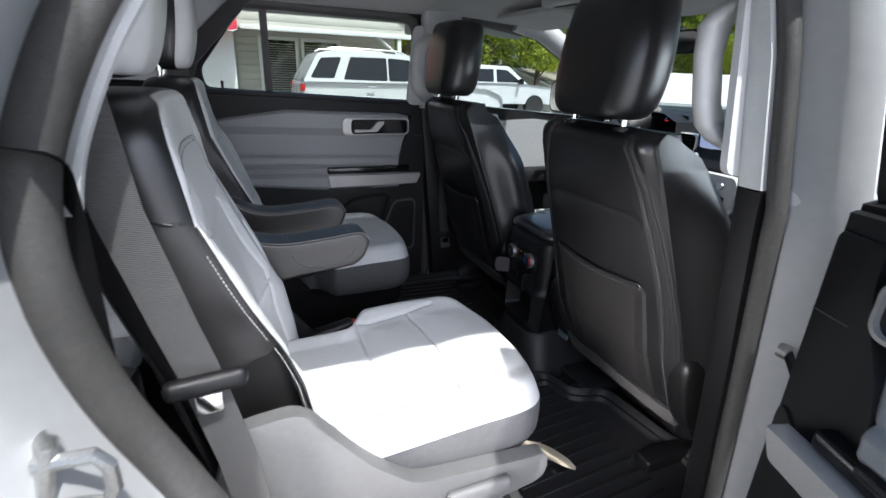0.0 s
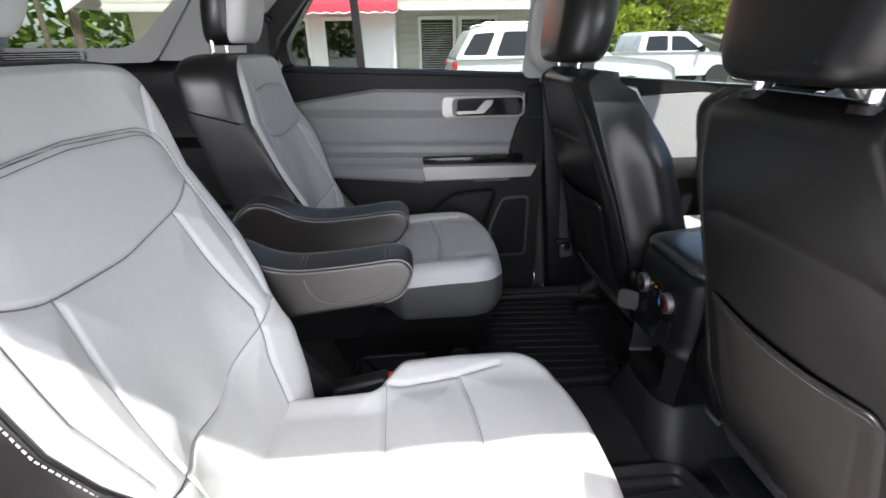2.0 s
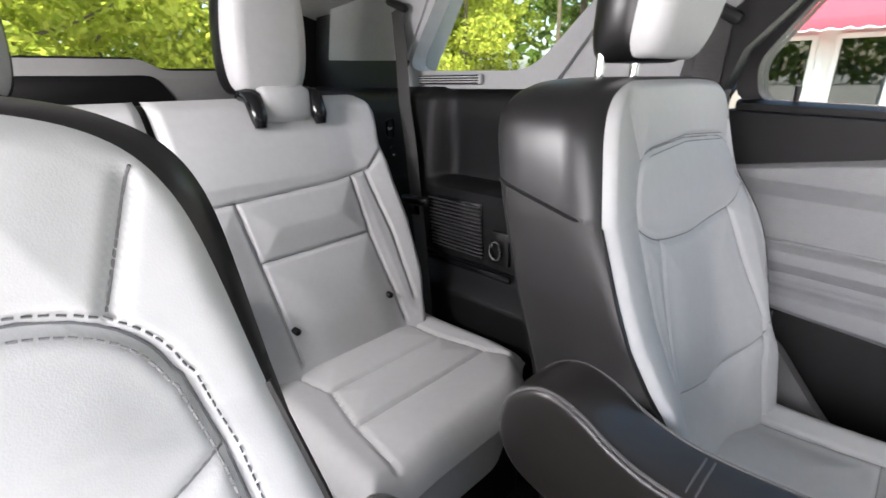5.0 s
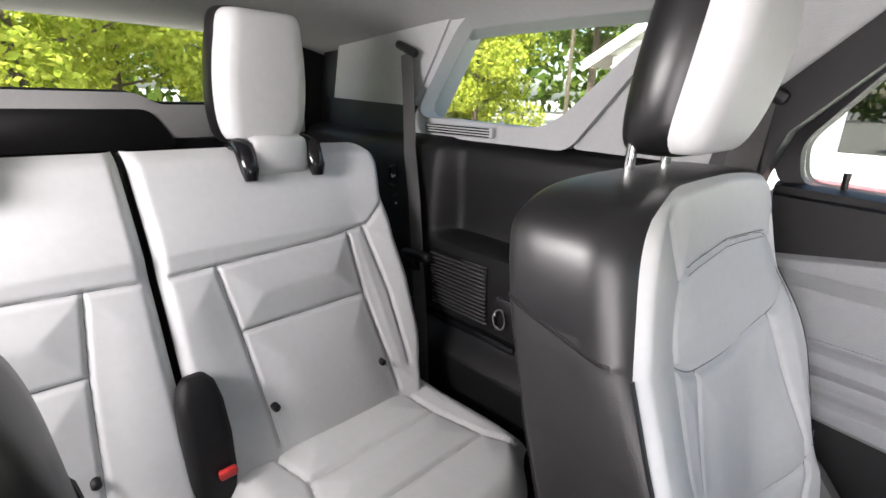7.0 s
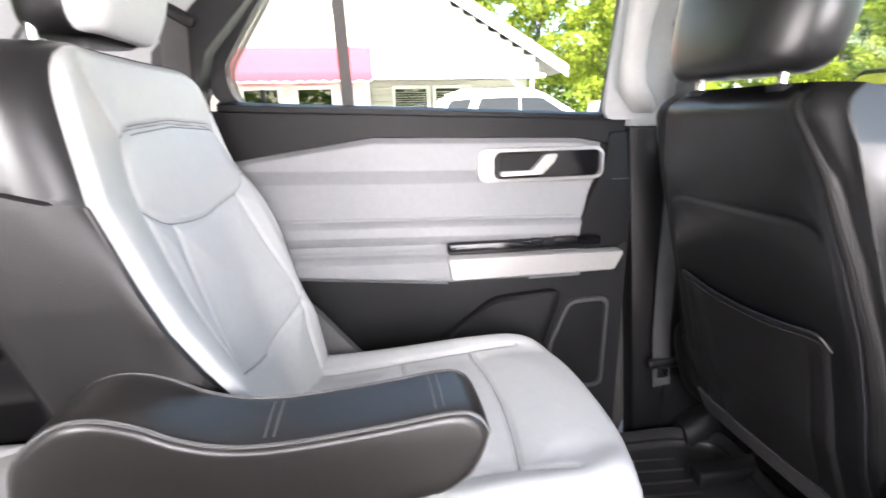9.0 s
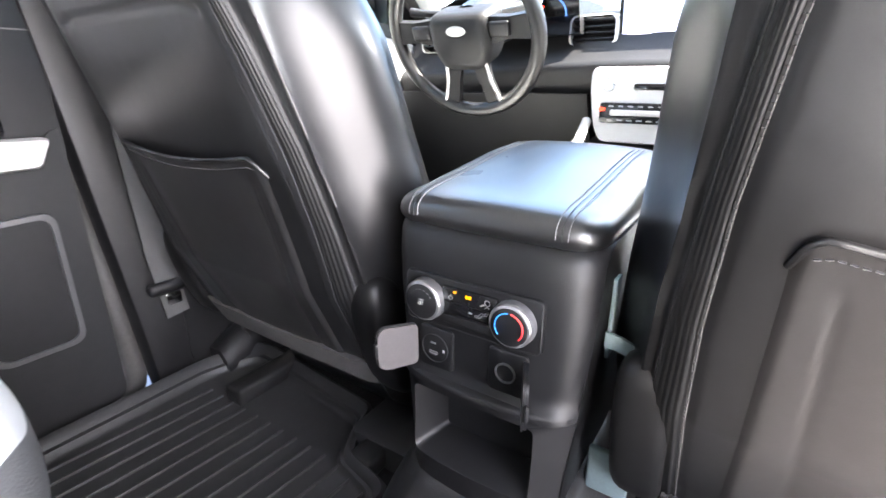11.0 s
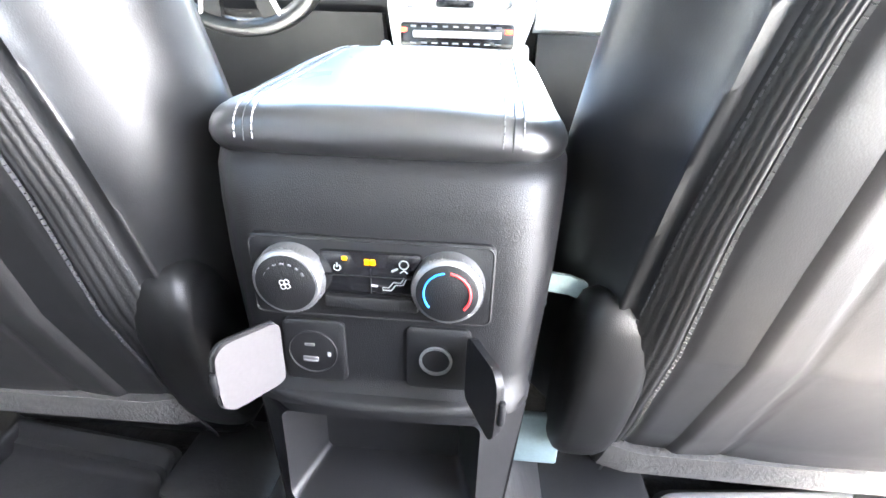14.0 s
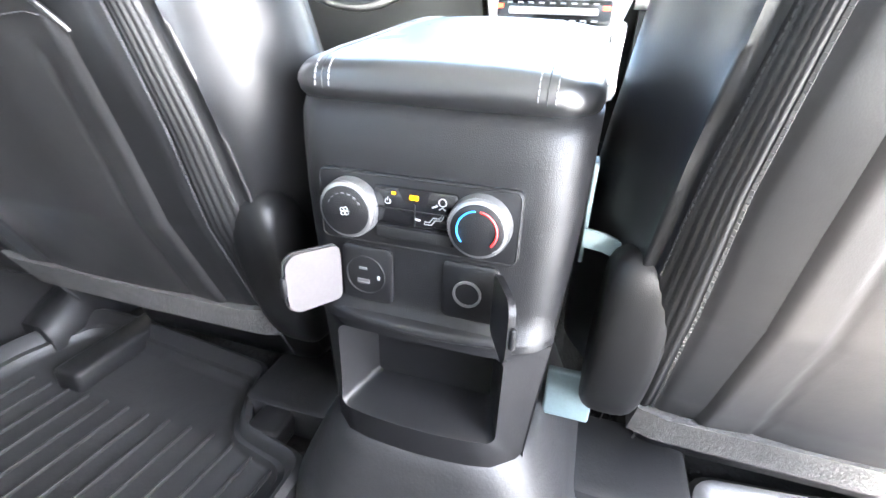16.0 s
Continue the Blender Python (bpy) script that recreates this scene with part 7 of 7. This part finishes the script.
ring = lambda c, z, q: [(c[0] + q * math.cos(a), c[1] + q * math.sin(a), z) for a in np.linspace(0, 2 * math.pi, 32, endpoint=False)]
for c in ((-0.445, 0.125), (-0.445, -0.02)):
    part("cup_holder", Geo().loft([ring(c, z, q) for z, q in ((0.654, 0.050), (0.660, 0.049), (0.661, 0.046), (0.6565, 0.038))], cap=False), GLOSS_BLACK, t, "glossy cup holder rim")
    part("cup_floor", Geo().loft([ring(c, z, 0.0385) for z in (0.6545, 0.6572)]), GLOSS_BLACK, t)
part("bin_lip", Geo().box((-0.285, 0.0, 0.645), (0.012, 0.30, 0.010), 0.004), PLASTIC_DARK, t)

# a paper tag on the mat by the sunlit seat
t = thing("paper_tag", "pale curled paper tag lying on the rubber mat", "tag")
tag = [(-0.235, -0.420), (-0.205, -0.445), (-0.180, -0.480), (-0.160, -0.520), (-0.150, -0.545)]
part("tag_strip", Geo().loft([[(x + dx, y + dy, 0.540 + h) for dx, dy, h in ((-0.016 * w, -0.010 * w, 0.0), (0.016 * w, 0.010 * w, 0.004), (0.016 * w, 0.010 * w, 0.005), (-0.016 * w, -0.010 * w, 0.001))] for (x, y), w in zip(tag, (0.7, 1.0, 1.0, 0.7, 0.15))]), material("tag_paper", (0.42, 0.36, 0.27), 0.8, vary=0.1, scale=30), t)


# ---- outside: trees ----
def leaf_material(name, a, b):
    m = bpy.data.materials.new(name)
    m.use_nodes = True
    t = m.node_tree
    t.nodes.clear()
    out = t.nodes.new("ShaderNodeOutputMaterial")
    geo = t.nodes.new("ShaderNodeNewGeometry")
    mix = t.nodes.new("ShaderNodeMix")
    mix.data_type = "RGBA"
    mix.inputs["A"].default_value, mix.inputs["B"].default_value = (*a, 1), (*b, 1)
    t.links.new(geo.outputs["Random Per Island"], mix.inputs["Factor"])
    d, tr, ms = t.nodes.new("ShaderNodeBsdfDiffuse"), t.nodes.new("ShaderNodeBsdfTranslucent"), t.nodes.new("ShaderNodeMixShader")
    ms.inputs[0].default_value = 0.35
    for s in (d, tr):
        t.links.new(mix.outputs["Result"], s.inputs["Color"])
    t.links.new(d.outputs[0], ms.inputs[1])
    t.links.new(tr.outputs[0], ms.inputs[2])
    t.links.new(ms.outputs[0], out.inputs[0])
    return m


LEAF = leaf_material("green_leaves", (0.13, 0.19, 0.022), (0.36, 0.40, 0.06))
LEAF_LIGHT = leaf_material("light_green_leaves", (0.24, 0.30, 0.035), (0.48, 0.50, 0.09))
LEAF_DARK = leaf_material("dark_green_leaves", (0.05, 0.09, 0.018), (0.16, 0.21, 0.045))
BARK = material("bark", (0.11, 0.085, 0.06), 0.9, vary=0.4, scale=6, grain=1.0, grain_scale=30, relief=1.0, relief_scale=14)


def leaf_quads(pts, size, rng):
    """Many small leaf cards, each turned its own way."""
    n = len(pts)
    a = rng.normal(size=(n, 3))
    a /= np.linalg.norm(a, axis=1)[:, None]
    b = np.cross(a, rng.normal(size=(n, 3)))
    b /= np.linalg.norm(b, axis=1)[:, None]
    s = size * rng.uniform(0.6, 1.3, (n, 1))
    v = np.stack([pts - a * s, pts + b * s * 0.55, pts + a * s, pts - b * s * 0.55], 1).reshape(-1, 3)
    return v.tolist(), [(4 * i, 4 * i + 1, 4 * i + 2, 4 * i + 3) for i in range(n)]


def tree(seed, height, spread, leaves, mat, label, bushy=0.25, leaf=0.22):
    rng = np.random.default_rng(seed)
    t = thing("tree", label, "tree", "trees round the lot")
    g = Geo()
    top = height * 0.9
    bend = rng.normal(size=2) * 0.25
    trunk = [(bend[0] * (z / top) ** 2, bend[1] * (z / top) ** 2, z) for z in np.linspace(0, top, 7)]
    g.tube(trunk, [0.20 * height / 9 * (1 - 0.8 * k / 6) for k in range(7)], 8)
    centres = []
    for k in range(13):
        z0 = height * (bushy + (0.92 - bushy) * k / 13)
        ang = k * 2.4 + rng.uniform(-0.4, 0.4)
        reach = spread * (0.55 + 0.45 * math.sin(math.pi * min(1, (z0 / height - bushy) / (1 - bushy) + 0.25))) * rng.uniform(0.65, 1.1)
        end = (math.cos(ang) * reach, math.sin(ang) * reach, z0 + height * 0.10)
        g.tube([(0, 0, z0 * 0.92), (end[0] * 0.5, end[1] * 0.5, z0 + 0.02 * height), end], [0.055 * height / 9, 0.035 * height / 9, 0.012], 5)
        centres += [(end, spread * 0.34), ((end[0] * 0.55, end[1] * 0.55, end[2]), spread * 0.36)]
    centres.append(((0, 0, height * 0.95), spread * 0.35))
    part("trunk", g, BARK, t)
    per = leaves // len(centres)
    pts = []
    for c, r in centres:
        p = rng.normal(size=(per, 3))
        p *= (r * rng.uniform(0.55, 1.0, (per, 1)) ** 0.5) / np.linalg.norm(p, axis=1)[:, None]
        pts.append(p * (1, 1, 0.75) + np.array(c))
    me = Geo()
    me.v, me.f = leaf_quads(np.concatenate(pts), leaf, rng)
    crown = part("crown", me, mat, t, sharp=180)
    return t


def plant_row(src, places, seed):
    rng = random.Random(seed)
    for i, (x, y, k) in enumerate(places):
        m = Matrix.Translation((x, y, float(ground_at(x)))) @ Matrix.Rotation(rng.uniform(0, 6.28), 4, "Z") @ Matrix.Scale(k, 4)
        if i == 0:
            src.matrix_basis = m
        else:
            c = copy_thing(src, m)
            c.matrix_basis = m


T1 = tree(1, 11, 3.6, 9500, LEAF, "tall broad-leaved tree with a full green crown", 0.25, 0.16)
T2 = tree(2, 14, 3.2, 11000, LEAF_DARK, "tall dark green tree in the woods", 0.25, 0.15)
T3 = tree(3, 6.5, 2.6, 15000, LEAF_LIGHT, "sunlit light green young tree", 0.08, 0.085)
T4 = tree(4, 5.5, 1.3, 4200, LEAF_LIGHT, "narrow light green evergreen by the road", 0.05, 0.12)
plant_row(T1, [(16, 30, 1), (22, 33, 1.1), (28, 30, 0.9), (34, 27, 1.0), (-22, 24, 1), (-30, 16, 1.1), (-34, 6, 1), (-28, -6, 1.0), (-36, -14, 1.1), (12, 36, 1.1), (6, 38, 1)], 5)
plant_row(T2, [(19, 40, 1), (27, 41, 1.1), (36, 36, 1), (-20, 33, 1.1), (-30, 28, 1), (-39, 20, 1.1), (-44, 8, 1), (-42, -6, 1.1), (-46, -18, 1), (9, 46, 1), (-12, 40, 1), (0, 46, 1.1), (-36, 36, 1.2), (42, 40, 1.2)], 6)
plant_row(T3, [(-14, 9, 1), (-13, 4.5, 1.1), (-12, 0.5, 1.0), (-12.5, -3.5, 1.1), (-19, 10, 1.2), (30, 22, 0.9), (-16, 13, 1.1), (-18, 3, 1.2), (-12, 12, 0.8)], 7)
plant_row(T4, [(-14.5, 14.5, 1), (-17.5, 16.5, 1.1), (-20, 15, 0.9), (-24, 19, 1.2)], 8)

rng = np.random.default_rng(11)
n = 26000
ang = rng.uniform(0, 2 * math.pi, n)
rad = rng.uniform(56, 70, n)
pts = np.stack([rad * np.cos(ang), rad * np.sin(ang), rng.uniform(0.2, 15, n) * (0.75 + 0.25 * np.sin(ang * 9)) * np.where(np.cos(ang) > 0.80, 0.3, 1.0)], 1)
g = Geo()
g.v, g.f = leaf_quads(pts, 0.75, rng)
tagged(part("far_woods", g, LEAF_DARK, None, sharp=180), "dark green woods all round in the distance", "woods", kind="stuff")

# ---- the building beyond the parked cars ----
SIDING = material("cream_siding", (0.56, 0.54, 0.48), 0.7, vary=0.06, scale=2, grain=0.3, grain_scale=40, rand=0.05)
TRIM_WHITE = material("white_trim_paint", (0.74, 0.74, 0.72), 0.6, vary=0.05, scale=3)
AWNING = material("red_awning_cloth", (0.50, 0.035, 0.06), 0.85, vary=0.08, scale=4, grain=0.4, grain_scale=200)
ROOFING = material("grey_roofing", (0.30, 0.29, 0.28), 0.9, vary=0.2, scale=3, grain=0.6, grain_scale=40)
BLIND = material("window_blind", (0.42, 0.41, 0.37), 0.7, vary=0.05, scale=5)
DARK_ROOM = material("dim_room_inside", (0.14, 0.135, 0.12), 0.9, vary=0.2, scale=2)


def window_unit(parent, x0, x1, z0, z1, y, blinds=True):
    w = part("window", Geo().loft([[(x, yy, z) for x, z in q] for yy, q in ((y + 0.05, [(x0, z0), (x1, z0), (x1, z1), (x0, z1)]), (y - 0.04, [(x0, z0), (x1, z0), (x1, z1), (x0, z1)]), (y - 0.04, [(x0 + 0.09, z0 + 0.09), (x1 - 0.09, z0 + 0.09), (x1 - 0.09, z1 - 0.09), (x0 + 0.09, z1 - 0.09)]), (y + 0.05, [(x0 + 0.09, z0 + 0.09), (x1 - 0.09, z0 + 0.09), (x1 - 0.09, z1 - 0.09), (x0 + 0.09, z1 - 0.09)]))], cap=False), TRIM_WHITE, parent, "white window frame")
    part("pane", Geo().box(((x0 + x1) / 2, y + 0.015, (z0 + z1) / 2), (x1 - x0 - 0.18, 0.01, z1 - z0 - 0.18)), GLASS_DARK, w, "dark reflecting pane")
    part("room", Geo().box(((x0 + x1) / 2, y + 0.09, (z0 + z1) / 2), (x1 - x0 - 0.16, 0.02, z1 - z0 - 0.16)), DARK_ROOM, w)
    if blinds:
        for i in range(int((z1 - z0 - 0.25) / 0.065)):
            part("blind_slat", Geo().box(((x0 + x1) / 2, y - 0.005, z0 + 0.14 + 0.065 * i), (x1 - x0 - 0.22, 0.035, 0.006), 0.0, Matrix.Rotation(radians(35), 4, "X")), BLIND, w)


def shop_building():
    b = thing("shop_building", "cream sided building with red awning and porch", "building")
    y = 14.5
    put = lambda nm, g, mat, lab="": part(nm, g, mat, b, lab)
    put("wall", Geo().box((-1.9, y + 2.6, 1.6), (12.2, 5.0, 3.2)), SIDING)
    slope = [(-8.6, 2.45), (-1.9, 6.35), (4.75, 2.45), (4.75, 2.62), (-1.9, 6.6), (-8.6, 2.62)]
    put("roof", Geo().prism(slope, y - 1.6, y + 8), ROOFING, "grey shingled gable roof")
    put("rake_board", Geo().prism([(-8.65, 2.32), (-1.9, 6.2), (4.80, 2.32), (4.80, 2.62), (-1.9, 6.55), (-8.65, 2.62)], y - 1.66, y - 1.60), TRIM_WHITE, "white rake board")
    put("gable", Geo().prism([(-8.0, 2.75), (-1.9, 6.2), (3.9, 2.75)], y - 1.5, y - 1.4), SIDING)
    for i in range(14):
        z = 2.42 + 0.19 * i
        x1 = 4.0 - max(0, (z - 2.75)) * 1.74
        x0 = -7.8 + max(0, (z - 2.75)) * 1.74
        put("siding_board", Geo().box(((x0 + x1) / 2, y - 1.52, z), (x1 - x0, 0.03, 0.182), 0.006, Matrix.Rotation(radians(4), 4, "X")), SIDING)
    put("porch_beam", Geo().box((1.9, y - 1.50, 2.36), (4.6, 0.10, 0.12), 0.01), TRIM_WHITE)
    put("porch_ceiling", Geo().box((-1.9, y - 0.7, 2.44), (12, 1.5, 0.04)), TRIM_WHITE)
    put("post", Geo().box((3.85, y - 1.45, 1.2), (0.11, 0.11, 2.4), 0.01), TRIM_WHITE)
    put("brace", Geo().tube([(3.82, y - 1.45, 1.85), (3.15, y - 1.45, 2.36)], 0.05, 4), TRIM_WHITE)
    for i in range(12):
        put("wall_board", Geo().box((1.85, y + 0.085, 0.2 + 0.19 * i), (4.7, 0.03, 0.182), 0.006, Matrix.Rotation(radians(4), 4, "X")), SIDING)
    window_unit(b, 0.08, 1.20, 0.35, 2.24, y)
    window_unit(b, 1.28, 2.45, 0.35, 2.24, y)
    put("corner_board", Geo().box((-0.62, y - 0.02, 1.2), (0.12, 0.14, 2.4), 0.01), TRIM_WHITE)
    put("white_bay", Geo().box((-2.3, y - 0.9, 1.2), (3.4, 1.9, 2.4), 0.02), TRIM_WHITE, "white painted shop front")
    for x0, x1 in ((-3.75, -2.75), (-2.45, -1.45)):
        window_unit(b, x0, x1, 0.55, 2.15, y - 1.9, False)
    aw = Geo()
    prof = [(y - 1.80, 3.05), (y - 2.15, 2.98), (y - 2.75, 2.42), (y - 2.80, 2.36)]
    nx = 60
    X = np.array([[x] * 5 for x in np.linspace(-4.15, -0.50, nx)])
    Y = np.array([[p[0] for p in prof] + [y - 2.81]] * nx)
    scal = np.abs(np.sin(np.linspace(0, 13 * math.pi, nx))) * 0.05
    Z = np.array([[p[1] for p in prof] + [2.16 + 0.05 - s] for s in scal])
    aw.grid(X, Y, Z)
    for x in (-4.15, -0.50):
        aw.add([(x, y - 1.80, 3.05), (x, y - 2.15, 2.98), (x, y - 2.75, 2.42), (x, y - 2.80, 2.20), (x, y - 1.80, 2.20)], [(0, 1, 2, 3, 4)])
    put("awning", aw, AWNING, "red cloth awning with scalloped edge")
    put("awning_edge", Geo().tube([(x, y - 2.815, 2.215 - s) for x, s in zip(np.linspace(-4.15, -0.50, nx), scal)], 0.012, 4), TRIM_WHITE, "white piped edge")


shop_building()


# ---- parked vehicles ----
TYRE = material("tyre_rubber", (0.02, 0.02, 0.02), 0.85, vary=0.2, scale=8)
LENS_RED = material("red_lamp_lens", (0.45, 0.01, 0.01), 0.2, vary=0.05, scale=8)


def wheels(t, xs_, y0, y1, r):
    for x in xs_:
        for y, s in ((y0, -1), (y1, 1)):
            w = part("wheel", Geo().revolve([(-0.12, r * 0.7), (-0.13, r * 0.95), (-0.09, r), (0.09, r), (0.13, r * 0.95), (0.12, r * 0.7)], (x, y, r), "y", 24), TYRE, t, "black tyre")
            part("rim", Geo().revolve([(0.02 * s, r * 0.66), (0.10 * s, r * 0.64), (0.06 * s, r * 0.3), (0.10 * s, 0.05), (0.10 * s, 0.0)], (x, y, r), "y", 20), SATIN, w, "silver rim")


def suv(x, y, m=None):
    t = thing("parked_suv", "white parked estate car with dark windows and roof rails", "car", "parked cars")
    w = 0.98
    put = lambda nm, g, mat, lab="", par=t: part(nm, g, mat, par, lab, 35)
    low = rounded([(0.0, 0.42), (0.02, 1.08), (0.10, 1.16), (3.55, 1.18), (4.65, 1.08), (5.05, 0.92), (5.12, 0.42)], 0.12, 4)
    put("body", Geo().loft([[(x + a, y + w * k, b if b > 0.5 else b) for a, b in low] for k in (-0.92, -1.0, -0.99, 0.99, 1.0, 0.92)]), PAINT_WHITE, "white painted body")
    cab = rounded([(0.05, 1.14), (0.42, 1.76), (0.75, 1.82), (2.55, 1.80), (3.60, 1.17)], 0.10, 4)
    put("cabin", Geo().loft([[(x + a, y + s * (w - 0.03 - (b - 1.14) * 0.26), b) for a, b in cab] for s in (-1, 1)]), PAINT_WHITE, "white painted roof and pillars")
    for s in (-1, 1):
        side = lambda b: y + s * (w - 0.03 - (b - 1.14) * 0.26 + 0.006)
        for q in ([(0.22, 1.24), (0.48, 1.66), (0.94, 1.69), (0.74, 1.24)], [(0.95, 1.22), (1.14, 1.70), (1.98, 1.71), (1.98, 1.21)], [(2.02, 1.21), (2.02, 1.71), (2.52, 1.69), (3.26, 1.22)]):
            put("side_window", Geo().loft([[(x + a, side(b), b) for a, b in rounded(q, 0.05)], [(x + a, side(b) - s * 0.02, b) for a, b in rounded(q, 0.05)]]), GLOSS_BLACK, "dark side window")
        put("roof_rail", Geo().tube([(x + 0.6, y + s * 0.70, 1.82), (x + 0.75, y + s * 0.70, 1.88), (x + 2.3, y + s * 0.70, 1.87), (x + 2.5, y + s * 0.70, 1.80)], 0.022, 6), SATIN, "silver roof rail")
        put("mirror", Geo().box((x + 3.15, y + s * 1.08, 1.24), (0.14, 0.22, 0.16), 0.05), PAINT_WHITE)
        put("tail_lamp", Geo().box((x + 0.05, y + s * 0.86, 1.03), (0.10, 0.20, 0.16), 0.03), LENS_RED, "red tail lamp")
        put("door_handle", Geo().box((x + 1.60, y + s * 1.0, 1.08), (0.20, 0.03, 0.03), 0.01), PAINT_WHITE)
    put("windscreen", Geo().loft([[(x + 2.60, y + v, 1.78), (x + 3.62, y + v * 1.1, 1.18), (x + 3.64, y + v * 1.1, 1.20), (x + 2.62, y + v, 1.80)] for v in (-0.72, 0.72)]), GLOSS_BLACK, "dark windscreen")
    wheels(t, (x + 0.95, x + 4.05), y - 0.86, y + 0.86, 0.38)
    return t


def pickup(x, y):
    t = thing("parked_pickup", "white parked pickup truck with dark windows", "truck", "parked cars")
    w = 0.98
    put = lambda nm, g, mat, lab="": part(nm, g, mat, t, lab, 35)
    low = rounded([(0.0, 0.45), (0.0, 1.16), (4.0, 1.16), (5.35, 1.06), (5.5, 0.9), (5.55, 0.45)], 0.10, 4)
    put("body", Geo().loft([[(x + a, y + w * k, b) for a, b in low] for k in (-0.94, -1.0, 1.0, 0.94)]), PAINT_WHITE, "white painted body")
    cab = rounded([(1.75, 1.12), (1.88, 1.68), (2.05, 1.76), (3.35, 1.74), (4.15, 1.14)], 0.08, 4)
    put("cabin", Geo().loft([[(x + a, y + s * (w - 0.04 - (b - 1.12) * 0.24), b) for a, b in cab] for s in (-1, 1)]), PAINT_WHITE)
    for s in (-1, 1):
        side = lambda b: y + s * (w - 0.04 - (b - 1.12) * 0.24 + 0.006)
        for q in ([(1.98, 1.20), (2.08, 1.62), (2.72, 1.63), (2.72, 1.20)], [(2.84, 1.20), (2.84, 1.63), (3.28, 1.61), (3.86, 1.20)]):
            put("side_window", Geo().loft([[(x + a, side(b), b) for a, b in rounded(q, 0.05)], [(x + a, side(b) - s * 0.02, b) for a, b in rounded(q, 0.05)]]), GLOSS_BLACK, "dark side window")
        put("mirror", Geo().box((x + 3.75, y + s * 1.10, 1.24), (0.12, 0.24, 0.20), 0.05), GLOSS_BLACK)
    put("windscreen", Geo().loft([[(x + 3.38, y + v, 1.72), (x + 4.14, y + v * 1.1, 1.18), (x + 4.16, y + v * 1.1, 1.20), (x + 3.40, y + v, 1.74)] for v in (-0.74, 0.74)]), GLOSS_BLACK, "dark windscreen")
    wheels(t, (x + 1.0, x + 4.5), y - 0.86, y + 0.86, 0.39)


suv(0.62, 11.0)
pickup(5.2, 15.5)
back = suv(0, 0)
back.matrix_basis = Matrix.Translation((-19.5, 8.5, 0)) @ Matrix.Rotation(radians(60), 4, "Z")
back["label"] = "white parked estate car near the road"

# ---- low houses ----
PALE_ROOF = material("white_metal_roof", (0.72, 0.72, 0.70), 0.5, vary=0.05, scale=2)
BLUE_SIDING = material("blue_grey_siding", (0.16, 0.22, 0.27), 0.7, vary=0.08, scale=2, grain=0.3, grain_scale=40)
TAN_ROOF = material("tan_shingles", (0.30, 0.27, 0.20), 0.9, vary=0.15, scale=3, grain=0.5, grain_scale=30)


def low_house(name, label, x, y, lx, ly, eave, ridge, wall, roof, turn=0.0, wins=2):
    t = thing(name, label, "house")
    m = Matrix.Translation((x, y, float(ground_at(x)))) @ Matrix.Rotation(radians(turn), 4, "Z")
    part("wall", Geo().box((0, 0, eave / 2), (lx, ly, eave)), wall, t, turn=m)
    part("roof", Geo().loft([[(xx, -ly / 2 - 0.4, eave - 0.08), (xx, 0, ridge), (xx, ly / 2 + 0.4, eave - 0.08), (xx, ly / 2 + 0.4, eave + 0.04), (xx, 0, ridge + 0.14), (xx, -ly / 2 - 0.4, eave + 0.04)] for xx in (-lx / 2 - 0.4, lx / 2 + 0.4)]), roof, t, turn=m)
    for s in (-1, 1):
        part("gable", Geo().prism([(-ly / 2, eave - 0.1), (ly / 2, eave - 0.1), (0, ridge)], s * (lx / 2 - 0.1), s * lx / 2, "x"), wall, t, turn=m)
        part("rake_board", Geo().loft([[(xx, -ly / 2 - 0.4, eave - 0.12), (xx, 0, ridge - 0.03), (xx, ly / 2 + 0.4, eave - 0.12), (xx, ly / 2 + 0.4, eave + 0.05), (xx, 0, ridge + 0.15), (xx, -ly / 2 - 0.4, eave + 0.05)] for xx in (s * (lx / 2 + 0.41), s * (lx / 2 + 0.45))]), TRIM_WHITE, t, turn=m)
    for i in range(wins):
        for s in (-1, 1):
            xx = -lx / 2 + lx * (i + 0.5) / wins
            w = part("window", Geo().box((xx, s * (ly / 2 + 0.02), eave * 0.6), (0.9, 0.06, 0.9), 0.01), TRIM_WHITE, t, "white window frame", turn=m)
            for k in (-1, 1):
                for q in (-1, 1):
                    part("pane", Geo().box((xx + k * 0.19, s * (ly / 2 + 0.045), eave * 0.6 + q * 0.19), (0.32, 0.03, 0.32)), GLOSS_BLACK, w, turn=m)
    return t


low_house("shed", "blue-grey shed with white metal roof", 22.0, 14.0, 8.5, 5.0, 2.0, 3.2, BLUE_SIDING, PALE_ROOF, 124, 3)
low_house("low_house", "low tan-roofed house behind the parked pickup", 27, 40, 11, 8, 2.1, 3.4, SIDING, TAN_ROOF, 30, 2)

# ---- power line along the road ----
t = thing("power_line", "wooden pole line with sagging wires", "power line")
poles = [(-34, -6), (-30, 14), (-20, 30), (-2, 42)]
for x, y in poles:
    p = part("pole", Geo().tube([(x, y, 0), (x, y, 9)], [0.16, 0.11], 8), BARK, t)
    part("cross_arm", Geo().box((x, y, 8.3), (1.8, 0.12, 0.12), 0.01), BARK, p)
for (x0, y0), (x1, y1) in zip(poles, poles[1:]):
    for dz, dx in ((8.4, -0.8), (8.4, 0.8), (7.2, 0.0), (6.6, 0.0)):
        part("wire", Geo().tube([(x0 + (x1 - x0) * k + dx, y0 + (y1 - y0) * k, dz - 0.9 * 4 * k * (1 - k)) for k in np.linspace(0, 1, 12)], 0.022, 4), SEAL, t)
